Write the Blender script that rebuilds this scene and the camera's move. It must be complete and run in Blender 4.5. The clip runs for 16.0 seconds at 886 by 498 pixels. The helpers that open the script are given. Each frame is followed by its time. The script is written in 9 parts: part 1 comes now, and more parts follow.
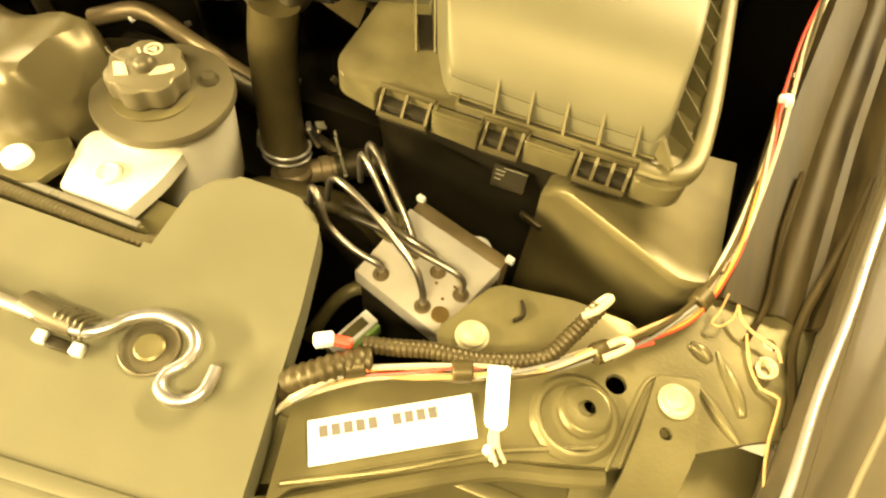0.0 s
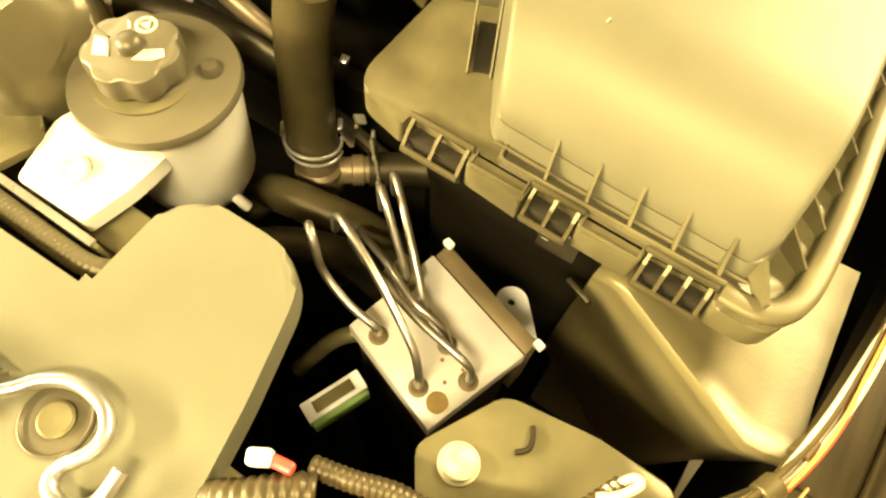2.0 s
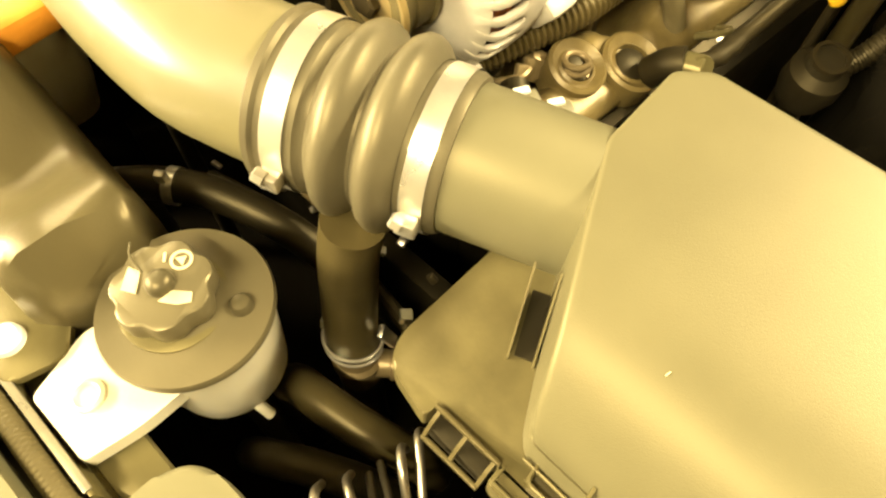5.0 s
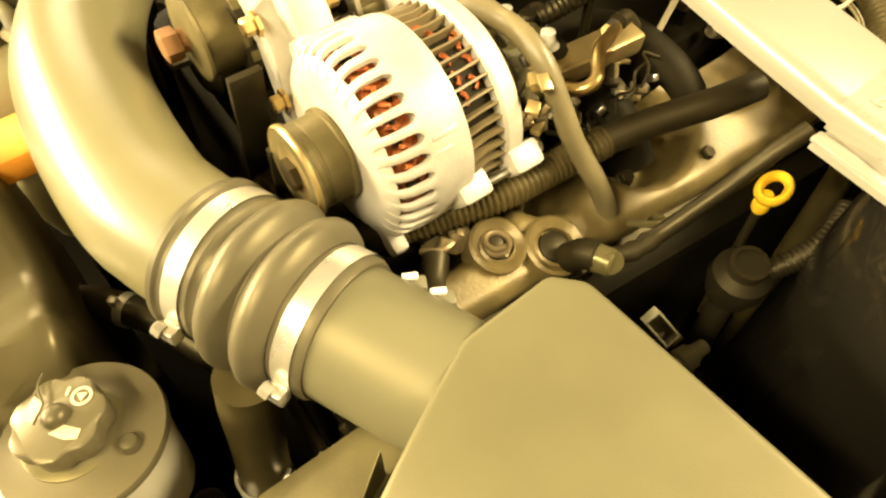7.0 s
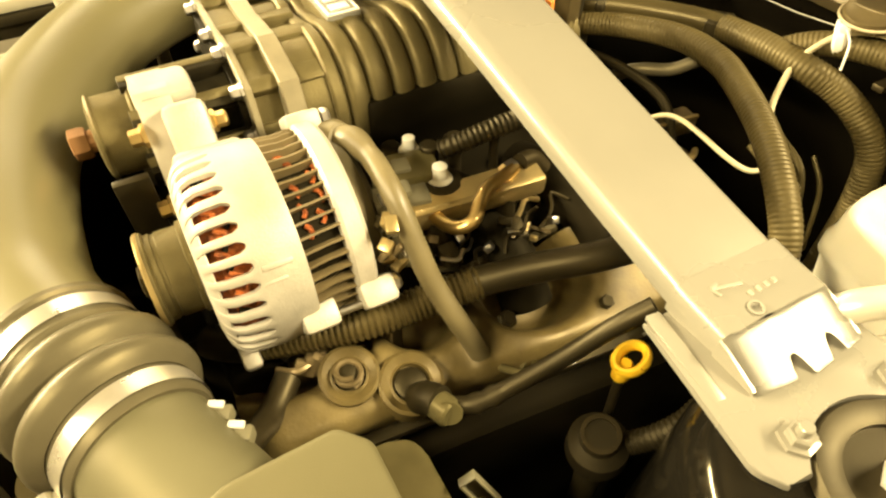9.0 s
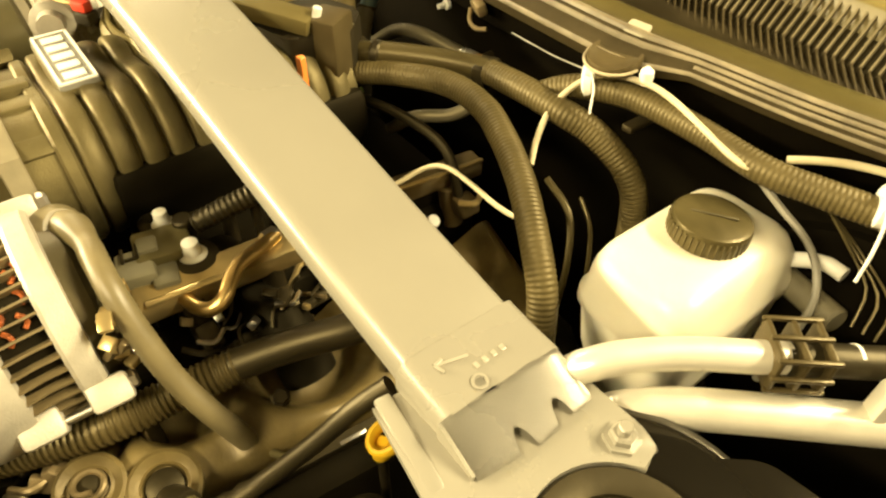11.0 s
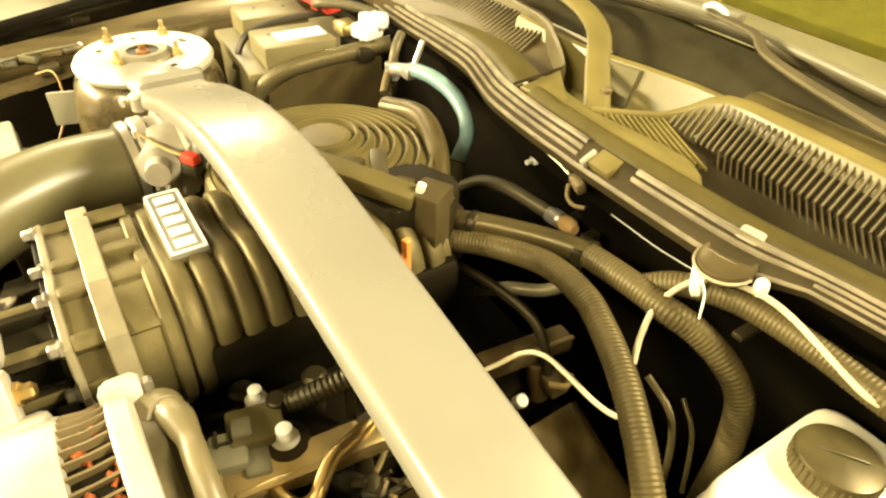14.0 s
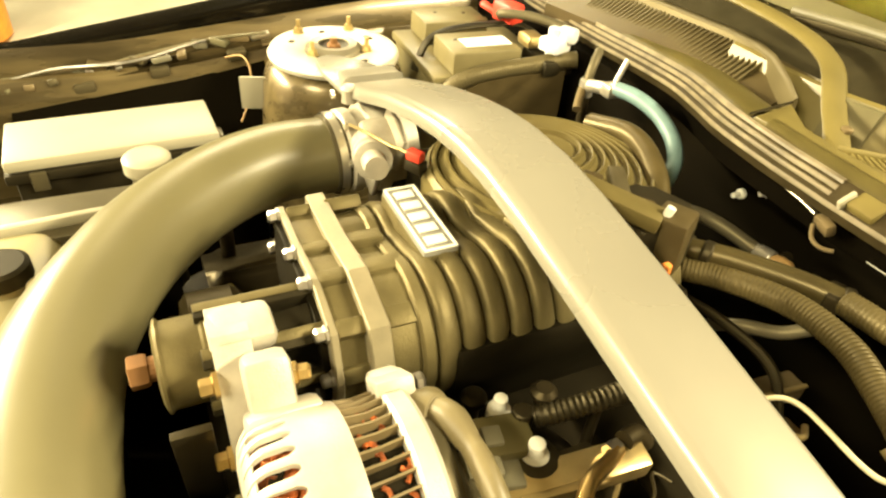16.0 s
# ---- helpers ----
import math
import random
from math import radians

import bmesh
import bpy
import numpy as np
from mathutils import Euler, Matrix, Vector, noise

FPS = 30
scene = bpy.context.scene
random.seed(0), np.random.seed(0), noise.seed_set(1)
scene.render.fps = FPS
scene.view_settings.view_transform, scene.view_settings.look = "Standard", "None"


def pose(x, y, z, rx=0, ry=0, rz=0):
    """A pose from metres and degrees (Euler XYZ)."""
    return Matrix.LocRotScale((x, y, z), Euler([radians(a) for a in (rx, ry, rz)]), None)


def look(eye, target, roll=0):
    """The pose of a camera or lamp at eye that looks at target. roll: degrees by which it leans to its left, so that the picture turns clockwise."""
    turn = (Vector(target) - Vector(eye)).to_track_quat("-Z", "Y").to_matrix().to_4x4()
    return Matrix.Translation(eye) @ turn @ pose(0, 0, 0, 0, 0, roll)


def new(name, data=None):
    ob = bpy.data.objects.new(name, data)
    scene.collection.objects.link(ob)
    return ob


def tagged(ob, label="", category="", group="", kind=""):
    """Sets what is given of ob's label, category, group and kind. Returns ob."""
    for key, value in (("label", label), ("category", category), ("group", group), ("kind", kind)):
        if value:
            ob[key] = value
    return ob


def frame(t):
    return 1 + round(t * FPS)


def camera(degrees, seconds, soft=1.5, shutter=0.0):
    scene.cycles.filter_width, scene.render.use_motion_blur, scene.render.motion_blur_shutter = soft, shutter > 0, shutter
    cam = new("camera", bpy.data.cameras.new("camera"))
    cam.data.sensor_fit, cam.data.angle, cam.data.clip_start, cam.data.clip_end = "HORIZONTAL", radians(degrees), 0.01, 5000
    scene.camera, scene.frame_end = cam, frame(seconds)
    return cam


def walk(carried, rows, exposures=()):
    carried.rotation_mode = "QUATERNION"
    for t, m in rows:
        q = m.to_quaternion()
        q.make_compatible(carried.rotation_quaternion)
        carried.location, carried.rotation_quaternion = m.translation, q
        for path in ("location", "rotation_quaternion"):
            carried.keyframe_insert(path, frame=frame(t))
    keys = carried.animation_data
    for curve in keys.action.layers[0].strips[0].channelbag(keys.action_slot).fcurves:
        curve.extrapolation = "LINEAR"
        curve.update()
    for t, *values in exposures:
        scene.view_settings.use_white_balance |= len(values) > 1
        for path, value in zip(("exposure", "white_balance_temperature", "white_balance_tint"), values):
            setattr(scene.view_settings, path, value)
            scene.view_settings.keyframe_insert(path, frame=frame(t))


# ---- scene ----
cam = camera(68.3, 16.0, 2.3)
METRES, EYE, TILT, LEAN, TURN = 1.06, 1.106, -57.0, -3.82, 21.05
ROWS = [
    (0.0, 0.0, 0.0, 0.0, -0.0, -0.0, -0.0),
    (0.5, 0.0247, 0.0129, 0.0299, 3.82, -1.29, -4.67),
    (1.0, 0.0011, 0.0326, 0.047, 4.53, -2.54, -5.65),
    (1.5, 0.0051, 0.0569, 0.0685, 3.33, -3.57, -5.07),
    (2.0, 0.0246, 0.094, 0.0793, 7.26, -6.17, -10.01),
    (2.5, 0.0319, 0.1067, 0.0994, 11.38, -7.62, -14.41),
    (3.0, 0.0419, 0.122, 0.1232, 16.26, -8.41, -19.27),
    (3.5, 0.0153, 0.128, 0.1373, 15.93, -8.67, -18.1),
    (4.0, -0.0153, 0.1301, 0.1452, 13.72, -7.45, -16.52),
    (4.5, -0.0055, 0.127, 0.167, 12.57, -5.71, -14.03),
    (5.0, 0.0109, 0.1377, 0.2029, 14.88, -4.46, -17.13),
    (7.5, 0.1204, 0.1446, 0.3048, 24.47, 2.06, -26.45),
    (8.0, 0.1497, 0.1537, 0.3324, 28.65, 1.69, -30.52),
    (8.5, 0.1644, 0.1696, 0.3564, 29.58, 1.81, -31.59),
    (9.0, 0.1889, 0.1892, 0.3873, 28.12, 4.14, -31.06),
    (9.5, 0.2084, 0.1993, 0.4118, 26.13, 6.04, -29.87),
    (10.0, 0.2337, 0.2151, 0.4328, 23.67, 7.46, -28.02),
    (12.5, 0.2606, 0.2388, 0.4972, 18.71, 12.4, -23.46),
    (13.0, 0.2371, 0.2277, 0.5123, 19.23, 14.07, -24.21),
    (13.5, 0.2001, 0.2179, 0.5198, 21.6, 14.03, -26.91),
    (14.0, 0.182, 0.2029, 0.5222, 23.26, 14.69, -29.35),
    (14.5, 0.1585, 0.1863, 0.509, 25.07, 14.87, -32.23),
    (15.0, 0.1354, 0.1744, 0.4968, 26.44, 14.86, -34.68),
    (15.5, 0.1087, 0.167, 0.4783, 28.34, 13.71, -36.99),
    (16.0, 0.0674, 0.1622, 0.4461, 26.93, 13.9, -37.1),
]
walk(cam, [(t, pose(0, 0, EYE, TILT, LEAN, TURN) @ pose(METRES * x, METRES * y, METRES * z, 90 + pitch, roll, yaw)) for t, x, y, z, yaw, pitch, roll in ROWS],
     exposures=[(0.0, 0.17, 6700, 10), (1.0, 0.40, 6500, 10), (1.5, 0.52, 6400, 10), (2.5, 0.59, 6250, 11), (4.0, 0.50, 6200, 10), (5.0, 0.38, 6350, 10), (7.5, 0.10, 6400, 11), (8.5, -0.05, 6400, 11), (9.5, -0.13, 6450, 11), (10.0, -0.22, 6500, 11), (12.5, -0.25, 6150, 8), (13.5, -0.09, 6100, 8), (15.0, 0.03, 6050, 8), (16.0, -0.06, 6050, 9)])

# ---- light ----
world = bpy.data.worlds.new("world")
scene.world = world
world.use_nodes = True
world.node_tree.nodes["Background"].inputs[0].default_value = (1.0, 0.80, 0.42, 1)
world.node_tree.nodes["Background"].inputs[1].default_value = 0.008


def lamp(name, eye, target, sx, sy, watts, colour):
    data = bpy.data.lights.new(name, "AREA")
    data.shape, data.size, data.size_y, data.energy, data.color = "RECTANGLE", sx, sy, watts, colour
    ob = new(name, data)
    ob.matrix_world = look(eye, target)
    return ob


WARM = (1.0, 0.825, 0.475)
lamp("unseen_garage_light", (0.05, -0.80, 2.30), (-0.3, 0.5, 0.8), 0.9, 0.12, 75, WARM)
lamp("unseen_garage_light", (-2.35, -1.45, 1.78), (-0.4, 0.6, 0.85), 2.0, 0.14, 400, WARM)
lamp("unseen_garage_light", (0.68, 1.95, 2.2), (-0.2, 0.7, 0.85), 1.2, 0.14, 140, WARM)
# lamp added to brighten the far floor and tower; no source is known there
lamp("unseen_garage_light", (-3.6, 1.2, 2.6), (-3.3, 1.2, 0.0), 1.4, 0.14, 120, WARM)


# ---- materials ----
def material(name, colour, rough=0.5, metal=0.0, vary=0.15, scale=40.0, bump=0.1, fine=400.0, dirt=None, dirt_amount=0.35, coat=0.0, trans=0.0, spec=0.5, stretch=None):
    m = bpy.data.materials.new(name)
    m.use_nodes = True
    nt = m.node_tree
    bsdf = nt.nodes["Principled BSDF"]
    bsdf.inputs["Roughness"].default_value = rough
    bsdf.inputs["Metallic"].default_value = metal
    bsdf.inputs["Coat Weight"].default_value = coat
    bsdf.inputs["Specular IOR Level"].default_value = spec
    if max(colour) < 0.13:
        # a warm tint put into the reflections of every dark material
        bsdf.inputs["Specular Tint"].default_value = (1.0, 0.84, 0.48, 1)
    if trans:
        bsdf.inputs["Subsurface Weight"].default_value = trans
        bsdf.inputs["Subsurface Radius"].default_value = (0.02, 0.015, 0.008)
    tc = nt.nodes.new("ShaderNodeTexCoord")
    big = nt.nodes.new("ShaderNodeTexNoise")
    big.inputs["Scale"].default_value, big.inputs["Detail"].default_value = scale, 6
    small = nt.nodes.new("ShaderNodeTexNoise")
    small.inputs["Scale"].default_value, small.inputs["Detail"].default_value = fine, 3
    where = tc.outputs["Object"]
    if stretch:
        along = nt.nodes.new("ShaderNodeMapping")
        along.inputs["Scale"].default_value = stretch
        nt.links.new(where, along.inputs["Vector"])
        where = along.outputs["Vector"]
    nt.links.new(where, big.inputs["Vector"])
    nt.links.new(tc.outputs["Object"], small.inputs["Vector"])
    ramp = nt.nodes.new("ShaderNodeValToRGB")
    ramp.color_ramp.elements[0].position, ramp.color_ramp.elements[1].position = 0.3, 0.7
    lo = [c * (1 - vary) for c in colour]
    hi = [min(1, c * (1 + vary)) for c in colour]
    ramp.color_ramp.elements[0].color, ramp.color_ramp.elements[1].color = (*lo, 1), (*hi, 1)
    nt.links.new(big.outputs["Fac"], ramp.inputs["Fac"])
    out = ramp.outputs["Color"]
    if dirt:
        spots = nt.nodes.new("ShaderNodeTexNoise")
        spots.inputs["Scale"].default_value, spots.inputs["Detail"].default_value = scale * 0.35, 8
        nt.links.new(where, spots.inputs["Vector"])
        r2 = nt.nodes.new("ShaderNodeValToRGB")
        r2.color_ramp.elements[0].position, r2.color_ramp.elements[1].position = 0.48, 0.72
        r2.color_ramp.elements[0].color, r2.color_ramp.elements[1].color = (0, 0, 0, 1), (dirt_amount,) * 3 + (1,)
        nt.links.new(spots.outputs["Fac"], r2.inputs["Fac"])
        mix = nt.nodes.new("ShaderNodeMix")
        mix.data_type = "RGBA"
        nt.links.new(r2.outputs["Color"], mix.inputs["Factor"])
        nt.links.new(out, mix.inputs["A"])
        mix.inputs["B"].default_value = (*dirt, 1)
        out = mix.outputs["Result"]
    nt.links.new(out, bsdf.inputs["Base Color"])
    rr = nt.nodes.new("ShaderNodeMapRange")
    rr.inputs["To Min"].default_value, rr.inputs["To Max"].default_value = max(0.02, rough - 0.1), min(1, rough + 0.1)
    nt.links.new(big.outputs["Fac"], rr.inputs["Value"])
    nt.links.new(rr.outputs["Result"], bsdf.inputs["Roughness"])
    if bump:
        b = nt.nodes.new("ShaderNodeBump")
        b.inputs["Strength"].default_value, b.inputs["Distance"].default_value = bump, 0.001
        nt.links.new(small.outputs["Fac"], b.inputs["Height"])
        nt.links.new(b.outputs["Normal"], bsdf.inputs["Normal"])
    return m


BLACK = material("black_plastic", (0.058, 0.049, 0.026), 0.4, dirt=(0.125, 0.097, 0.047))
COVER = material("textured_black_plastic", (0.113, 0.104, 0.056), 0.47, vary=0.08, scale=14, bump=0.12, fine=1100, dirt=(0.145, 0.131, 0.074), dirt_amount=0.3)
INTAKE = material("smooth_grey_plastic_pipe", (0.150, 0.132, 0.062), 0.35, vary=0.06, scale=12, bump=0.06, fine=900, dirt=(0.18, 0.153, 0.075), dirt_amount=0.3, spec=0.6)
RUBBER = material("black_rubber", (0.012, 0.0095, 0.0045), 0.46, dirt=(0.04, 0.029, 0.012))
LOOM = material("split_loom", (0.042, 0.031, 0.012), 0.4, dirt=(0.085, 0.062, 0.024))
LOOMTAN = material("olive_brown_sleeve", (0.055, 0.041, 0.0145), 0.38, vary=0.25, dirt=(0.03, 0.022, 0.009))
FINALU = material("dull_stator_fins", (0.17, 0.128, 0.058), 0.5, 0.2, dirt=(0.07, 0.05, 0.02))
PLATEALU = material("dull_machined_plate", (0.25, 0.215, 0.13), 0.45, 0.2, dirt=(0.13, 0.1, 0.05))
WHITE = material("white_plastic", (0.6, 0.56, 0.42), 0.36, vary=0.06, scale=18, trans=0.12, dirt=(0.45, 0.39, 0.25), dirt_amount=0.3)
PALE = material("pale_nylon", (0.72, 0.70, 0.6), 0.45, vary=0.06)
PAPER = material("white_paper", (0.8, 0.79, 0.74), 0.7, vary=0.04)
GREYINK = material("grey_ink", (0.22, 0.21, 0.17), 0.8, vary=0.1)
STEEL = material("zinc_steel", (0.6, 0.57, 0.5), 0.32, 1.0, dirt=(0.16, 0.11, 0.06))
BRAKE = material("dull_steel_pipe", (0.34, 0.3, 0.22), 0.35, 0.9, dirt=(0.12, 0.09, 0.05))
CHROME = material("bright_clamp_steel", (0.70, 0.66, 0.55), 0.30, 0.8, vary=0.08, bump=0.15, fine=900, dirt=(0.4, 0.34, 0.2), dirt_amount=0.3)
ALU = material("cast_aluminium", (0.52, 0.48, 0.385), 0.5, 0.3, bump=0.35, fine=700, dirt=(0.27, 0.21, 0.125))
DARKALU = material("grey_cast_housing", (0.102, 0.083, 0.035), 0.46, 0.2, bump=0.4, fine=600, vary=0.22, dirt=(0.155, 0.122, 0.05))
SILVER = material("grey_brace_paint", (0.285, 0.264, 0.203), 0.28, 0.25, vary=0.03, scale=10, bump=0.05, fine=900)
OLIVE = material("primered_sheet_steel", (0.118, 0.100, 0.042), 0.33, 0.2, scale=18, vary=0.3, bump=0.12, fine=500, dirt=(0.05, 0.041, 0.016), dirt_amount=0.65)
# near black: the deep shade of the bay is put into the colour
BODY = material("shade_black_bay_paint", (0.003, 0.0023, 0.0012), 0.8, scale=12, spec=0.05, dirt=(0.009, 0.0065, 0.003))
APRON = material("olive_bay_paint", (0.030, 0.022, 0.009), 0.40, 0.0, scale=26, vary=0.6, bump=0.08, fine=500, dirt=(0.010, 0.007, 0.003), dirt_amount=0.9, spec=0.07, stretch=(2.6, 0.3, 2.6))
# the car's paint again, lighter: light on the near fender is in the colour
FENDER = material("lit_tan_fender_paint", (0.19, 0.155, 0.085), 0.25, scale=6, vary=0.08, bump=0, coat=0.3)
PAINT = material("glossy_dark_paint", (0.007, 0.006, 0.004), 0.13, scale=6, vary=0.05, bump=0, spec=0.3, coat=0.15)
IRON = material("dark_engine_metal", (0.022, 0.017, 0.008), 0.45, 0.4, dirt=(0.06, 0.044, 0.02))
BRASS = material("yellow_zinc", (0.62, 0.45, 0.18), 0.33, 1.0, dirt=(0.2, 0.13, 0.05))
RUST = material("rusty_bolt", (0.26, 0.13, 0.045), 0.6, 0.5, dirt=(0.08, 0.04, 0.018))
COPPER = material("copper_winding", (0.42, 0.115, 0.024), 0.36, 0.5, fine=1500, bump=0.8, vary=0.6, scale=220, dirt=(0.07, 0.018, 0.005), dirt_amount=0.7)
CONCRETE = material("garage_floor", (0.62, 0.57, 0.42), 0.7, scale=3, dirt=(0.4, 0.35, 0.22))
PLASTER = material("garage_wall", (0.16, 0.14, 0.10), 0.85, scale=5, vary=0.06)
YELLOW = material("yellow_plastic", (0.85, 0.52, 0.02), 0.4, vary=0.05)
RED = material("red_insulation", (0.7, 0.06, 0.03), 0.4, vary=0.08)
ORANGE = material("orange_insulation", (0.8, 0.26, 0.05), 0.42, vary=0.08)
GREYWIRE = material("grey_insulation", (0.2, 0.185, 0.14), 0.42, vary=0.08)
CREAMWIRE = material("cream_insulation", (0.5, 0.43, 0.26), 0.42, vary=0.15)
GREYPLUG = material("grey_connector", (0.15, 0.135, 0.078), 0.5, vary=0.1, dirt=(0.08, 0.065, 0.035))
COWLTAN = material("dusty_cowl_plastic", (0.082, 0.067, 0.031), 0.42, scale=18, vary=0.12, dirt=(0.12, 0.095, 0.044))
CABLE = material("olive_cable_sleeve", (0.16, 0.13, 0.062), 0.42, vary=0.15, dirt=(0.1, 0.078, 0.036))
BLUE = material("faded_blue_hose", (0.15, 0.235, 0.23), 0.42, vary=0.12)
ALUTOP = material("machined_aluminium", (0.58, 0.535, 0.42), 0.4, 0.25, vary=0.12, scale=25, bump=0.15, fine=1200, dirt=(0.35, 0.28, 0.15), dirt_amount=0.5)
GLOSS = material("glossy_black_moulding", (0.07, 0.058, 0.027), 0.32, vary=0.1, scale=10, dirt=(0.115, 0.088, 0.037))
RESLID = material("dusty_lid_plastic", (0.092, 0.078, 0.042), 0.36, vary=0.1, scale=20, dirt=(0.13, 0.105, 0.055), spec=0.6)
HOSE = material("brown_black_hose", (0.046, 0.036, 0.0135), 0.36, scale=25, vary=0.25, dirt=(0.09, 0.068, 0.024))
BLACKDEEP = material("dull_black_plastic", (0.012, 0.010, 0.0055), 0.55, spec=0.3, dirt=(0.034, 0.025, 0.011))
RUBBERGREY = material("dusty_rubber", (0.08, 0.069, 0.04), 0.42, scale=25, dirt=(0.135, 0.113, 0.06))
VALVE = material("weathered_alloy", (0.155, 0.115, 0.040), 0.42, 0.3, scale=34, vary=0.35, bump=0.3, fine=420, dirt=(0.045, 0.032, 0.011), dirt_amount=0.85)
# engine metal near black: shade between the parts is put into the colour
IRONDARK = material("greasy_shade_black_metal", (0.005, 0.004, 0.002), 0.6, 0.0, spec=0.15, dirt=(0.016, 0.011, 0.005))
LOOMBROWN = material("brown_split_loom", (0.060, 0.046, 0.017), 0.48, scale=30, vary=0.25, dirt=(0.10, 0.076, 0.028), dirt_amount=0.5)
LOOMGREY = material("tan_grey_sleeve", (0.15, 0.132, 0.08), 0.48, dirt=(0.08, 0.065, 0.035))
BRASSDULL = material("dull_yellow_zinc", (0.55, 0.42, 0.18), 0.32, 0.75, dirt=(0.16, 0.11, 0.045))
BRASSDARK = material("brown_zinc", (0.2, 0.15, 0.07), 0.42, 0.5, dirt=(0.08, 0.06, 0.03))
ALUPIPE = material("bare_aluminium_pipe", (0.66, 0.62, 0.5), 0.34, 0.45, vary=0.06, dirt=(0.4, 0.33, 0.2))
TOWER = material("pale_tower_steel", (0.3, 0.272, 0.19), 0.3, 0.4, scale=20, vary=0.25, dirt=(0.12, 0.095, 0.05), dirt_amount=0.6)
TAN = material("tan_rubber", (0.45, 0.28, 0.1), 0.5)
SEALBASE = material("brown_seal_rubber", (0.050, 0.037, 0.016), 0.5, scale=40, vary=0.3, dirt=(0.09, 0.068, 0.03), dirt_amount=0.5)
# cowl plastic darkened in its colour for the shade ahead of the grille
TROUGH = material("shaded_trough_plastic", (0.026, 0.019, 0.008), 0.5, scale=30, vary=0.25, dirt=(0.05, 0.037, 0.015))
PLENUM = material("dusty_gold_plenum_plastic", (0.112, 0.089, 0.031), 0.4, scale=20, vary=0.2, dirt=(0.06, 0.046, 0.016), dirt_amount=0.5)
LIDPLASTIC = material("dusty_olive_lid_plastic", (0.096, 0.086, 0.044), 0.46, vary=0.10, scale=14, bump=0.12, fine=1100, dirt=(0.125, 0.110, 0.058), dirt_amount=0.35)
SLAT = material("dusty_slat_plastic", (0.128, 0.108, 0.062), 0.4, scale=30, vary=0.15, dirt=(0.08, 0.062, 0.03))
SEAL = material("dusty_seal_rubber", (0.36, 0.30, 0.185), 0.4, scale=45, vary=0.3, dirt=(0.13, 0.10, 0.05), dirt_amount=0.6)
BOXTAN = material("dusty_box_plastic", (0.088, 0.074, 0.031), 0.4, scale=30, vary=0.3, dirt=(0.04, 0.032, 0.013), dirt_amount=0.7)
BRAKECAP = material("olive_black_cap", (0.050, 0.040, 0.015), 0.34, scale=60, vary=0.2, dirt=(0.09, 0.07, 0.026), dirt_amount=0.5)
LATCH = material("dark_latch_plastic", (0.060, 0.049, 0.021), 0.36, scale=30, vary=0.2, dirt=(0.03, 0.023, 0.009), dirt_amount=0.6)
DUCTTAN = material("dusty_duct_plastic", (0.098, 0.080, 0.032), 0.34, scale=12, vary=0.4, dirt=(0.03, 0.023, 0.009), dirt_amount=0.85)
CASTPALE = material("pale_cast_metal", (0.5, 0.46, 0.36), 0.42, 0.1, bump=0.35, fine=700, vary=0.2, dirt=(0.2, 0.155, 0.085), dirt_amount=0.6)
BAND = material("dark_cowl_band_plastic", (0.090, 0.072, 0.027), 0.33, scale=22, vary=0.25, dirt=(0.06, 0.046, 0.017))
INK = material("faded_label_ink", (0.12, 0.105, 0.085), 0.8, vary=0.15)
FRIT = material("black_glass_border", (0.035, 0.030, 0.016), 0.2, bump=0)
DASH = material("olive_dashboard", (0.30, 0.27, 0.06), 0.6)
OLIVEDARK = material("dusty_trough_plastic", (0.1, 0.09, 0.045), 0.55, dirt=(0.16, 0.13, 0.07))
BRIGHT = material("white_corroded_lead", (0.85, 0.84, 0.8), 0.4, 0.2, bump=0.6)
PALELID = material("pale_plastic", (0.36, 0.33, 0.23), 0.45, vary=0.05, scale=12, dirt=(0.25, 0.22, 0.14))
TANK = material("yellowed_polyethylene", (0.3, 0.26, 0.13), 0.4, scale=16, trans=0.1)
AMBER = material("amber_plastic", (0.75, 0.3, 0.03), 0.4)
TANWOOD = material("bench_wood", (0.35, 0.25, 0.13), 0.6, scale=8, dirt=(0.15, 0.1, 0.05))
# black battery plastic, its gold lit look put into the base colour
BATT = material("lit_gold_battery_plastic", (0.18, 0.15, 0.066), 0.4, vary=0.12, scale=20, dirt=(0.1, 0.08, 0.032))
CREAMCAP = material("yellowed_cream_plastic", (0.40, 0.355, 0.19), 0.45, vary=0.15, scale=120, dirt=(0.2, 0.16, 0.07))
# the cowl's black plastic, with its lit gold look put into the colour
COWLGOLD = material("lit_gold_cowl_plastic", (0.155, 0.124, 0.036), 0.38, scale=14, vary=0.2, dirt=(0.09, 0.068, 0.02), dirt_amount=0.6)
RAILTAN = material("dusty_rail_steel", (0.13, 0.098, 0.040), 0.28, 0.3, scale=16, vary=0.55, dirt=(0.04, 0.029, 0.012), dirt_amount=0.9, coat=0.2, stretch=(2.5, 0.4, 2.5))
GLASS = bpy.data.materials.new("tinted_glass")
GLASS.use_nodes = True
GLASS.node_tree.nodes["Principled BSDF"].inputs["Transmission Weight"].default_value = 1.0
GLASS.node_tree.nodes["Principled BSDF"].inputs["Roughness"].default_value = 0.02
GLASS.node_tree.nodes["Principled BSDF"].inputs["IOR"].default_value = 1.1
GLASS.node_tree.nodes["Principled BSDF"].inputs["Base Color"].default_value = (0.80, 0.80, 0.42, 1)
# black for the pieces that stand for shade inside openings
BLACKWELL = material("opening_shade_black", (0.006, 0.005, 0.003), 0.8)
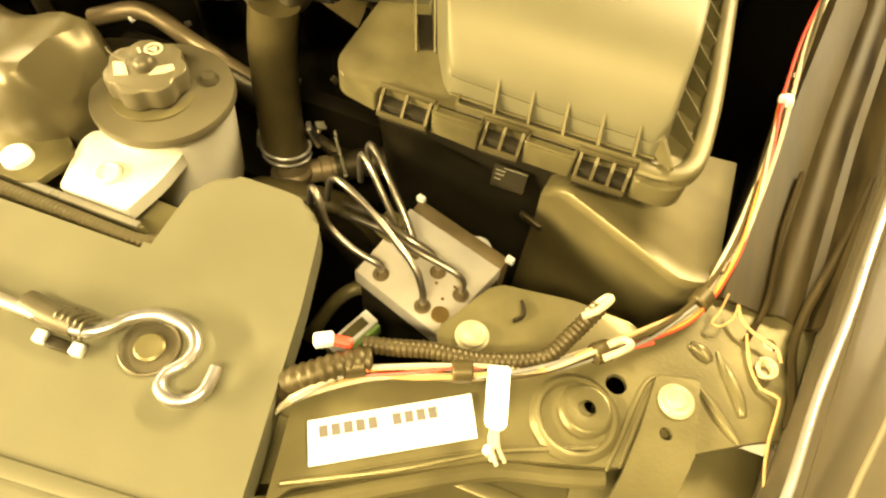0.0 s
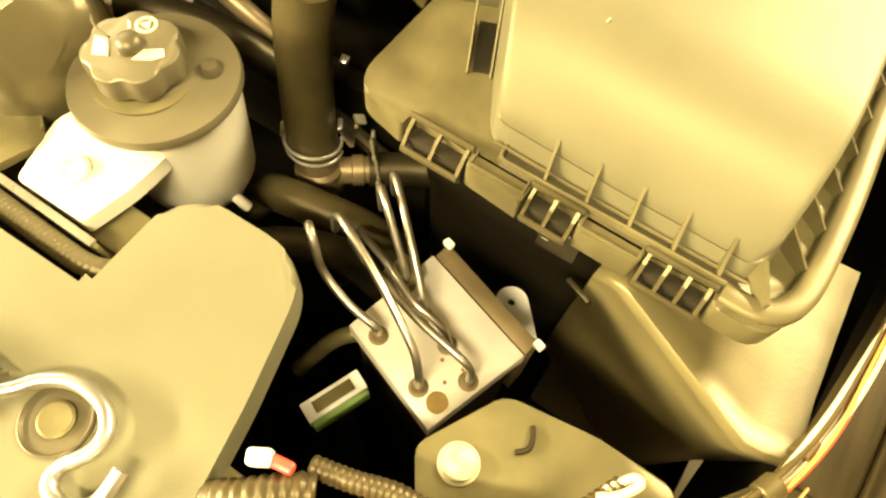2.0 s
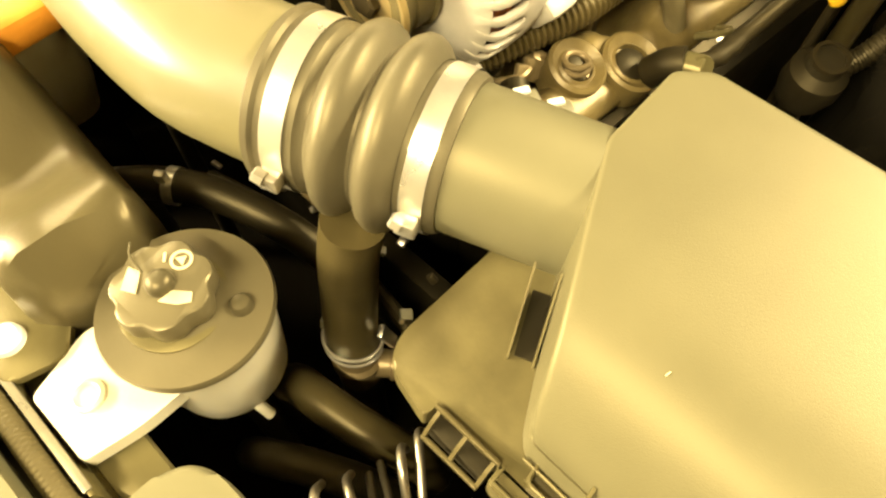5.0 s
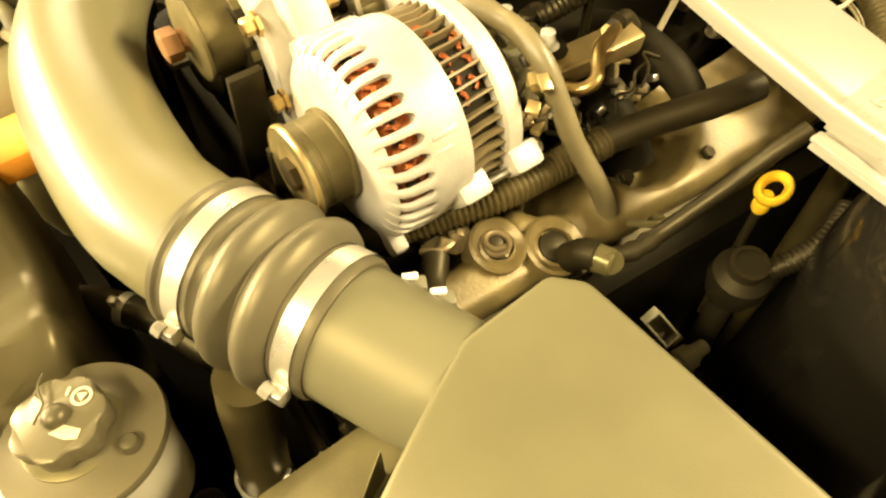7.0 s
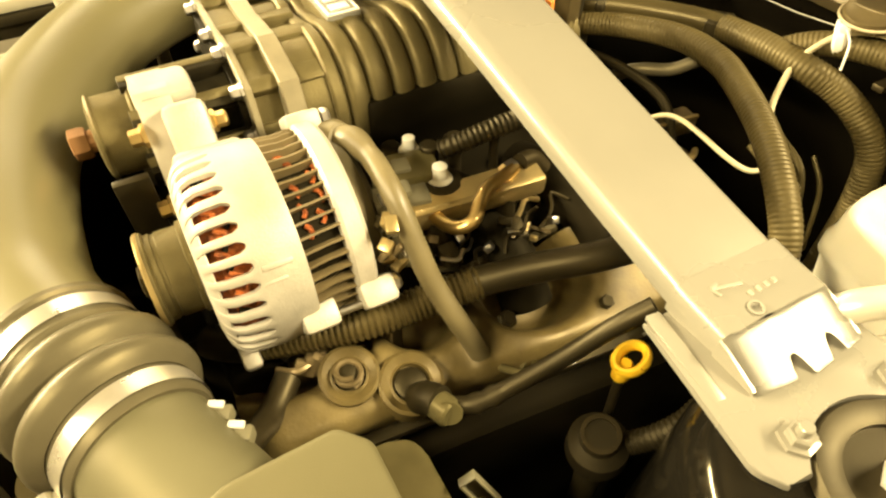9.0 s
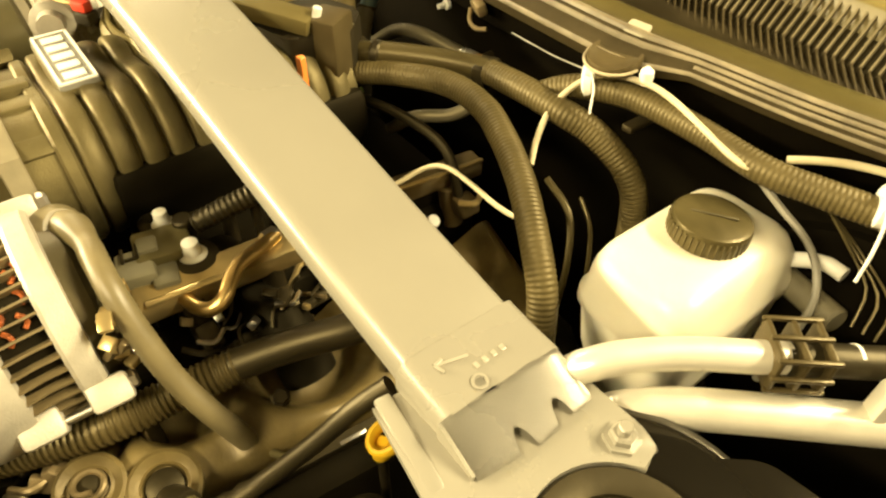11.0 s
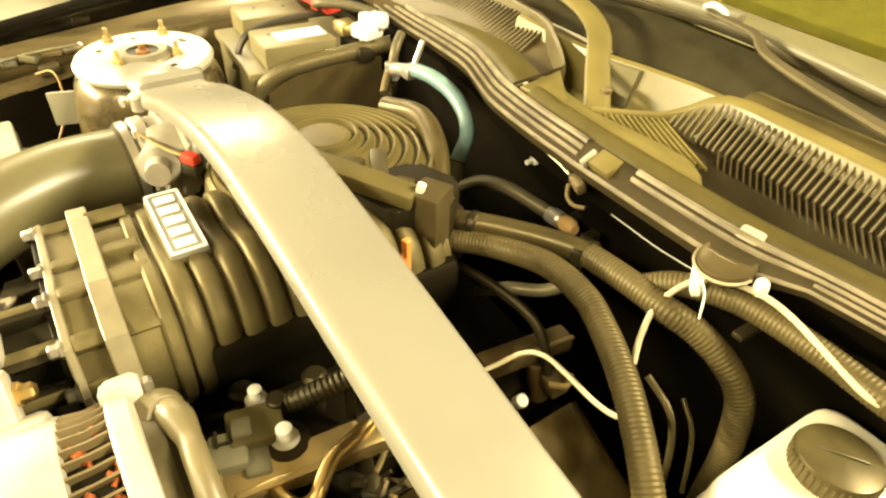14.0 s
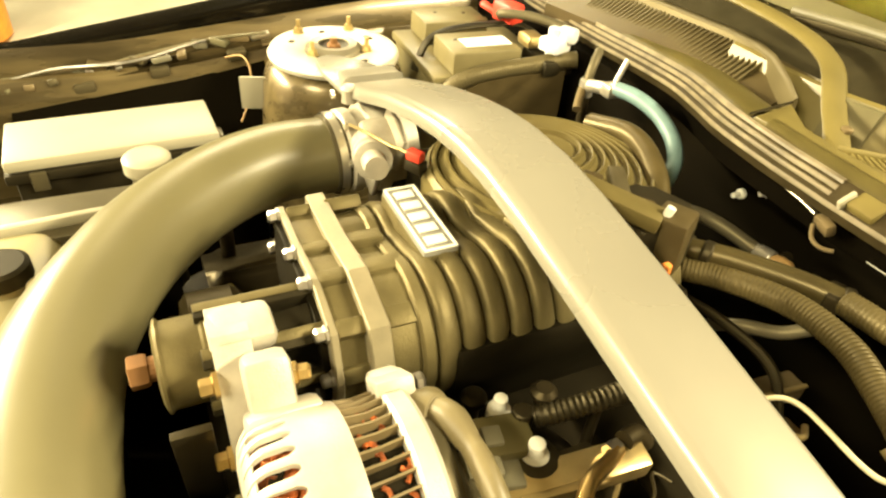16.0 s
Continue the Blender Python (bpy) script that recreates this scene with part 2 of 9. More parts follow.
OLIVEBROWN = material("brown_moulding", (0.062, 0.046, 0.019), 0.45, dirt=(0.035, 0.025, 0.012))
PALESTAMP = material("worn_stamp_edge", (0.315, 0.292, 0.225), 0.36, 0.2)
GREEN = material("green_plastic", (0.2, 0.32, 0.08), 0.4, vary=0.1)


# ---- builders ----
BASE = {}


def thing(name, at, label, category, group="", kind=""):
    ob = new(name)
    ob.location = at
    ob.empty_display_size = 0.02
    BASE[ob] = Vector(at)
    return tagged(ob, label, category, group, kind)


def part(name, bm, mat, parent=None, label="", smooth=35, at=None, kind=""):
    """A bmesh in world metres as one mesh object, under a thing or a part."""
    base = BASE[parent] if parent is not None else Vector(at or (0, 0, 0))
    bmesh.ops.translate(bm, verts=bm.verts, vec=-base)
    bmesh.ops.recalc_face_normals(bm, faces=bm.faces)
    me = bpy.data.meshes.new(name)
    bm.to_mesh(me)
    bm.free()
    me.materials.append(mat)
    if smooth:
        me.shade_smooth()
        me.set_sharp_from_angle(angle=radians(smooth))
    ob = new(name, me)
    if parent is not None:
        ob.parent = parent
    else:
        ob.location = base
    BASE[ob] = base
    if label:
        ob["label"] = label
    if kind:
        ob["kind"] = kind
    return ob


def single(name, bm, mat, label, category, at, group="", kind="", smooth=35):
    return tagged(part(name, bm, mat, None, "", smooth, at), label, category, group, kind)


def frame_of(a, b, up=(0, 0, 1)):
    """A matrix at a whose z axis points to b."""
    z = (Vector(b) - Vector(a)).normalized()
    x = Vector(up).cross(z)
    if x.length < 1e-4:
        x = Vector((1, 0, 0))
    x.normalize()
    y = z.cross(x)
    return Matrix(((x.x, y.x, z.x, a[0]), (x.y, y.y, z.y, a[1]), (x.z, y.z, z.z, a[2]), (0, 0, 0, 1)))


def box(c, s, m=None, bevel=0.002, seg=2):
    """A bevelled box about c with sizes s, turned by m about c."""
    bm = bmesh.new()
    bmesh.ops.create_cube(bm, size=1)
    bmesh.ops.scale(bm, vec=s, verts=bm.verts)
    if bevel:
        bmesh.ops.bevel(bm, geom=bm.edges[:], offset=min(bevel, min(s) * 0.45), segments=seg, affect="EDGES", profile=0.5)
    bmesh.ops.transform(bm, matrix=Matrix.Translation(c) @ (m or Matrix()), verts=bm.verts)
    return bm


def prism(pts, z0, z1, bevel=0.002, seg=2, m=None, bottom=False):
    """A polygon extruded from z0 to z1 with rounded top edges."""
    bm = bmesh.new()
    lo = [bm.verts.new((x, y, z0)) for x, y in pts]
    hi = [bm.verts.new((x, y, z1)) for x, y in pts]
    n = len(pts)
    bm.faces.new(lo[::-1])
    top = bm.faces.new(hi)
    for i in range(n):
        bm.faces.new((lo[i], lo[(i + 1) % n], hi[(i + 1) % n], hi[i]))
    if bevel:
        edges = list(top.edges)
        if bottom:
            edges = bm.edges[:]
        bmesh.ops.bevel(bm, geom=edges, offset=bevel, segments=seg, affect="EDGES", profile=0.5)
    if m:
        bmesh.ops.transform(bm, matrix=m, verts=bm.verts)
    return bm


def rounded(pts, r, n=5):
    """The polygon with its corners rounded; r may be a list."""
    out = []
    k = len(pts)
    for i, p in enumerate(pts):
        rad = r[i] if isinstance(r, (list, tuple)) else r
        p, a, b = Vector(p), Vector(pts[i - 1]), Vector(pts[(i + 1) % k])
        u, v = (a - p), (b - p)
        d = min(rad, u.length * 0.48, v.length * 0.48)
        if d < 1e-5:
            out.append(tuple(p))
            continue
        s, e = p + u.normalized() * d, p + v.normalized() * d
        for j in range(n + 1):
            t = j / n
            out.append(tuple((1 - t) ** 2 * s + 2 * t * (1 - t) * p + t * t * e))
    return out


def lathe(profile, a, b, seg=32, up=(0, 0, 1), cap=True):
    """A turned form: (distance along a to b, radius) pairs."""
    bm = bmesh.new()
    m = frame_of(a, b, up)
    rings = []
    for h, r in profile:
        rings.append([bm.verts.new(m @ Vector((r * math.cos(2 * math.pi * i / seg), r * math.sin(2 * math.pi * i / seg), h))) for i in range(seg)])
    for p, q in zip(rings, rings[1:]):
        for i in range(seg):
            bm.faces.new((p[i], p[(i + 1) % seg], q[(i + 1) % seg], q[i]))
    if cap:
        bm.faces.new(rings[0][::-1])
        bm.faces.new(rings[-1])
    return bm


def rod(a, b, r, seg=16, bevel=0.15):
    d = (Vector(b) - Vector(a)).length
    e = min(r * bevel, d * 0.3)
    return lathe([(0, r - e), (e, r), (d - e, r), (d, r - e)], a, b, seg)


def smooth_line(pts, step):
    """A smooth line through the points at even steps."""
    p = [Vector(q) for q in pts]
    p = [p[0] * 2 - p[1]] + p + [p[-1] * 2 - p[-2]]
    fine = []
    for i in range(1, len(p) - 2):
        a, b, c, d = p[i - 1:i + 3]
        n = 14
        for j in range(n):
            t = j / n
            fine.append(0.5 * (2 * b + (c - a) * t + (2 * a - 5 * b + 4 * c - d) * t * t + (3 * b - a - 3 * c + d) * t ** 3))
    fine.append(p[-2])
    out, left = [fine[0]], step
    for a, b in zip(fine, fine[1:]):
        d = (b - a).length
        while d >= left and d > 0:
            a = a.lerp(b, left / d)
            out.append(a.copy())
            d = (b - a).length
            left = step
        left -= d
    if (out[-1] - fine[-1]).length > step * 0.3:
        out.append(fine[-1])
    return out


def tube(pts, r, seg=12, step=0.008, radius=None, flat=1.0, cap=True):
    """A pipe along a smooth line; radius(i, n, s) scales it ring by ring."""
    line = smooth_line(pts, step)
    bm = bmesh.new()
    rings, side = [], None
    n = len(line)
    for i, q in enumerate(line):
        t = (line[min(i + 1, n - 1)] - line[max(i - 1, 0)]).normalized()
        if side is None:
            side = t.cross(Vector((0, 0, 1)))
            if side.length < 0.05:
                side = t.cross(Vector((1, 0, 0)))
        side = (side - t * side.dot(t)).normalized()
        other = t.cross(side)
        k = r * (radius(i, n, i * step) if radius else 1.0)
        rings.append([bm.verts.new(q + side * k * math.cos(2 * math.pi * j / seg) + other * k * flat * math.sin(2 * math.pi * j / seg)) for j in range(seg)])
    for p, q in zip(rings, rings[1:]):
        for j in range(seg):
            bm.faces.new((p[j], p[(j + 1) % seg], q[(j + 1) % seg], q[j]))
    if cap:
        bm.faces.new(rings[0][::-1])
        bm.faces.new(rings[-1])
    return bm


def corrugated(pts, r, seg=12, pitch=0.005, low=0.90):
    """Split loom: a ribbed flexible pipe."""
    return tube(pts, r, seg, pitch * 0.8 / 4, lambda i, n, s: (low, 1.0, 1.0, low)[i % 4])


def join(*bms):
    out = bms[0]
    for b in bms[1:]:
        me = bpy.data.meshes.new("tmp")
        b.to_mesh(me)
        b.free()
        out.from_mesh(me)
        bpy.data.meshes.remove(me)
    return out


def loft(sections, cap=True, closed=True):
    """Skins a row of like-sized rings of points."""
    bm = bmesh.new()
    rings = [[bm.verts.new(p) for p in s] for s in sections]
    for p, q in zip(rings, rings[1:]):
        n = len(p)
        for j in range(n if closed else n - 1):
            bm.faces.new((p[j], p[(j + 1) % n], q[(j + 1) % n], q[j]))
    if cap and closed:
        bm.faces.new(rings[0][::-1])
        bm.faces.new(rings[-1])
    return bm


def hexbolt(parent, at, r, h, mat, name="bolt", up=(0, 0, 1), flange=1.35, label=""):
    at, up = Vector(at), Vector(up).normalized()
    bm = lathe([(0, r * flange), (h * 0.2, r * flange), (h * 0.3, r), (h * 0.85, r), (h, r * 0.82)], at, at + up, 6, (0.3, 0.9, 0.1))
    return part(name, bm, mat, parent, label, smooth=0)


# ---- setting ----
def plate(outer, holes, z0, z1):
    """A sheet with round holes: holes are (x, y, radius)."""
    bm = bmesh.new()
    loops = [list(outer)] + [[(x + r * math.cos(a * math.pi / 8), y + r * math.sin(a * math.pi / 8)) for a in range(16)] for x, y, r in holes]
    edges = []
    for loop in loops:
        vs = [bm.verts.new((x, y, z1)) for x, y in loop]
        edges += [bm.edges.new((vs[k], vs[(k + 1) % len(vs)])) for k in range(len(vs))]
    bmesh.ops.triangle_fill(bm, use_beauty=True, edges=edges)
    ext = bmesh.ops.extrude_face_region(bm, geom=bm.faces[:])
    low = [v for v in ext["geom"] if isinstance(v, bmesh.types.BMVert)]
    bmesh.ops.translate(bm, verts=low, vec=(0, 0, z0 - z1))
    return bm


floor = single("floor", box((-0.5, 0.5, -0.05), (12, 12, 0.1), bevel=0), CONCRETE, "pale dusty concrete garage floor", "floor", (-0.5, 0.5, 0), kind="structure")
single("ceiling", box((-0.5, 0.5, 2.95), (12, 12, 0.1), bevel=0), PLASTER, "plain brown-grey garage ceiling", "ceiling", (-0.5, 0.5, 2.9), kind="structure")
for nm, c, s in (("wall_north", (-0.5, 6.4, 1.45), (12, 0.2, 2.9)), ("wall_south", (-0.5, -2.3, 1.45), (12, 0.2, 2.9)), ("wall_east", (1.9, 0.5, 1.45), (0.2, 11.6, 2.9)), ("wall_west", (-6.4, 0.5, 1.45), (0.2, 11.6, 2.9))):
    single(nm, box(c, s, bevel=0), PLASTER, "plain brown-grey garage wall", "wall", (c[0], c[1], 0), kind="structure")

# the bay's tub: near-black aprons, firewall and front wall; the pan block is added
# unseen block, added to keep the bay dark and carry the parts
single("engine_bay_filler", box((-0.51, 0.5, 0.21), (1.34, 1.4, 0.42), bevel=0.01), BODY, "near-black block added under the engine to keep the bay dark", "car body", (-0.51, 0.5, 0), kind="structure")
single("firewall", prism([(-1.21, 1.06), (0.2, 1.06), (0.2, 1.12), (-1.21, 1.12)], 0.42, 0.90, 0.004), BODY, "painted steel firewall behind the engine in a shade-black tone", "car body", (-0.5, 1.09, 0.42), kind="structure")


def apron(name, x0, side, prof, lean, y0, mat, label):
    """An inner fender wall with a top rail; side is +1 towards the outside, lean slants it along the car."""
    rows = []
    for i in range(27):
        y = y0 + (1.15 - y0) * i / 26
        bulge = 0.05 * math.exp(-((y - 0.74) / 0.13) ** 2)
        shift = lean * (min(y, 0.62) - 0.34)
        rise = 0.10 * max(0.0, min(y, 0.85) - 0.45)
        sheet = prof + [(u + 0.002, z - 0.003) for u, z in reversed(prof)]
        rows.append([(x0 + side * (u + shift - (bulge if z < 0.7 else 0)), y, z + (rise if z > 0.6 else 0)) for u, z in sheet])
    bm = loft(rows)
    return single(name, bm, mat, label, "car body", (x0, 0.5, 0.42), kind="structure")


NEAR = [(0.06, 0.40), (0.012, 0.55), (0.006, 0.66), (0.001, 0.738), (0.002, 0.746), (0.007, 0.750), (0.022, 0.7495), (0.030, 0.7482), (0.033, 0.7475), (0.036, 0.7500), (0.040, 0.7515), (0.047, 0.7515), (0.051, 0.7498), (0.056, 0.7465), (0.062, 0.7470), (0.066, 0.7530), (0.070, 0.7590), (0.076, 0.7625), (0.112, 0.7600)]
FAR = [(0.06, 0.40), (0.03, 0.52), (0.0, 0.64), (0.0, 0.74), (0.0, 0.79), (0.012, 0.812), (0.02, 0.815), (0.026, 0.80), (0.05, 0.797), (0.056, 0.83), (0.064, 0.842), (0.07, 0.84)]
# lower wall split off in near black, for the shade in the gap
apron("inner_fender_wall", 0.122, 1, NEAR[:4], 0.15, 0.262, BODY, "lower wall of the inner fender in a shade-black tone")
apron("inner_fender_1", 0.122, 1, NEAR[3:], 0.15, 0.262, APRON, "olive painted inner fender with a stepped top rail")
apron("inner_fender_2", -1.135, -1, FAR, 0.0, -0.1, RAILTAN, "dusty tan painted inner fender of the far side")


def fender(name, x0, side, lean, low, mat, label):
    """The outer wing: a rolled inner lip, a crowned top and a side falling away."""
    rows = []
    for i in range(28):
        y = -0.2 + 0.05 * i
        drop = 0.12 * (max(0.3, min(y, 0.85)) - 0.45) * (1 if low else 1.3) - 0.25 * max(0.0, 0.12 - y) ** 1.3 - low
        shift = lean * (min(y, 0.62) - 0.34)
        prof = [(0.070, 0.80), (0.066, 0.842), (0.067, 0.850), (0.071, 0.854), (0.076, 0.852), (0.079, 0.846), (0.084, 0.845), (0.10, 0.848), (0.16, 0.842), (0.22, 0.822), (0.265, 0.785), (0.285, 0.73), (0.29, 0.58), (0.27, 0.25)]
        rows.append([(x0 + side * (u + shift), y, z + drop) for u, z in prof])
    bm = loft(rows, cap=False, closed=False)
    bmesh.ops.solidify(bm, geom=bm.faces[:], thickness=0.003)
    return single(name, bm, mat, label, "car fender", (x0 + side * 0.2, 0.5, 0.25), kind="structure")


# near fender carries the lit tone, far fender the dark one
fender("fender_1", 0.127, 1, 0.2, 0.06, FENDER, "car fender with a rolled lip, in a lit tan tone")
fender("fender_2", -1.135, -1, 0.0, 0.0, PAINT, "dark glossy painted car fender with a rolled lip")
wk = tube([(0.132, 0.05, 0.778), (0.140, 0.08, 0.779), (0.148, 0.12, 0.780), (0.154, 0.143, 0.781), (0.165, 0.199, 0.781), (0.179, 0.256, 0.782), (0.192, 0.318, 0.783), (0.2085, 0.395, 0.787), (0.236, 0.52, 0.80)], 0.0026, 10, 0.008)
single("fender_crease", tube([(0.170, 0.11, 0.789), (0.179, 0.145, 0.789), (0.195, 0.191, 0.790), (0.214, 0.25, 0.791), (0.238, 0.33, 0.793)], 0.0016, 8, 0.008), FENDER, "sharp pressed crease along the fender", "trim", (0.2, 0.2, 0.789), kind="structure")
# bright tube laid on the lip for the highlight along its edge
single("fender_lip", wk, CHROME, "bright line for the highlight on the fender lip", "trim", (0.2, 0.3, 0.78), kind="structure")

for pts, w in (([(0.137, 0.239, 0.7455), (0.1445, 0.266, 0.7515), (0.1470, 0.300, 0.7520), (0.1495, 0.335, 0.7525), (0.158, 0.39, 0.754)], 0.0020), ([(0.166, 0.190, 0.7475), (0.1670, 0.212, 0.7480), (0.1640, 0.241, 0.7500), (0.1685, 0.269, 0.7515), (0.1800, 0.306, 0.7540), (0.190, 0.34, 0.7560), (0.205, 0.40, 0.760)], 0.0030)):
    single("rail_bead", tube([(x, y, z - 0.0008) for x, y, z in pts], w, 8, 0.005), APRON, "pressed bead along the inner fender rail", "trim", pts[1], kind="structure")
# front panel with stamped beads, dished ring and holes
support = thing("front_panel", (0.02, 0.12, 0.70), "dark steel radiator support panel with holes and stamped beads", "car body", kind="structure")
OUT = rounded([(-0.090, 0.042), (-0.082, 0.056), (0.016, 0.112), (0.076, 0.131), (0.116, 0.155), (0.151, 0.177), (0.172, 0.186), (0.19, 0.27), (0.118, 0.275), (0.07, 0.213), (0.02, 0.175), (-0.06, 0.135), (-0.106, 0.112)], 0.004, 3)
part("upper_sheet", plate(OUT, [(0.067, 0.180, 0.0066), (0.0565, 0.161, 0.0044), (0.152, 0.243, 0.0042)], 0.740, 0.745), OLIVE, support, smooth=30)
part("lower_sheet", join(box((-0.02, -0.03, 0.716), (0.44, 0.3, 0.006)), box((-0.02, 0.1, 0.57), (0.3, 0.01, 0.3)), box((0.13, 0.12, 0.722), (0.14, 0.12, 0.006))), OLIVE, support)
part("rolled_edge", tube([(-0.125, 0.028, 0.734), (-0.088, 0.046, 0.734), (-0.034, 0.080, 0.734), (0.014, 0.108, 0.734), (0.05, 0.119, 0.734), (0.076, 0.128, 0.734)], 0.0065, 10), OLIVE, support)
part("panel_groove", tube([(-0.088, 0.056, 0.7452), (-0.034, 0.0855, 0.7452), (0.014, 0.1155, 0.7452), (0.070, 0.1405, 0.7452)], 0.0016, 8, 0.005), OLIVE, support)
part("stamped_ring", lathe([(-0.001, 0.0275), (0.0022, 0.0250), (0.0034, 0.0232), (0.0030, 0.0212), (-0.0008, 0.0190)], (0.0490, 0.1510, 0.745), (0.0490, 0.1510, 1), 40, cap=False), OLIVE, support)
part("stamped_boss", lathe([(-0.001, 0.0172), (0.0026, 0.0150), (0.0034, 0.0132), (0.0035, 0.0115), (0.0028, 0.0052)], (0.0540, 0.1575, 0.745), (0.0540, 0.1575, 1), 36, cap=False), OLIVE, support)
for line, w in (([(0.073, 0.128), (0.0765, 0.150), (0.080, 0.173), (0.0825, 0.185), (0.0865, 0.1925), (0.095, 0.1955)], 0.0022), ([(0.0795, 0.132), (0.083, 0.156), (0.0865, 0.181), (0.0905, 0.1885)], 0.0018), ([(0.112, 0.1985), (0.118, 0.1930), (0.127, 0.1845), (0.141, 0.1715)], 0.0036), ([(0.126, 0.218), (0.132, 0.2085), (0.1375, 0.1985), (0.1415, 0.1885)], 0.0040), ([(0.121, 0.225), (0.126, 0.214), (0.131, 0.2045)], 0.0022), ([(0.1045, 0.2235), (0.111, 0.222), (0.118, 0.217)], 0.0045)):
    part("stamped_bead", tube([(x, y, 0.7448) for x, y in line], w, 10, 0.004, lambda i, n, s: max(0.15, math.sin(math.pi * (i + 0.5) / n)) ** 0.45), OLIVE, support)
part("seam_weld", tube([(-0.082, 0.059, 0.7452), (-0.03, 0.092, 0.7452), (0.02, 0.1205, 0.7452)], 0.0009, 6, 0.004), OLIVE, support)

bracket = thing("hood_latch_bracket", (0.10, 0.16, 0.745), "olive painted steel bracket on the front panel", "bracket")
part("arm", plate(rounded([(0.0875, 0.1925), (0.1125, 0.1990), (0.1170, 0.1540), (0.1105, 0.1280), (0.108, 0.10), (0.073, 0.10), (0.0805, 0.128), (0.0850, 0.158)], 0.004, 3), [(0.0990, 0.1590, 0.0038)], 0.7455, 0.7505), OLIVE, bracket)
for i in range(3):
    part("folded_tab", box((0.08 + 0.011 * i, 0.102, 0.742), (0.007, 0.03, 0.012), pose(0, 0, 0, -18)), OLIVE, bracket)
part("push_pin", lathe([(0, 0.0105), (0.0012, 0.0107), (0.0026, 0.0092), (0.0018, 0.0075), (0.0018, 0.0060), (0.0032, 0.0050), (0.0026, 0.002)], (0.1010, 0.1800, 0.7505), (0.1010, 0.1800, 1), 28), CREAMCAP, bracket, "pale plastic push pin")

paper = thing("paper_label", (-0.045, 0.105, 0.745), "white printed paper sticker on the front panel", "label")
part("sheet", prism([(-0.090, 0.091), (-0.078, 0.069), (0.001, 0.118), (-0.011, 0.141)], 0.7452, 0.7466, 0.0003, 1), PAPER, paper)
ux, uy = 0.845, 0.534
for i in range(10):
    if i == 5:
        continue
    s0 = 0.008 + 0.0068 * i
    c = Vector((-0.0885 + ux * s0 + 0.0026, 0.0848 + uy * s0, 0.7468))
    part("printed_bar", box(c, (0.0050, 0.0066, 0.0006), pose(0, 0, 0, 0, 0, 32), 0), INK, paper, smooth=0)

# ---- front of the bay: sight cover, stay rod, power steering reservoir ----
cover = thing("radiator_cover", (-0.3, 0.08, 0.70), "textured black plastic radiator sight cover with rounded corners", "engine cover")
EDGE = rounded([(-0.80, -0.16), (-0.055, -0.16), (-0.102, 0.055), (-0.122, 0.147), (-0.143, 0.222), (-0.229, 0.220), (-0.2275, 0.1465), (-0.34, 0.1435), (-0.80, 0.150)], [0.01, 0.02, 0.01, 0.01, 0.030, 0.030, 0.006, 0.01, 0.01], 8)
part("shell", prism(EDGE, 0.733, 0.757, 0.0050, 5), COVER, cover)
part("front_ridge", box((-0.42, -0.012, 0.757), (0.62, 0.010, 0.006), pose(0, 0, 0, 0, 0, 6), 0.002), COVER, cover)
part("mount_well", lathe([(0, 0.0175), (0.0012, 0.0175), (0.0018, 0.0165), (0.0002, 0.0150), (0.0002, 0.009)], (-0.1875, 0.0925, 0.7571), (-0.1875, 0.0925, 1), 32), BLACK, cover)
part("well_pin", lathe([(0, 0.0088), (0.0016, 0.0088), (0.0024, 0.0075), (0.0021, 0.003)], (-0.1875, 0.0925, 0.7572), (-0.1875, 0.0925, 1), 28), OLIVE, cover, "dull yellow retaining pin")
clipbase = part("rod_clip", join(tube([(-0.262, 0.088, 0.764), (-0.245, 0.0865, 0.764), (-0.228, 0.087, 0.764)], 0.0078, 14, 0.004), box((-0.246, 0.087, 0.760), (0.034, 0.011, 0.007), pose(0, 0, 0, 0, 0, 2), 0.002)), BLACK, cover)
for i in range(5):
    part("clip_tooth", tube([(-0.238 + 0.0042 * i, 0.0795, 0.763), (-0.2375 + 0.0042 * i, 0.087, 0.7722), (-0.236 + 0.0042 * i, 0.0955, 0.763)], 0.0011, 6, 0.002), BLACK, clipbase)
for x, y in ((-0.2445, 0.0745), (-0.2215, 0.0755)):
    part("clip_foot", box((x, y, 0.7595), (0.007, 0.007, 0.006), pose(0, 0, 0, 0, 0, 8), 0.001), PALE, clipbase, "pale clip foot")
part("clip_slot", box((-0.233, 0.0745, 0.7583), (0.016, 0.0065, 0.003), pose(0, 0, 0, 0, 0, 3), 0.0008), RUBBER, clipbase)

stay = thing("hood_stay_rod", (-0.2, 0.09, 0.757), "bare steel hood stay rod bent into a hook", "stay rod")
part("rod", tube([(-0.60, 0.080, 0.766), (-0.40, 0.081, 0.766), (-0.285, 0.083, 0.766), (-0.250, 0.0835, 0.766), (-0.222, 0.0845, 0.766), (-0.211, 0.091, 0.766), (-0.204, 0.101, 0.765), (-0.194, 0.108, 0.7645), (-0.182, 0.1105, 0.7645), (-0.169, 0.108, 0.7645), (-0.161, 0.100, 0.7645), (-0.1615, 0.090, 0.7645), (-0.167, 0.081, 0.7645), (-0.166, 0.073, 0.7645), (-0.158, 0.0695, 0.7645), (-0.149, 0.0715, 0.765), (-0.143, 0.078, 0.766), (-0.1425, 0.086, 0.7665), (-0.1435, 0.094, 0.767)], 0.0038, 16, 0.0025), STEEL, stay)

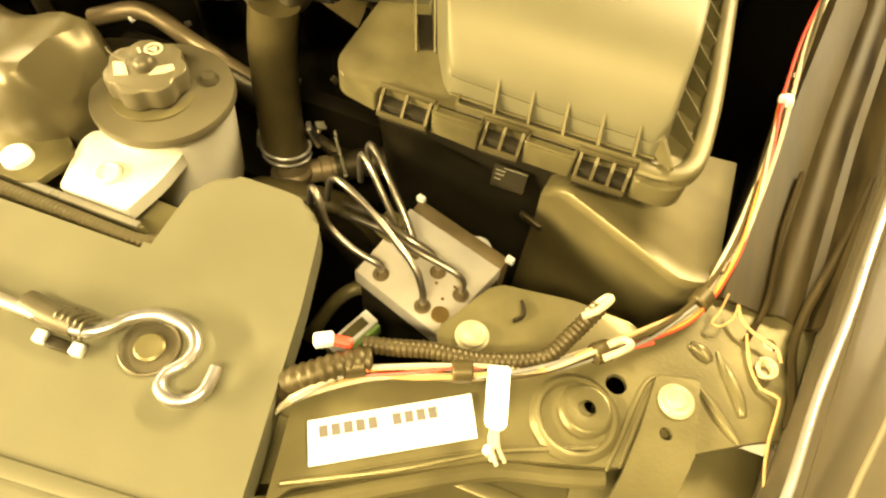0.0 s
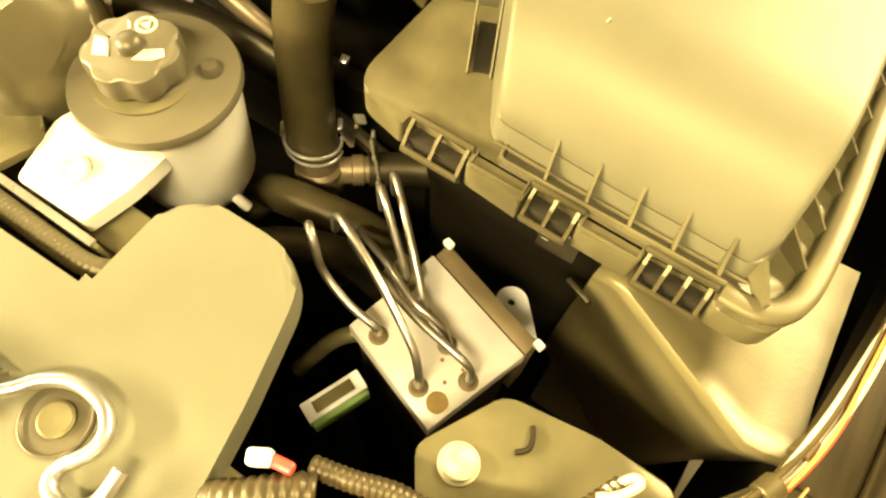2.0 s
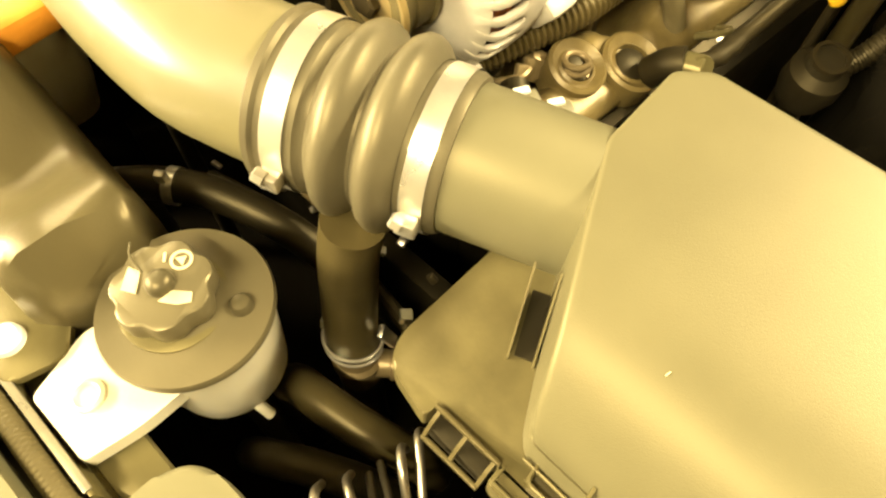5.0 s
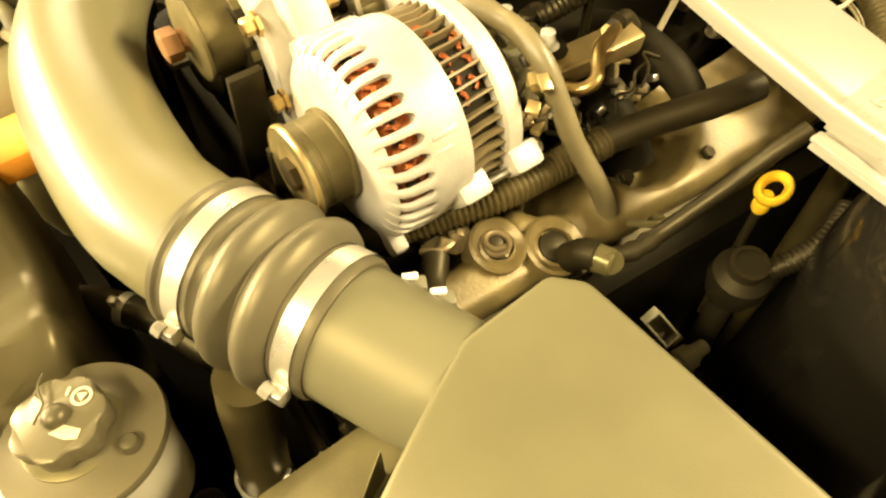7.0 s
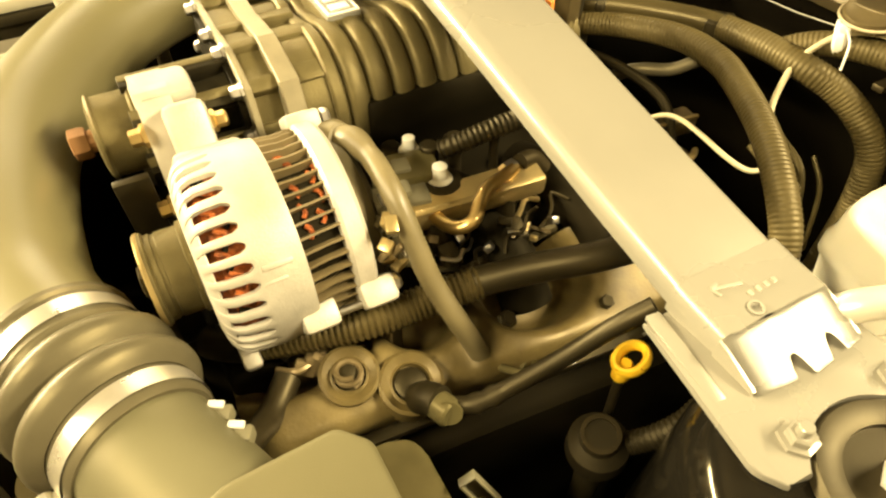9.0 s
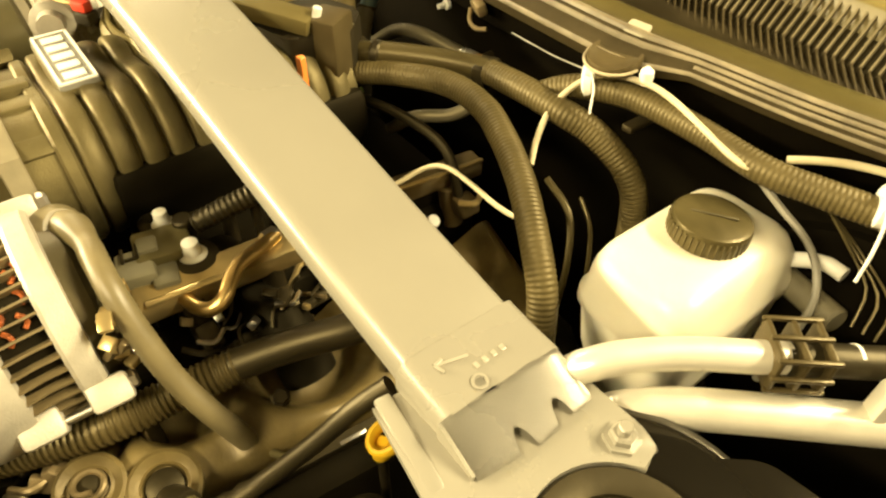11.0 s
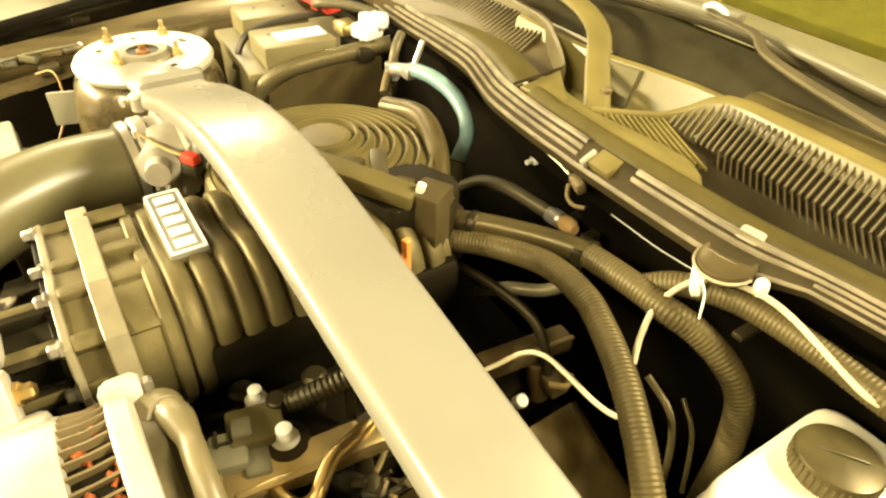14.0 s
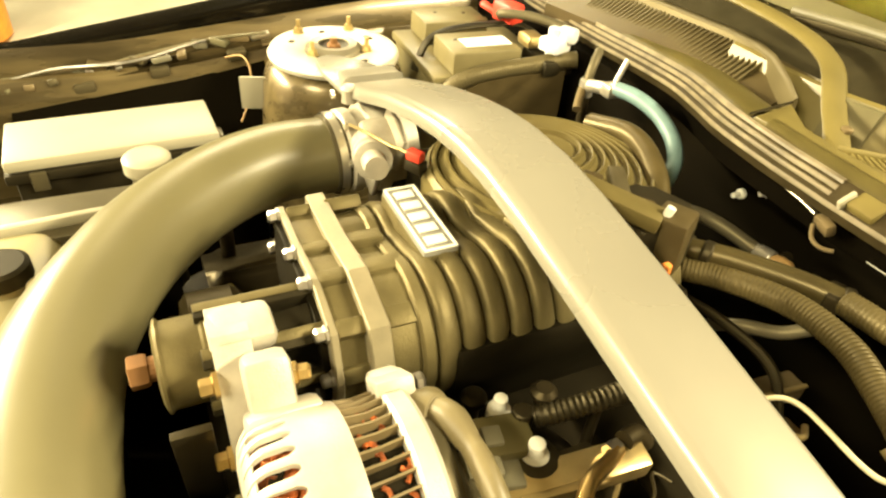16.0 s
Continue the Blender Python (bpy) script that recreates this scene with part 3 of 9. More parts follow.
# reservoir with a black lid and a lobed cap
tank = thing("power_steering_reservoir", (-0.293, 0.263, 0.60), "white plastic power steering reservoir with black lid", "fluid reservoir")
A, B = (-0.294, 0.2645, 0.0), (-0.294, 0.2645, 1.0)
part("bottle", lathe([(0.646, 0.012), (0.648, 0.024), (0.656, 0.035), (0.668, 0.0405), (0.69, 0.0425), (0.725, 0.0450), (0.752, 0.0468), (0.756, 0.0478)], A, B, 48), WHITE, tank)
part("lid", lathe([(0.753, 0.0490), (0.7545, 0.0508), (0.7585, 0.0510), (0.761, 0.0500), (0.7612, 0.046), (0.762, 0.03), (0.766, 0.02)], A, B, 56), RESLID, tank, "black plastic lid")
cap_c = Vector((-0.298, 0.261, 0.0))
ringpts = []
for k in range(84):
    a = 2 * math.pi * k / 84
    ringpts.append((a, 0.0282 - 0.0030 * (0.5 + 0.5 * math.cos(7 * a + 0.6)) ** 1.8))
capbm = loft([[(cap_c.x + r * f * math.cos(a), cap_c.y + r * f * math.sin(a), z) for a, r in ringpts] for z, f in ((0.764, 0.72), (0.7665, 0.90), (0.769, 0.975), (0.7715, 1.0), (0.782, 1.0), (0.7842, 0.975), (0.785, 0.93))])
cap = part("cap", capbm, RESLID, tank, "black lobed screw cap")
part("knob", lathe([(0, 0.0082), (0.003, 0.008), (0.006, 0.0062), (0.0075, 0.003)], (cap_c.x, cap_c.y, 0.785), (cap_c.x, cap_c.y, 1), 24), BLACK, cap)
part("seal_ring", lathe([(0, 0.031), (0.003, 0.031), (0.004, 0.028)], (cap_c.x, cap_c.y, 0.7605), (cap_c.x, cap_c.y, 1), 40), OLIVE, cap)
part("vent_nipple", lathe([(0, 0.007), (0.004, 0.0068), (0.007, 0.005), (0.008, 0.002)], (-0.269, 0.286, 0.7605), (-0.269, 0.286, 1), 20), BLACK, tank)
cx, cy = cap_c.x, cap_c.y
mark = join(lathe([(0, 0.0064), (0.0006, 0.0064), (0.0006, 0.0046), (0, 0.0046)], (cx - 0.004, cy + 0.0165, 0.785), (cx - 0.004, cy + 0.0165, 1), 24, cap=False), prism([(cx - 0.0075, cy + 0.0148), (cx - 0.0005, cy + 0.0148), (cx - 0.004, cy + 0.020)], 0.785, 0.7856, 0), box((cx - 0.012, cy + 0.011, 0.7853), (0.006, 0.0016, 0.0006), pose(0, 0, 0, 0, 0, -40), 0))
part("warning_mark", mark, CREAMWIRE, cap, "cream printed warning symbol", smooth=0)
mark2 = join(prism([(cx - 0.021, cy - 0.006), (cx - 0.012, cy - 0.017), (cx - 0.004, cy - 0.0125), (cx - 0.009, cy - 0.0075), (cx - 0.014, cy - 0.0035)], 0.785, 0.7856, 0))
part("book_mark", mark2, CREAMWIRE, cap, "cream printed symbol", smooth=0)
part("panel_mark", prism([(cx + 0.008, cy - 0.007), (cx + 0.017, cy - 0.001), (cx + 0.021, cy + 0.005), (cx + 0.0165, cy + 0.009), (cx + 0.008, cy + 0.002)], 0.785, 0.7856, 0), CREAMWIRE, cap, "cream printed panel", smooth=0)
part("tether", tube([(cx - 0.012, cy - 0.003, 0.787), (cx - 0.024, cy - 0.002, 0.788), (cx - 0.033, cy + 0.003, 0.786)], 0.0008, 6, 0.003), BLACK, tank)
lug = part("mount_lug", prism(rounded([(-0.330, 0.226), (-0.3335, 0.214), (-0.3195, 0.1725), (-0.268, 0.1735), (-0.262, 0.205), (-0.262, 0.235)], [0.003, 0.012, 0.003, 0.003, 0.01, 0.003], 4), 0.729, 0.7415, 0.0012, 2), WHITE, tank, "white mounting lug")
part("lug_boss", lathe([(0, 0.010), (0.003, 0.0095), (0.004, 0.0075), (0.0025, 0.006)], (-0.297, 0.195, 0.741), (-0.297, 0.195, 1), 28), WHITE, lug)
part("outlet_nub", rod((-0.258, 0.259, 0.668), (-0.2475, 0.2615, 0.655), 0.0040, 14), WHITE, tank)
part("foot_pin", rod((-0.293, 0.263, 0.42), (-0.293, 0.263, 0.66), 0.012), BLACK, tank)
crossbar = thing("radiator_tie_bar", (-0.45, 0.165, 0.68), "dull painted steel tie bar above the radiator", "tie bar")
part("bar", join(box((-0.42, 0.1675, 0.727), (0.34, 0.003, 0.028), None, 0.001), box((-0.42, 0.180, 0.714), (0.4, 0.030, 0.004), None, 0.001)), OLIVE, crossbar)
part("end_bracket", box((-0.262, 0.187, 0.715), (0.05, 0.03, 0.012), None, 0.004), OLIVE, crossbar)
part("sleeve", corrugated([(-0.60, 0.1565, 0.739), (-0.40, 0.1565, 0.739), (-0.32, 0.1565, 0.739), (-0.27, 0.1560, 0.739), (-0.248, 0.1570, 0.738), (-0.2365, 0.1630, 0.735), (-0.2335, 0.1760, 0.726), (-0.235, 0.19, 0.71)], 0.0068, 14, 0.0044, 0.96), COWLTAN, crossbar, "black ribbed rubber sleeve")
part("bar_edge", box((-0.42, 0.1675, 0.7415), (0.334, 0.0050, 0.003), None, 0.001), TOWER, crossbar, "bright upper edge")
part("post", box((-0.50, 0.19, 0.56), (0.02, 0.03, 0.28)), OLIVE, crossbar)

# radiator core behind the cover, closing the front
single("radiator", box((-0.45, 0.08, 0.56), (0.66, 0.06, 0.28), None, 0.004), IRON, "dark radiator standing under the sight cover", "radiator", (-0.45, 0.08, 0.42))

# moulded black tank beside the reservoir
shroud = thing("coolant_shroud_tank", (-0.44, 0.25, 0.42), "glossy black moulded plastic tank with a dented top", "coolant tank")
secs = []
for i in range(17):
    u = i / 16
    x = -0.60 + 0.26 * u
    ring = []
    hump = 0.812 - 0.018 * math.cos(3.2 * math.pi * u) - 0.03 * u
    for k in range(24):
        a = 2 * math.pi * k / 24
        ca, sa = math.cos(a), math.sin(a)
        e = 0.45
        yy = 0.243 + 0.052 * (abs(ca) ** e) * (1 if ca > 0 else -1) * (0.92 + 0.08 * math.sin(4 * u))
        zz = 0.70 + (hump - 0.70 if sa > 0 else 0.12) * (abs(sa) ** e) * (1 if sa > 0 else -1)
        if sa > 0.3:
            zz -= 0.014 * math.exp(-((yy - 0.232 - 0.03 * u) / 0.012) ** 2)
        f = min(1.0, (1 - abs(2 * u - 1)) * 5 + 0.75)
        ring.append((x, 0.243 + (yy - 0.243) * f, 0.70 + (zz - 0.70) * f))
    secs.append(ring)
part("body", loft(secs), GLOSS, shroud, smooth=60)
part("base_block", box((-0.46, 0.245, 0.51), (0.2, 0.06, 0.18), None, 0.01), RUBBER, shroud)
ear = part("mount_ear", prism(rounded([(-0.385, 0.165), (-0.335, 0.165), (-0.325, 0.20), (-0.36, 0.225), (-0.40, 0.20)], 0.01), 0.738, 0.744, 0.002), OLIVE, shroud)
part("mount_bolt", lathe([(0, 0.0105), (0.004, 0.010), (0.006, 0.008), (0.0065, 0.003)], (-0.358, 0.181, 0.744), (-0.358, 0.181, 1), 24), PALE, ear, "pale bolt head")
part("strap", box((-0.43, 0.170, 0.742), (0.10, 0.02, 0.01), None, 0.003), OLIVE, shroud)

# ---- wiring along the front panel ----
PATH = [(-0.145, 0.075, 0.668), (-0.125, 0.083, 0.71), (-0.104, 0.098, 0.751), (-0.074, 0.124, 0.757), (-0.045, 0.137, 0.757), (-0.015, 0.148, 0.757), (0.022, 0.166, 0.757), (0.050, 0.189, 0.757), (0.076, 0.211, 0.757), (0.099, 0.241, 0.757), (0.114, 0.284, 0.762), (0.124, 0.333, 0.762), (0.130, 0.392, 0.765), (0.134, 0.443, 0.768), (0.141, 0.512, 0.774), (0.151, 0.585, 0.784), (0.16, 0.70, 0.80)]
harness = thing("wiring_harness", (0.0, 0.16, 0.745), "taped bundle of cream, red and orange wires", "wiring harness")


def strand(pts, k, spread, turns=1.3):
    """One wire of a bundle, twisting round its line."""
    out = []
    n = len(pts)
    for i, p in enumerate(pts):
        a = k + turns * 2 * math.pi * i / n
        s = spread * (0.8 + 0.35 * math.sin(i * 1.7 + k * 2))
        out.append((p[0] + s * math.cos(a) * 0.8, p[1] - s * math.cos(a) * 0.6, p[2] + s * math.sin(a)))
    return out


for k, (mt, r, nm, lo, hi) in enumerate(((CREAMWIRE, 0.0026, "cream_wire", 0, 17), (CREAMWIRE, 0.003, "cream_wire", 2, 17), (ORANGE, 0.0022, "orange_wire", 3, 8), (RED, 0.0022, "red_wire", 5, 17), (CREAMWIRE, 0.0024, "cream_wire", 0, 17), (ORANGE, 0.0018, "orange_wire", 8, 17), (GREYWIRE, 0.0024, "grey_wire", 5, 12), (ORANGE, 0.002, "orange_wire", 3, 7), (CREAMWIRE, 0.0022, "cream_wire", 6, 14), (TAN, 0.0026, "tan_wire", 0, 12), (LOOMTAN, 0.003, "taped_wire", 2, 17), (RED, 0.0018, "red_wire", 3, 9), (GREYWIRE, 0.0022, "grey_wire", 2, 10), (LOOMTAN, 0.0034, "taped_wire", 8, 17))):
    part(nm, tube(strand(PATH[lo:hi], k * 1.1, 0.0044), r * 0.58, 8, 0.006), mt, harness)
part("split_loom", corrugated([(-0.150, 0.080, 0.690), (-0.126, 0.095, 0.722), (-0.111, 0.1045, 0.748), (-0.096, 0.1140, 0.7565), (-0.080, 0.1275, 0.758), (-0.070, 0.1335, 0.757)], 0.0085, 16, 0.0064), LOOM, harness, "black split loom")
part("split_loom", corrugated([(-0.079, 0.1415, 0.755), (-0.060, 0.1460, 0.757), (-0.042, 0.1520, 0.757), (-0.027, 0.1545, 0.757), (-0.009, 0.1585, 0.757), (0.020, 0.1715, 0.759), (0.032, 0.1895, 0.765), (0.042, 0.2095, 0.773)], 0.0054, 14, 0.0042), LOOM, harness, "black split loom")
part("loop_end", tube([(0.036, 0.203, 0.772), (0.043, 0.213, 0.778), (0.046, 0.211, 0.782), (0.041, 0.203, 0.779), (0.034, 0.198, 0.775)], 0.0022, 8, 0.002), CREAMWIRE, harness)
for c, d, r, mt in (((-0.077, 0.126, 0.758), (0.85, 0.5, 0), 0.0068, LOOMTAN), ((-0.020, 0.147, 0.757), (0.9, 0.4, 0), 0.0070, LOOMTAN), ((0.052, 0.190, 0.757), (0.75, 0.65, 0), 0.0068, LOOMTAN), ((0.103, 0.250, 0.757), (0.4, 0.9, 0), 0.0066, LOOMTAN), ((0.112, 0.277, 0.757), (0.3, 0.95, 0), 0.0066, LOOMTAN), ((0.137, 0.47, 0.768), (0.15, 1, 0), 0.0055, LOOM)):
    v = Vector(d).normalized() * (0.006 if r > 0.0062 else 0.003)
    part("tape_wrap", rod(Vector(c) - v, Vector(c) + v, r, 14), mt, harness, "dark tape wrap")
part("cable_tie", join(box((0.129, 0.437, 0.774), (0.006, 0.005, 0.006)), rod((0.131, 0.440, 0.769), (0.137, 0.443, 0.769), 0.0062, 12)), PALE, harness, "pale cable tie")
part("ring_tie", tube([(0.053, 0.182, 0.766), (0.062, 0.190, 0.768), (0.066, 0.196, 0.767), (0.061, 0.198, 0.766), (0.054, 0.192, 0.765)], 0.0022, 8, 0.002), CREAMWIRE, harness, "cream tie")
part("blue_plug", box((-0.098, 0.131, 0.766), (0.012, 0.008, 0.008), pose(0, 0, 0, 0, 0, 30), 0.002), PALE, harness, "pale bullet plug")
part("red_plug", box((-0.088, 0.134, 0.766), (0.012, 0.006, 0.006), pose(0, 0, 0, 0, 0, 10), 0.002), RED, harness, "red plug end")
part("flag_tag", prism(rounded([(-0.007, 0.151), (0.005, 0.155), (0.0135, 0.123), (0.011, 0.119), (0.003, 0.119), (0.001, 0.122)], 0.002), 0.7665, 0.768, 0.0004, 1, Matrix.Translation((0, 0.137, 0.767)) @ pose(0, 0, 0, 6) @ Matrix.Translation((0, -0.137, -0.767))), PAPER, harness, "white adhesive flag tag")
for i, e in enumerate(((0.016, 0.106), (0.012, 0.108), (0.009, 0.110), (0.019, 0.110))):
    part("frayed_end", tube([(0.006 + 0.001 * i, 0.122, 0.764), (0.008 + 0.0015 * i, 0.115, 0.756), (*e, 0.749)], 0.0012, 6, 0.003), CREAMWIRE, harness)
part("solder_tip", rod((0.008, 0.113, 0.745), (0.008, 0.113, 0.751), 0.0025, 10), PALE, harness)
part("thin_wire", tube([(0.119, 0.262, 0.756), (0.116, 0.248, 0.753), (0.113, 0.240, 0.751), (0.119, 0.240, 0.751), (0.125, 0.248, 0.753), (0.1265, 0.2575, 0.754)], 0.0008, 6, 0.003), TAN, harness)
part("thin_wire", tube([(0.1265, 0.2575, 0.754), (0.130, 0.249, 0.753), (0.138, 0.243, 0.752), (0.147, 0.2405, 0.751), (0.154, 0.2375, 0.751), (0.1575, 0.230, 0.750)], 0.0011, 8, 0.003), TAN, harness)
tether = thing("ground_strap", (0.15, 0.20, 0.745), "thin cream earth wire coiled at a ring terminal", "wire")
part("coil", tube([(0.1495 + (0.0035 + 0.0006 * k / 4) * math.cos(k * 0.785), 0.2225 + (0.0035 + 0.0006 * k / 4) * math.sin(k * 0.785), 0.7465 + 0.00025 * k) for k in range(20)], 0.0012, 8, 0.002), CREAMCAP, tether)
part("terminal", lathe([(0, 0.0062), (0.0015, 0.0062), (0.0025, 0.0045), (0.002, 0.002)], (0.1495, 0.2225, 0.745), (0.1495, 0.2225, 1), 20), BRASSDARK, tether)
part("wire", tube([(0.136, 0.243, 0.748), (0.1385, 0.231, 0.7475), (0.142, 0.2195, 0.747), (0.148, 0.2100, 0.7475), (0.154, 0.2085, 0.748), (0.159, 0.2065, 0.749), (0.1585, 0.195, 0.748), (0.1565, 0.180, 0.747), (0.1565, 0.163, 0.745), (0.160, 0.150, 0.740)], 0.0010, 8, 0.004), TAN, tether)
part("plug", box((0.158, 0.140, 0.736), (0.014, 0.010, 0.010), pose(0, 0, 0, 0, 0, 20), 0.002), PALE, tether, "white plug")

# ---- brake hydraulic unit ----
plateb = thing("hydraulic_unit_bracket", (0.0, 0.2, 0.60), "olive painted steel bracket with a pale bolt", "bracket")
part("sheet", prism(rounded([(-0.048, 0.180), (-0.022, 0.228), (0.030, 0.236), (0.075, 0.235), (0.085, 0.215), (0.055, 0.19), (0.0, 0.15), (-0.03, 0.155)], 0.006, 3), 0.722, 0.727, 0.0015), OLIVE, plateb)
part("flange", box((0.02, 0.19, 0.66), (0.10, 0.004, 0.12), pose(0, 0, 0, 0, 0, 25)), OLIVE, plateb)
part("bolt", lathe([(0, 0.0110), (0.0012, 0.0110), (0.002, 0.0095), (0.004, 0.0088), (0.0052, 0.0060), (0.0040, 0.0035), (0.0040, 0.001)], (-0.024, 0.1845, 0.727), (-0.024, 0.1845, 1), 28), CREAMCAP, plateb, "pale round bolt with washer")
part("stamped_hook", tube([(-0.003, 0.205, 0.7275), (0.002, 0.21, 0.729), (0.001, 0.216, 0.729), (-0.002, 0.222, 0.7275)], 0.0015, 6, 0.002), RUBBER, plateb)
unit = thing("brake_hydraulic_unit", (-0.08, 0.25, 0.42), "aluminium brake hydraulic block with steel pipes", "hydraulic unit")
part("block", prism([(-0.1275, 0.2245), (-0.050, 0.198), (-0.0255, 0.270), (-0.1115, 0.2955)], 0.664, 0.680, 0.0015), ALUTOP, unit)
part("coil_housing", prism([(-0.1110, 0.2965), (-0.0250, 0.2710), (-0.0225, 0.2840), (-0.1085, 0.3105)], 0.60, 0.677, 0.003), BRASSDARK, unit, "dull dark coil housing")
part("lower_body", prism([(-0.125, 0.228), (-0.052, 0.203), (-0.030, 0.27), (-0.108, 0.30)], 0.42, 0.6635, 0.003), BLACKDEEP, unit)
for c in ((-0.1075, 0.309), (-0.0215, 0.2815)):
    part("corner_clip", box((*c, 0.678), (0.007, 0.005, 0.006), pose(0, 0, 0, 0, 0, -17), 0.001), PALE, unit)
PIPES = {
    (-0.069, 0.216): [(-0.071, 0.218, 0.702), (-0.082, 0.226, 0.716), (-0.118, 0.244, 0.730), (-0.150, 0.258, 0.735), (-0.163, 0.264, 0.725), (-0.172, 0.27, 0.69)],
    (-0.108, 0.229): [(-0.111, 0.229, 0.694), (-0.130, 0.230, 0.700), (-0.152, 0.235, 0.712), (-0.161, 0.241, 0.732), (-0.170, 0.248, 0.731), (-0.178, 0.254, 0.70)],
    (-0.046, 0.236): [(-0.047, 0.237, 0.699), (-0.056, 0.238, 0.706), (-0.085, 0.242, 0.708), (-0.112, 0.250, 0.705), (-0.14, 0.262, 0.69), (-0.17, 0.28, 0.66)],
    (-0.069, 0.248): [(-0.070, 0.248, 0.690), (-0.078, 0.250, 0.700), (-0.10, 0.252, 0.706), (-0.13, 0.268, 0.695), (-0.17, 0.29, 0.66)],
    (-0.114, 0.267): [(-0.116, 0.269, 0.700), (-0.131, 0.279, 0.716), (-0.146, 0.290, 0.728), (-0.155, 0.298, 0.720), (-0.16, 0.305, 0.68)],
    (-0.093, 0.256): [(-0.095, 0.258, 0.700), (-0.115, 0.276, 0.715), (-0.144, 0.302, 0.726), (-0.154, 0.311, 0.719), (-0.16, 0.32, 0.68)],
}
for (x, y), run in PIPES.items():
    nut = part("pipe_nut", lathe([(0, 0.0064), (0.0006, 0.0064), (0.0008, 0.0046), (0.004, 0.0044), (0.006, 0.0032)], (x, y, 0.680), (x, y, 1), 18), BRASSDARK, unit, "brown-stained pipe nut")
    part("brake_pipe", tube([(x, y, 0.680), (x, y, 0.690)] + run, 0.0027, 12, 0.004), BRAKE, nut)
part("sealing_plug", lathe([(0, 0.0068), (0.0008, 0.0068), (0.0008, 0.005)], (-0.0545, 0.2145, 0.680), (-0.0545, 0.2145, 1), 24), BRASS, unit, "brassy sealing plug")
for c in ((-0.0575, 0.2275), (-0.0665, 0.2385), (-0.0525, 0.2405)):
    part("stamped_dot", rod((*c, 0.6795), (*c, 0.6804), 0.0014, 10), RUST, unit)
part("side_fitting", box((-0.118, 0.270, 0.684), (0.02, 0.022, 0.016), pose(0, 0, 0, 0, 0, -17), 0.004), OLIVE, unit)

relay = thing("relay_box", (-0.113, 0.188, 0.42), "small cream connector box with a green edge", "connector")
mrel = pose(0, 0, 0, 0, 0, 68)
part("case", box((-0.1135, 0.187, 0.650), (0.042, 0.014, 0.012), mrel, 0.001), PALE, relay)
part("green_edge", box((-0.1055, 0.184, 0.646), (0.040, 0.004, 0.014), mrel, 0.001), GREEN, relay, "green circuit edge")
part("window", box((-0.1135, 0.187, 0.6565), (0.028, 0.008, 0.0012), mrel, 0.0003), OLIVE, relay)
part("stand", box((-0.113, 0.188, 0.535), (0.012, 0.012, 0.225), mrel), RUBBER, relay)

tab = thing("teardrop_tab", (-0.05, 0.325, 0.42), "cream metal teardrop tab with a hole", "bracket")
part("tab", plate([(-0.0565 + 0.0125 * math.cos(a * 0.262), 0.327 + 0.0125 * math.sin(a * 0.262)) for a in range(3, 20)] + [(-0.026, 0.312)], [(-0.0565, 0.3265, 0.003)], 0.607, 0.6105), PALE, tab)
part("stalk", box((-0.056, 0.33, 0.513), (0.01, 0.008, 0.186)), RUBBER, tab)

duct = thing("air_inlet_duct", (0.06, 0.33, 0.42), "dull black plastic air inlet duct with a sharp ridge", "air duct")
rows = []
for u in range(17):
    t = u / 16
    x = -0.016 + 0.130 * t
    yr = 0.323 - 0.068 * t + 0.10 * max(0.0, t - 0.83)
    zr = 0.736 + 0.010 * t - 0.16 * max(0.0, 0.1 - t)
    yb = 0.43
    rows.append([(x - 0.004, yr + 0.05, 0.45), (x - 0.002, yr + 0.03, 0.60), (x, yr + 0.010, zr - 0.04), (x, yr + 0.001, zr - 0.010), (x, yr, zr - 0.003), (x + 0.0005, yr + 0.0022, zr), (x + 0.001, yr + 0.006, zr - 0.0004), (x + 0.002, yr + 0.018, zr - 0.004), (x + 0.004, yr + 0.045, zr - 0.015), (x + 0.008, (yr + yb) / 2 + 0.02, zr - 0.028), (x + 0.012, yb, zr - 0.04), (x + 0.012, yb, 0.45)])
part("shell", loft(rows), DUCTTAN, duct, smooth=50)
# black disc on the duct for the shade in a hole
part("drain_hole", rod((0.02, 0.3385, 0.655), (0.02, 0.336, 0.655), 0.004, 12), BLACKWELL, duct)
part("foot", box((0.05, 0.36, 0.435), (0.11, 0.08, 0.03)), RUBBER, duct)
part("small_clip", box((-0.018, 0.338, 0.66), (0.022, 0.004, 0.012), pose(0, 0, 0, 20, 0, -20), 0.001), IRON, duct)

# ---- coolant hoses beside the reservoir ----
hose = thing("radiator_hose", (-0.2565, 0.343, 0.42), "thick black rubber radiator hose standing upright with clamp", "hose")
part("upper_hose", tube([(-0.2545, 0.3415, 0.630), (-0.2575, 0.344, 0.655), (-0.2595, 0.3505, 0.70), (-0.2585, 0.3555, 0.745), (-0.2535, 0.361, 0.785)], 0.0198, 28, 0.006, lambda i, n, s: 1.0 + 0.045 * math.exp(-(s / 0.012) ** 2)), HOSE, hose)
part("neck", lathe([(0, 0.0175), (0.018, 0.0175), (0.020, 0.020), (0.024, 0.0205), (0.028, 0.0175), (0.040, 0.0175)], (-0.2475, 0.336, 0.588), (-0.2535, 0.341, 0.630), 32), BRASSDARK, hose, "brown metal hose neck")
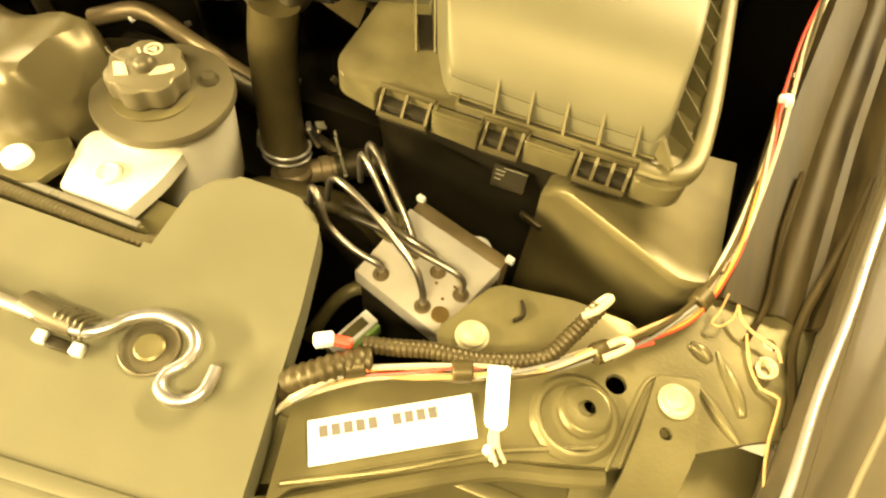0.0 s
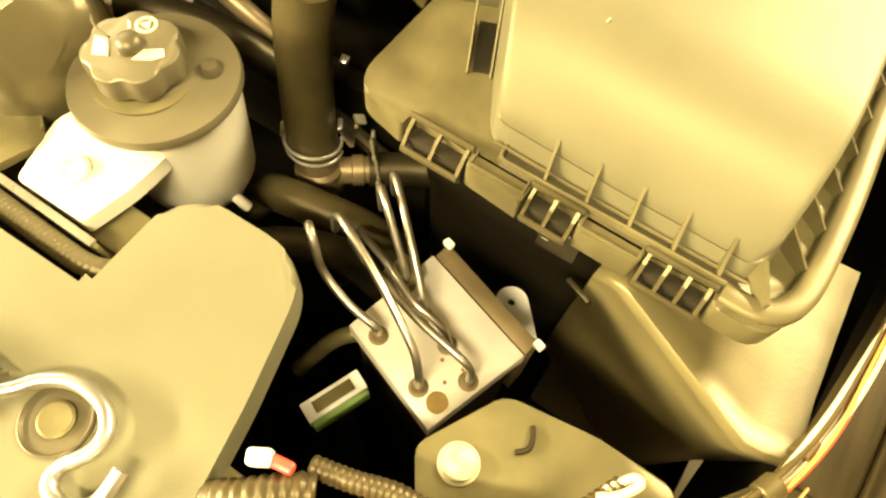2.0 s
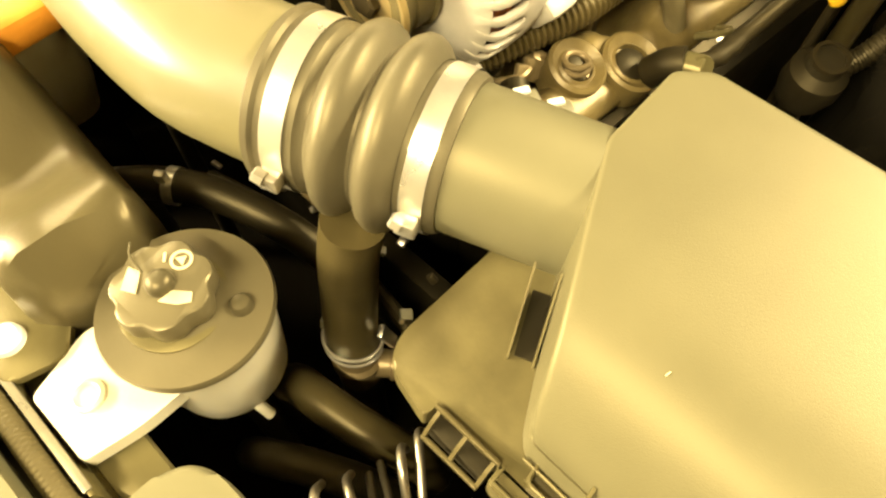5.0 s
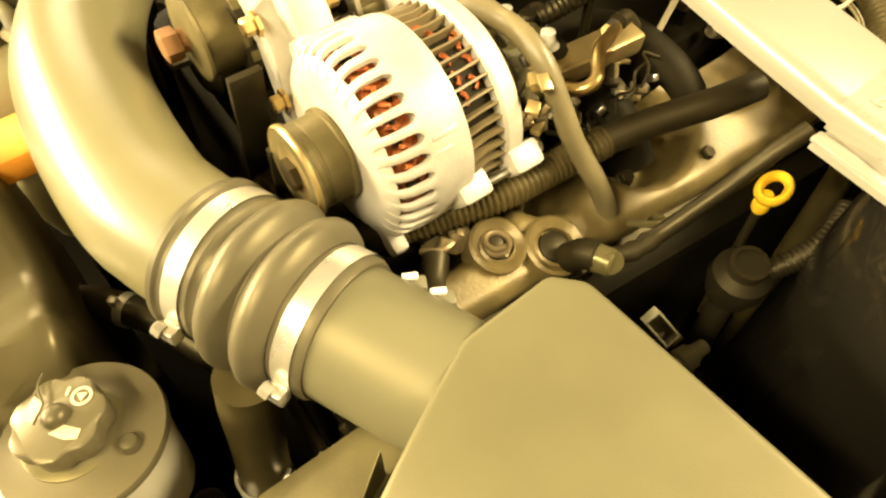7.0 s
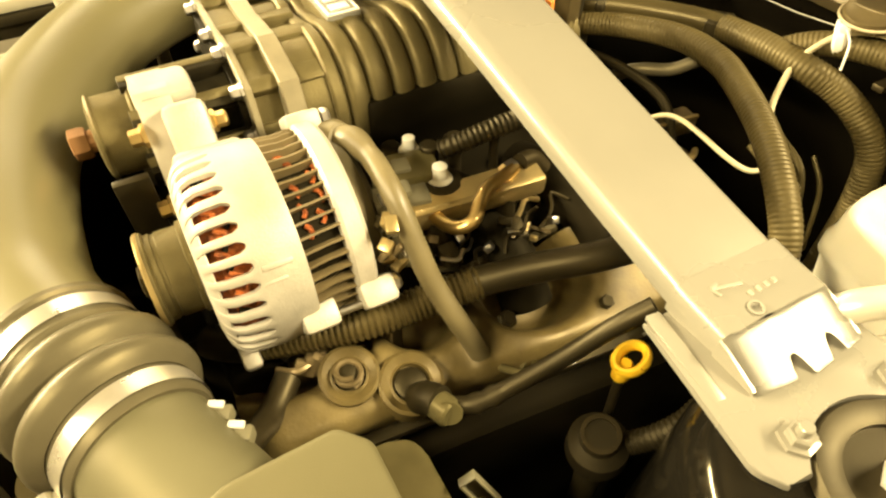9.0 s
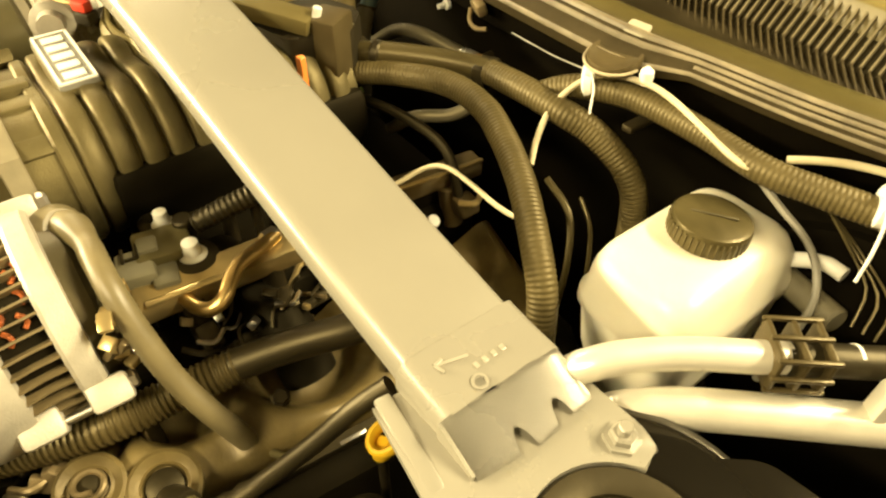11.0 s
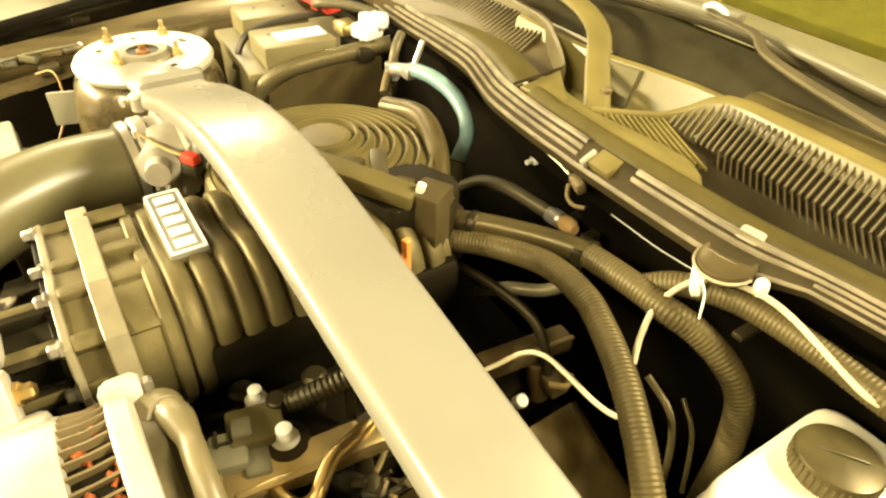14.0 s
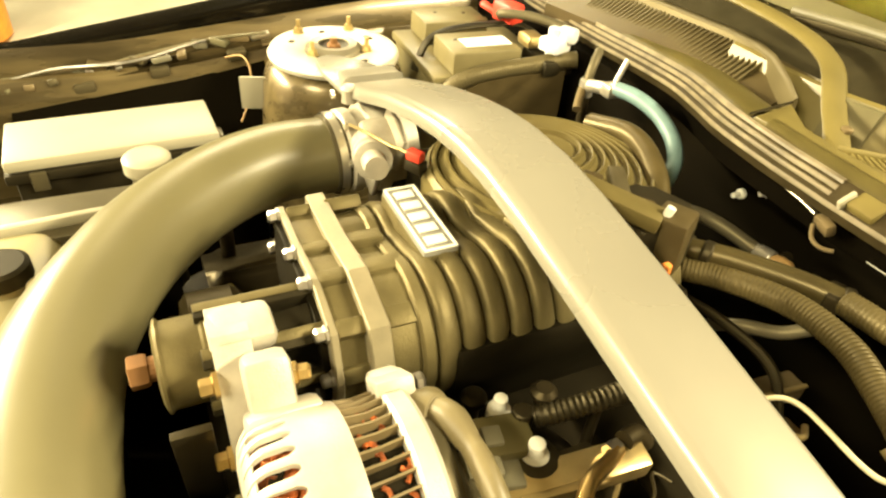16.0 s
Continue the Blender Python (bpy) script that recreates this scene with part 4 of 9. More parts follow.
cl = part("hose_clamp", tube([(-0.2555 + 0.0222 * math.cos(math.radians(a)), 0.3425 + 0.0222 * math.sin(math.radians(a)), 0.641 - 0.006 * math.sin(math.radians(a))) for a in range(150, 411, 10)], 0.0015, 8, 0.003), CHROME, hose, "spring steel hose clamp")
part("clamp_ring", tube([(-0.2545 + 0.0218 * math.cos(math.radians(a)), 0.3415 + 0.0218 * math.sin(math.radians(a)), 0.633 - 0.006 * math.sin(math.radians(a))) for a in range(160, 391, 10)], 0.0013, 8, 0.003), CHROME, cl)
part("clamp_ear", box((-0.2335, 0.3575, 0.650), (0.0045, 0.010, 0.032), pose(0, 0, 0, 10, -12, 30), 0.001), STEEL, cl)
part("clamp_ear", box((-0.2765, 0.334, 0.650), (0.0035, 0.009, 0.018), pose(0, 0, 0, 0, 10, 20), 0.001), GREYPLUG, cl)
part("tee", lathe([(0, 0.0115), (0.026, 0.0115), (0.027, 0.0132), (0.036, 0.0132), (0.037, 0.0115), (0.06, 0.0115)], (-0.250, 0.338, 0.606), (-0.205, 0.375, 0.603), 24), BRASSDARK, hose)
part("branch_hose", tube([(-0.219, 0.3635, 0.604), (-0.195, 0.383, 0.602), (-0.165, 0.402, 0.60), (-0.14, 0.42, 0.59)], 0.0145, 18), RUBBER, hose)
part("base_pipe", rod((-0.244, 0.332, 0.42), (-0.2475, 0.336, 0.592), 0.017), RUBBER, hose)
mq = frame_of((-0.2042, 0.3584, 0.6083), (-0.2208, 0.3736, 0.6465))
clp = part("pinch_clip", join(box((0, 0, 0.013), (0.0075, 0.003, 0.024), None, 0.0012), box((0, 0, 0.0005), (0.0185, 0.004, 0.0035), None, 0.0012), box((-0.0045, 0, 0.0325), (0.0060, 0.003, 0.019), None, 0.0012), box((0.0065, 0, 0.0315), (0.0060, 0.003, 0.018), None, 0.0012), box((0.001, 0, 0.0235), (0.019, 0.0036, 0.0035), None, 0.0012)), GREYPLUG, None, at=(0, 0, 0))
clp.data.transform(Matrix.Translation(-BASE[hose]) @ mq @ pose(0, 0, 0, 0, 0, 75))
clp.parent = hose
clp["label"] = "pale spring clip"
low = thing("lower_coolant_hose", (-0.22, 0.27, 0.42), "dusty black rubber hose crossing below the reservoir", "hose")
part("pipe", tube([(-0.285, 0.29, 0.585), (-0.262, 0.292, 0.622), (-0.240, 0.293, 0.634), (-0.210, 0.298, 0.634), (-0.182, 0.306, 0.626), (-0.162, 0.316, 0.60), (-0.155, 0.325, 0.54)], 0.0150, 20, 0.007), HOSE, low)
part("second_pipe", tube([(-0.255, 0.235, 0.60), (-0.235, 0.240, 0.640), (-0.20, 0.258, 0.655), (-0.17, 0.275, 0.64), (-0.15, 0.29, 0.58)], 0.0125, 16, 0.007), RUBBER, low)
part("riser", rod((-0.285, 0.29, 0.42), (-0.285, 0.29, 0.59), 0.0150), RUBBER, low)
part("pale_pipe", tube([(-0.165, 0.20, 0.58), (-0.145, 0.222, 0.625), (-0.13, 0.235, 0.635), (-0.12, 0.245, 0.62)], 0.006, 12), OLIVE, low, "dull yellowish pipe")
bleed = thing("heater_hose", (-0.40, 0.33, 0.42), "black rubber hose with a small bright clamp", "hose")
part("pipe", tube([(-0.46, 0.29, 0.69), (-0.42, 0.312, 0.708), (-0.385, 0.335, 0.705), (-0.34, 0.355, 0.69), (-0.30, 0.37, 0.66)], 0.013, 16), RUBBER, bleed)
part("clamp", join(lathe([(0, 0.0145), (0.008, 0.0145), (0.008, 0.0135), (0, 0.0135)], (-0.414, 0.316, 0.7075), (-0.405, 0.322, 0.7075), 24, cap=False), box((-0.411, 0.313, 0.7235), (0.008, 0.007, 0.010), pose(0, 0, 0, 0, 0, 35))), CHROME, bleed, "bright screw clamp")
part("stand", rod((-0.44, 0.30, 0.42), (-0.44, 0.30, 0.70), 0.01), RUBBER, bleed)

sticker = thing("airbox_sticker", (-0.045, 0.338, 0.70), "small dark sticker with pale outline on the airbox front", "label")
ms = pose(0, 0, 0, -20, 0, 0)
part("sheet", box((-0.045, 0.3405, 0.700), (0.028, 0.001, 0.020), ms, 0), BLACKDEEP, sticker, smooth=0)
for dx, dz, w, h in ((0.004, 0.0085, 0.020, 0.0007), (-0.008, 0.0055, 0.008, 0.0009), (-0.008, 0.002, 0.007, 0.0009), (-0.009, -0.002, 0.005, 0.0008)):
    part("printed_bar", box((-0.045 + dx, 0.3394 + dz * 0.34, 0.700 + dz), (w, 0.0006, h), ms, 0), GREYPLUG, sticker, smooth=0)

# small loose hardware glinting between the hoses
rnd = random.Random(31)
hw = thing("hose_hardware", (-0.33, 0.38, 0.60), "scattered clips, bolt heads and wires behind the reservoir", "hardware")
part("pipe_stub", tube([(-0.50, 0.40, 0.66), (-0.44, 0.41, 0.68), (-0.38, 0.40, 0.67), (-0.32, 0.41, 0.63)], 0.009, 12), BRASSDARK, hw)
part("dark_lead", tube([(-0.46, 0.36, 0.63), (-0.38, 0.37, 0.65), (-0.31, 0.39, 0.62), (-0.20, 0.38, 0.60)], 0.007, 10), IRON, hw)
for k in range(16):
    q = Vector((rnd.uniform(-0.46, -0.20), rnd.uniform(0.36, 0.43), rnd.uniform(0.62, 0.68)))
    part("clip", box(q, (rnd.uniform(0.004, 0.012), rnd.uniform(0.004, 0.009), rnd.uniform(0.003, 0.008)), pose(0, 0, 0, rnd.uniform(-40, 40), rnd.uniform(-40, 40), rnd.uniform(0, 90)), 0.001), rnd.choice((STEEL, GREYPLUG, BRASSDARK, PALE, IRON)), hw)
part("backing", box((-0.34, 0.42, 0.55), (0.30, 0.02, 0.16)), IRONDARK, hw)

# ---- air filter box ----
airbox = thing("air_filter_box", (-0.05, 0.43, 0.42), "dusty black plastic air filter box with ribbed lid", "air filter box")
# body in a far darker black than the lid, for its shaded sides
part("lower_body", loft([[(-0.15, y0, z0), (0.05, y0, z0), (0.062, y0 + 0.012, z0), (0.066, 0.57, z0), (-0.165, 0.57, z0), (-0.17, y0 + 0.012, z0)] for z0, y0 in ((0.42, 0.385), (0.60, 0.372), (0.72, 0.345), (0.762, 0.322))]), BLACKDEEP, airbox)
fl = part("flange", prism(rounded([(-0.178, 0.3155), (-0.147, 0.3085), (-0.1455, 0.3175), (-0.1035, 0.3160), (-0.1035, 0.3065), (-0.0675, 0.3035), (-0.0665, 0.3175), (-0.0365, 0.3165), (-0.0360, 0.3070), (-0.0005, 0.3065), (0.0005, 0.3175), (0.0385, 0.3165), (0.0400, 0.3070), (0.072, 0.3065), (0.082, 0.36), (0.074, 0.575), (-0.178, 0.575), (-0.185, 0.42), (-0.186, 0.33)], [0.014, 0.003, 0.001, 0.001, 0.003, 0.002, 0.001, 0.001, 0.003, 0.003, 0.001, 0.001, 0.004, 0.024, 0.01, 0.02, 0.02, 0.01, 0.018], 5), 0.762, 0.7795, 0.0018), BOXTAN, airbox)
part("trough_lip", join(tube([(-0.0905, 0.3340, 0.7835), (-0.0900, 0.3240, 0.7835), (-0.0885, 0.3195, 0.7835), (-0.080, 0.3188, 0.7835), (-0.04, 0.3192, 0.7840), (0.0, 0.3195, 0.7845), (0.040, 0.3195, 0.7850), (0.056, 0.3185, 0.7855)], 0.0013, 8, 0.003), box((-0.018, 0.3190, 0.7805), (0.142, 0.0020, 0.006), None, 0.0005), box((-0.0900, 0.3265, 0.7805), (0.0020, 0.015, 0.006), None, 0.0005)), BOXTAN, fl)
# darker strip on the trough floor for the shade in the recess
part("trough_floor", box((-0.017, 0.3225, 0.7800), (0.142, 0.012, 0.0016), None, 0.0002), BLACK, fl)
RAIL = [(0.040, 0.3140, 0.7850), (0.056, 0.3138, 0.7860), (0.0665, 0.3185, 0.7868), (0.0735, 0.330, 0.7872), (0.0765, 0.350, 0.7872), (0.0775, 0.40, 0.7872), (0.0755, 0.47, 0.7868), (0.072, 0.57, 0.786)]
part("side_rail", tube(RAIL, 0.0062, 14, 0.004, flat=0.42), BOXTAN, fl, "broad raised rim")
part("rim_wall", join(tube([(x - 0.0050, y + 0.0030, z - 0.0045) for x, y, z in RAIL[1:]], 0.0016, 8, 0.004, flat=3.2), tube([(x + 0.0052, y - 0.001, z - 0.0055) for x, y, z in RAIL[1:]], 0.0016, 8, 0.004, flat=3.2)), BOXTAN, fl)
# lid: steep sides and a flat top that rolls over to the front
LOW = [(-0.0985, 0.3275), (-0.02, 0.3265), (0.0475, 0.3265), (0.0535, 0.334), (0.053, 0.45), (0.052, 0.530), (0.038, 0.542), (-0.152, 0.541), (-0.168, 0.527), (-0.168, 0.46), (-0.148, 0.415), (-0.106, 0.336)]
TOP = [(-0.1000, 0.3325), (-0.03, 0.3315), (0.0450, 0.3315), (0.0495, 0.337), (0.0475, 0.45), (0.048, 0.527), (0.035, 0.540), (-0.150, 0.539), (-0.167, 0.524), (-0.1645, 0.46), (-0.1435, 0.416), (-0.1065, 0.341)]


def ring16(pts):
    """Evenly finer ring with softened corners."""
    return [tuple(p) for p in rounded([(p[0], p[1]) for p in pts], 0.0045, 3)]


def lid_top(x, y):
    """Height of the lid's top: flat behind, rolling over to the front."""
    return 0.8465 - 0.050 * (max(0.0, 0.425 - y) / 0.0935) ** 3.4


def lid_ring(t, z, sink=0.0, shrink=0.0):
    base = [(p[0] + (q[0] - p[0]) * t, p[1] + (q[1] - p[1]) * t) for p, q in zip(LOW, TOP)]
    ring = ring16(base)
    fine = []
    for k, a in enumerate(ring):
        b = ring[(k + 1) % len(ring)]
        n = max(1, int(math.hypot(b[0] - a[0], b[1] - a[1]) / 0.006))
        fine += [(a[0] + (b[0] - a[0]) * j / n, a[1] + (b[1] - a[1]) * j / n) for j in range(n)]
    cx, cy = -0.06, 0.45
    fine = [(x + (cx - x) * shrink, y + (cy - y) * shrink) for x, y in fine]
    return [(x, y, min(z, lid_top(x, y) - sink)) for x, y in fine]


BASERING = lid_ring(1.0, 1.0)


def lid_rows():
    """Side rings down the steep walls, then ever smaller rings that close the crown."""
    low, high = lid_ring(0.0, 1.0), BASERING
    count = len(high)
    rows = []
    for t, drop in ((0.0, None), (0.3, 0.55), (0.7, 0.22), (0.93, 0.004), (1.0, 0.0015)):
        row = []
        for k in range(count):
            x, y, z = high[k]
            lx, ly = LOWRING[k]
            hz = lid_top(x, y)
            zz = 0.781 if drop is None else (hz - drop if drop < 0.01 else 0.781 + (hz - 0.781) * (1 - drop))
            row.append((lx + (x - lx) * t, ly + (y - ly) * t, zz))
        rows.append(row)
    for sh, down in ((0.012, 0.0004), (0.03, 0.0), *[(0.06 + 0.047 * i, 0.0) for i in range(20)]):
        rows.append([(x + (-0.06 - x) * sh, y + (0.45 - y) * sh, lid_top(0, y + (0.45 - y) * sh) - down) for x, y, z in high])
    return rows


def nearest_low():
    """Foot of the side wall below each point of the top ring."""
    out = []
    foot = []
    ring = ring16(LOW)
    for k, a in enumerate(ring):
        b = ring[(k + 1) % len(ring)]
        foot += [(a[0] + (b[0] - a[0]) * j / 12, a[1] + (b[1] - a[1]) * j / 12) for j in range(12)]
    for x, y, z in BASERING:
        out.append(min(foot, key=lambda q: (q[0] - x) ** 2 + (q[1] - y) ** 2))
    return out


LOWRING = nearest_low()
lid = part("lid", loft(lid_rows()), LIDPLASTIC, airbox, "dusty textured black lid", smooth=40)
part("lid_rim", tube([(-0.0975, 0.3262, 0.7838), (-0.05, 0.3252, 0.7838), (0.0, 0.3252, 0.7842), (0.0485, 0.3255, 0.7850)], 0.0011, 8, 0.004), BOXTAN, lid)
part("corner_post", loft([[(0.0478, 0.3325, 0.7985), (0.0500, 0.3335, 0.7985), (0.0490, 0.3300, 0.7850), (0.0468, 0.3300, 0.7850)], [(0.0586, 0.3150, 0.7925), (0.0608, 0.3156, 0.7925), (0.0600, 0.3150, 0.7830), (0.0578, 0.3150, 0.7830)]]), BOXTAN, lid, smooth=0)
for i in range(5):
    x = -0.0640 + 0.02455 * i
    part("rib", loft([[(x - 0.0009 - d, y, z), (x + 0.0009 - d, y, z), (x + 0.0009 - d, y, 0.7795), (x - 0.0009 - d, y, 0.7795)] for y, z, d in ((0.3196, 0.7850, -0.0012), (0.3260, 0.7925, 0.0004), (0.3338, 0.8015, 0.0018))]), BOXTAN, lid, smooth=0)
for i in range(8):
    y = 0.350 + 0.0285 * i
    for y0, y1 in ((y + 0.012, y - 0.004),):
        part("rib", loft([[(0.050 - 0.0004 * i, y0, 0.800), (0.050 - 0.0004 * i, y0 + 0.0018, 0.800), (0.050 - 0.0004 * i, y0 + 0.0018, 0.778), (0.050 - 0.0004 * i, y0, 0.778)], [(0.0725, y1, 0.7862), (0.0725, y1 + 0.0018, 0.7862), (0.0725, y1 + 0.0018, 0.778), (0.0725, y1, 0.778)]]), BOXTAN, lid, smooth=0)
part("fleck", box((-0.0732, 0.3792, lid_top(0, 0.3792) + 0.0003), (0.0006, 0.0030, 0.0006), pose(0, 0, 0, 4, 0, -12), 0), CREAMWIRE, lid, "pale paint fleck", smooth=0)
for i, (x0, x1, n) in enumerate(((-0.1435, -0.1055, 2), (-0.0660, -0.0375, 2), (0.0012, 0.0375, 3))):
    ya, za, yb, zb = 0.3165, 0.7815, 0.3035, 0.7665
    w = (x1 - x0)
    la = part("latch", join(box(((x0 + x1) / 2, ya, za), (w + 0.004, 0.0026, 0.0046), None, 0.0008), box(((x0 + x1) / 2, yb, zb), (w, 0.0026, 0.0046), None, 0.0008)), LATCH, airbox)
    for k in range(n + 1):
        xx = x0 + 0.0012 + (w - 0.0024) * k / n
        part("latch_bar", loft([[(xx - 0.0011, y, z - 0.0026), (xx + 0.0011, y, z - 0.0026), (xx + 0.0011, y, z + 0.0020), (xx - 0.0011, y, z + 0.0020)] for y, z in ((yb, zb), ((ya + yb) / 2, (za + zb) / 2 + 0.001), (ya, za - 0.002))]), LATCH, la, smooth=0)
    # black block set in the latch opening for its shade
    part("latch_shade_block", box(((x0 + x1) / 2, 0.3130, 0.7640), (w * 0.98, 0.010, 0.016), None, 0.0003), BLACKWELL, la, "black block for the shade in the latch recess")
for x0, x1 in ((-0.0345, -0.0015), (-0.1015, -0.0690)):
    part("flange_pad", join(box(((x0 + x1) / 2, 0.3085, 0.7803), (x1 - x0, 0.0014, 0.0020), None, 0.0004), box((x0, 0.3130, 0.7803), (0.0014, 0.010, 0.0020), None, 0.0004), box((x1, 0.3130, 0.7803), (0.0014, 0.010, 0.0020), None, 0.0004)), BOXTAN, fl)
part("outlet", tube([(-0.148, 0.457, 0.800), (-0.17, 0.447, 0.803), (-0.215, 0.427, 0.809), (-0.255, 0.411, 0.811)], 0.0435, 40, 0.01), COVER, airbox, "round air outlet")
for xa, ya, xb, yb in ((-0.1366, 0.3600, -0.1529, 0.3955), (-0.1236, 0.3649, -0.1392, 0.3994)):
    part("fin", loft([[(xa - 0.0008, ya, 0.778), (xa + 0.0008, ya, 0.778), (xb + 0.0008, yb, 0.778), (xb - 0.0008, yb, 0.778)], [(xa - 0.0006, ya, 0.7812), (xa + 0.0006, ya, 0.7812), (xb + 0.0006, yb, 0.8165), (xb - 0.0006, yb, 0.8165)]]), BOXTAN, fl, smooth=0)
# black sheets laid on the flange for the shade between the fins
part("fin_shade_sheet", prism([(-0.1350, 0.3640), (-0.1255, 0.3675), (-0.1415, 0.4040), (-0.1520, 0.4000)], 0.7790, 0.7803, 0), BLACKWELL, fl, "black sheet for the shade between the fins")
part("fin_shade_sheet", prism([(-0.1225, 0.3690), (-0.1165, 0.3710), (-0.1330, 0.4080), (-0.1385, 0.4060)], 0.7790, 0.7803, 0), BLACKWELL, fl, "black sheet for the shade between the fins")

# ---- intake tube ----
CENTRE = [(-0.318, 0.388, 0.812), (-0.36, 0.3745, 0.8155), (-0.395, 0.3675, 0.8175), (-0.463, 0.3685, 0.8245), (-0.539, 0.380, 0.8305), (-0.610, 0.4105, 0.8355), (-0.677, 0.456, 0.839), (-0.734, 0.519, 0.842), (-0.771, 0.592, 0.842), (-0.7813, 0.6686, 0.8375)]
intake = thing("intake_tube", (-0.5, 0.40, 0.42), "wide smooth black plastic air intake tube", "intake tube")
part("pipe", tube(CENTRE, 0.0475, 40, 0.012, lambda i, n, s: 0.99 + 0.04 * math.sin(math.pi * min(1.0, i / n / 0.5)) - 0.065 * max(0.0, (i / n - 0.35) / 0.65)), INTAKE, intake)
ax = (Vector((-0.318, 0.388, 0.812)) - Vector((-0.225, 0.423, 0.810))).normalized()
P0 = Vector((-0.2255, 0.4232, 0.810))
prof = [(0.0, 0.0455), (0.004, 0.0475), (0.020, 0.048), (0.024, 0.0475)]
for c in (0.036, 0.063):
    prof += [(c - 0.0125, 0.0485), (c - 0.010, 0.0515), (c - 0.0065, 0.056), (c - 0.002, 0.0585), (c + 0.002, 0.0585), (c + 0.0065, 0.056), (c + 0.010, 0.0515), (c + 0.0125, 0.0485)]
prof += [(0.079, 0.0495), (0.081, 0.051), (0.104, 0.0515), (0.106, 0.0535), (0.110, 0.0535), (0.112, 0.050), (0.114, 0.0475)]
part("bellows", lathe(prof, P0, P0 + ax, 56), RUBBERGREY, intake, "grey-black ribbed rubber bellows")
for h, r in ((0.006, 0.0487), (0.086, 0.0522)):
    cband = part("clamp", lathe([(0, r), (0.0135, r), (0.0135, r - 0.0012), (0, r - 0.0012)], P0 + ax * h, P0 + ax * (h + 1), 56, cap=False), CHROME, intake, "bright steel band clamp")
    side = Vector((0, 0, 1)).cross(ax).normalized()
    if side.y > 0:
        side = -side
    q = P0 + ax * (h + 0.0067) + (side * 0.98 + Vector((0, 0, -0.06))).normalized() * (r + 0.004)
    part("screw_housing", box(q, (0.013, 0.009, 0.012), pose(0, 0, 0, 0, 0, 20), 0.002), CHROME, cband)
    part("screw_head", lathe([(0, 0.005), (0.006, 0.005), (0.007, 0.0035)], q + Vector((0.0, -0.003, 0.004)), q + Vector((-0.02, -0.01, 0.012)), 6), CHROME, cband, smooth=0)
for p0 in ((-0.52, 0.37), (-0.74, 0.53)):
    part("stay", rod((*p0, 0.42), (*p0, 0.80), 0.008), IRON, intake)

# ---- engine ----
engine = thing("engine_block", (-0.45, 0.75, 0.42), "greasy engine block with cast valve covers, near black for its shade", "engine")
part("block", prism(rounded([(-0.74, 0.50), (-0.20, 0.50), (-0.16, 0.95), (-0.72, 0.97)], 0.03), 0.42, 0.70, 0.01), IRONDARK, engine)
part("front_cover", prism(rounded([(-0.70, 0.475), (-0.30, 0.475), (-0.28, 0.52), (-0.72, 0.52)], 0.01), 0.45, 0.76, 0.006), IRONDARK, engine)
tilt = Matrix.Translation((-0.20, 0.66, 0.74)) @ pose(0, 0, 0, 0, 24, 0)
def cover_height(x, y):
    """The cast relief of the valve cover: dished pockets, a raised ledge and rounded edges."""
    h = 0.018
    for cx, cy, rx, ry, d in ((-0.105, -0.13, 0.045, 0.07, 0.07), (-0.062, 0.062, 0.036, 0.045, 0.045), (-0.085, -0.035, 0.036, 0.034, 0.045), (-0.075, 0.19, 0.034, 0.05, 0.03)):
        q = ((x - cx) / rx) ** 2 + ((y - cy) / ry) ** 2
        h -= d / (1 + math.exp((q - 1) * 7))
    h -= 0.010 / (1 + math.exp((0.02 - abs(y - 0.02) + 0.012) * 400)) * 0.3
    h += 0.004 * math.exp(-((y + 0.012) / 0.006) ** 2) * (x > -0.05)
    edge = max(0.0, x + 0.020 - 0.07 * y) / 0.012
    h -= 0.006 * min(edge, 1.6) ** 2
    h -= 0.02 * max(0.0, (abs(y - 0.04) - 0.205) / 0.02) ** 2
    return h


top = []
for i in range(70):
    y = -0.185 + 0.445 * i / 69
    row = [tilt @ Vector((-0.095, y, -0.07))]
    right = -0.006 + 0.07 * y
    for k in range(34):
        x = -0.092 + (right + 0.092) * k / 33
        row.append(tilt @ Vector((x, y, cover_height(x, y))))
    row.append(tilt @ Vector((right + 0.004, y, -0.07)))
    top.append(row)
vc = part("valve_cover", loft(top), VALVE, engine, "brown-gold cast valve cover with dished pockets", smooth=50)
part("cover_rail", loft([[tilt @ Vector((r + 0.07 * y + dx, y, z)) for dx, z, r in ((0.0, -0.016, -0.004), (0.009, -0.016, -0.004), (0.011, -0.019, -0.004), (0.011, -0.035, -0.004), (0.0, -0.035, -0.004))] for y in [-0.19 + 0.0455 * i for i in range(11)]]), IRON, vc, "dark rail with worn edge")
for y in (-0.03, 0.06, 0.15):
    part("worn_patch", box(tilt @ Vector((0.003 + 0.07 * y, y, -0.0155)), (0.003, 0.022, 0.0012), pose(0, 0, 0, 0, 24, -4), 0.0004), STEEL, vc, "bare worn metal")
for x, y, z, r in ((-0.240, 0.554, 0.776, 0.022), (-0.218, 0.592, 0.768, 0.024)):
    well = part("plug_well", lathe([(-0.02, r), (0.003, r), (0.005, r - 0.0025), (0.003, r - 0.005), (0.001, r - 0.008), (0.0025, r - 0.010), (-0.01, r - 0.012)], (x, y, z), (x + 0.35, y, z + 0.94), 32), VALVE, vc)
    part("well_core", lathe([(-0.012, r - 0.0115), (0.001, r - 0.012), (0.003, r - 0.016)], (x, y, z), (x + 0.35, y, z + 0.94), 24), RUBBER, well)
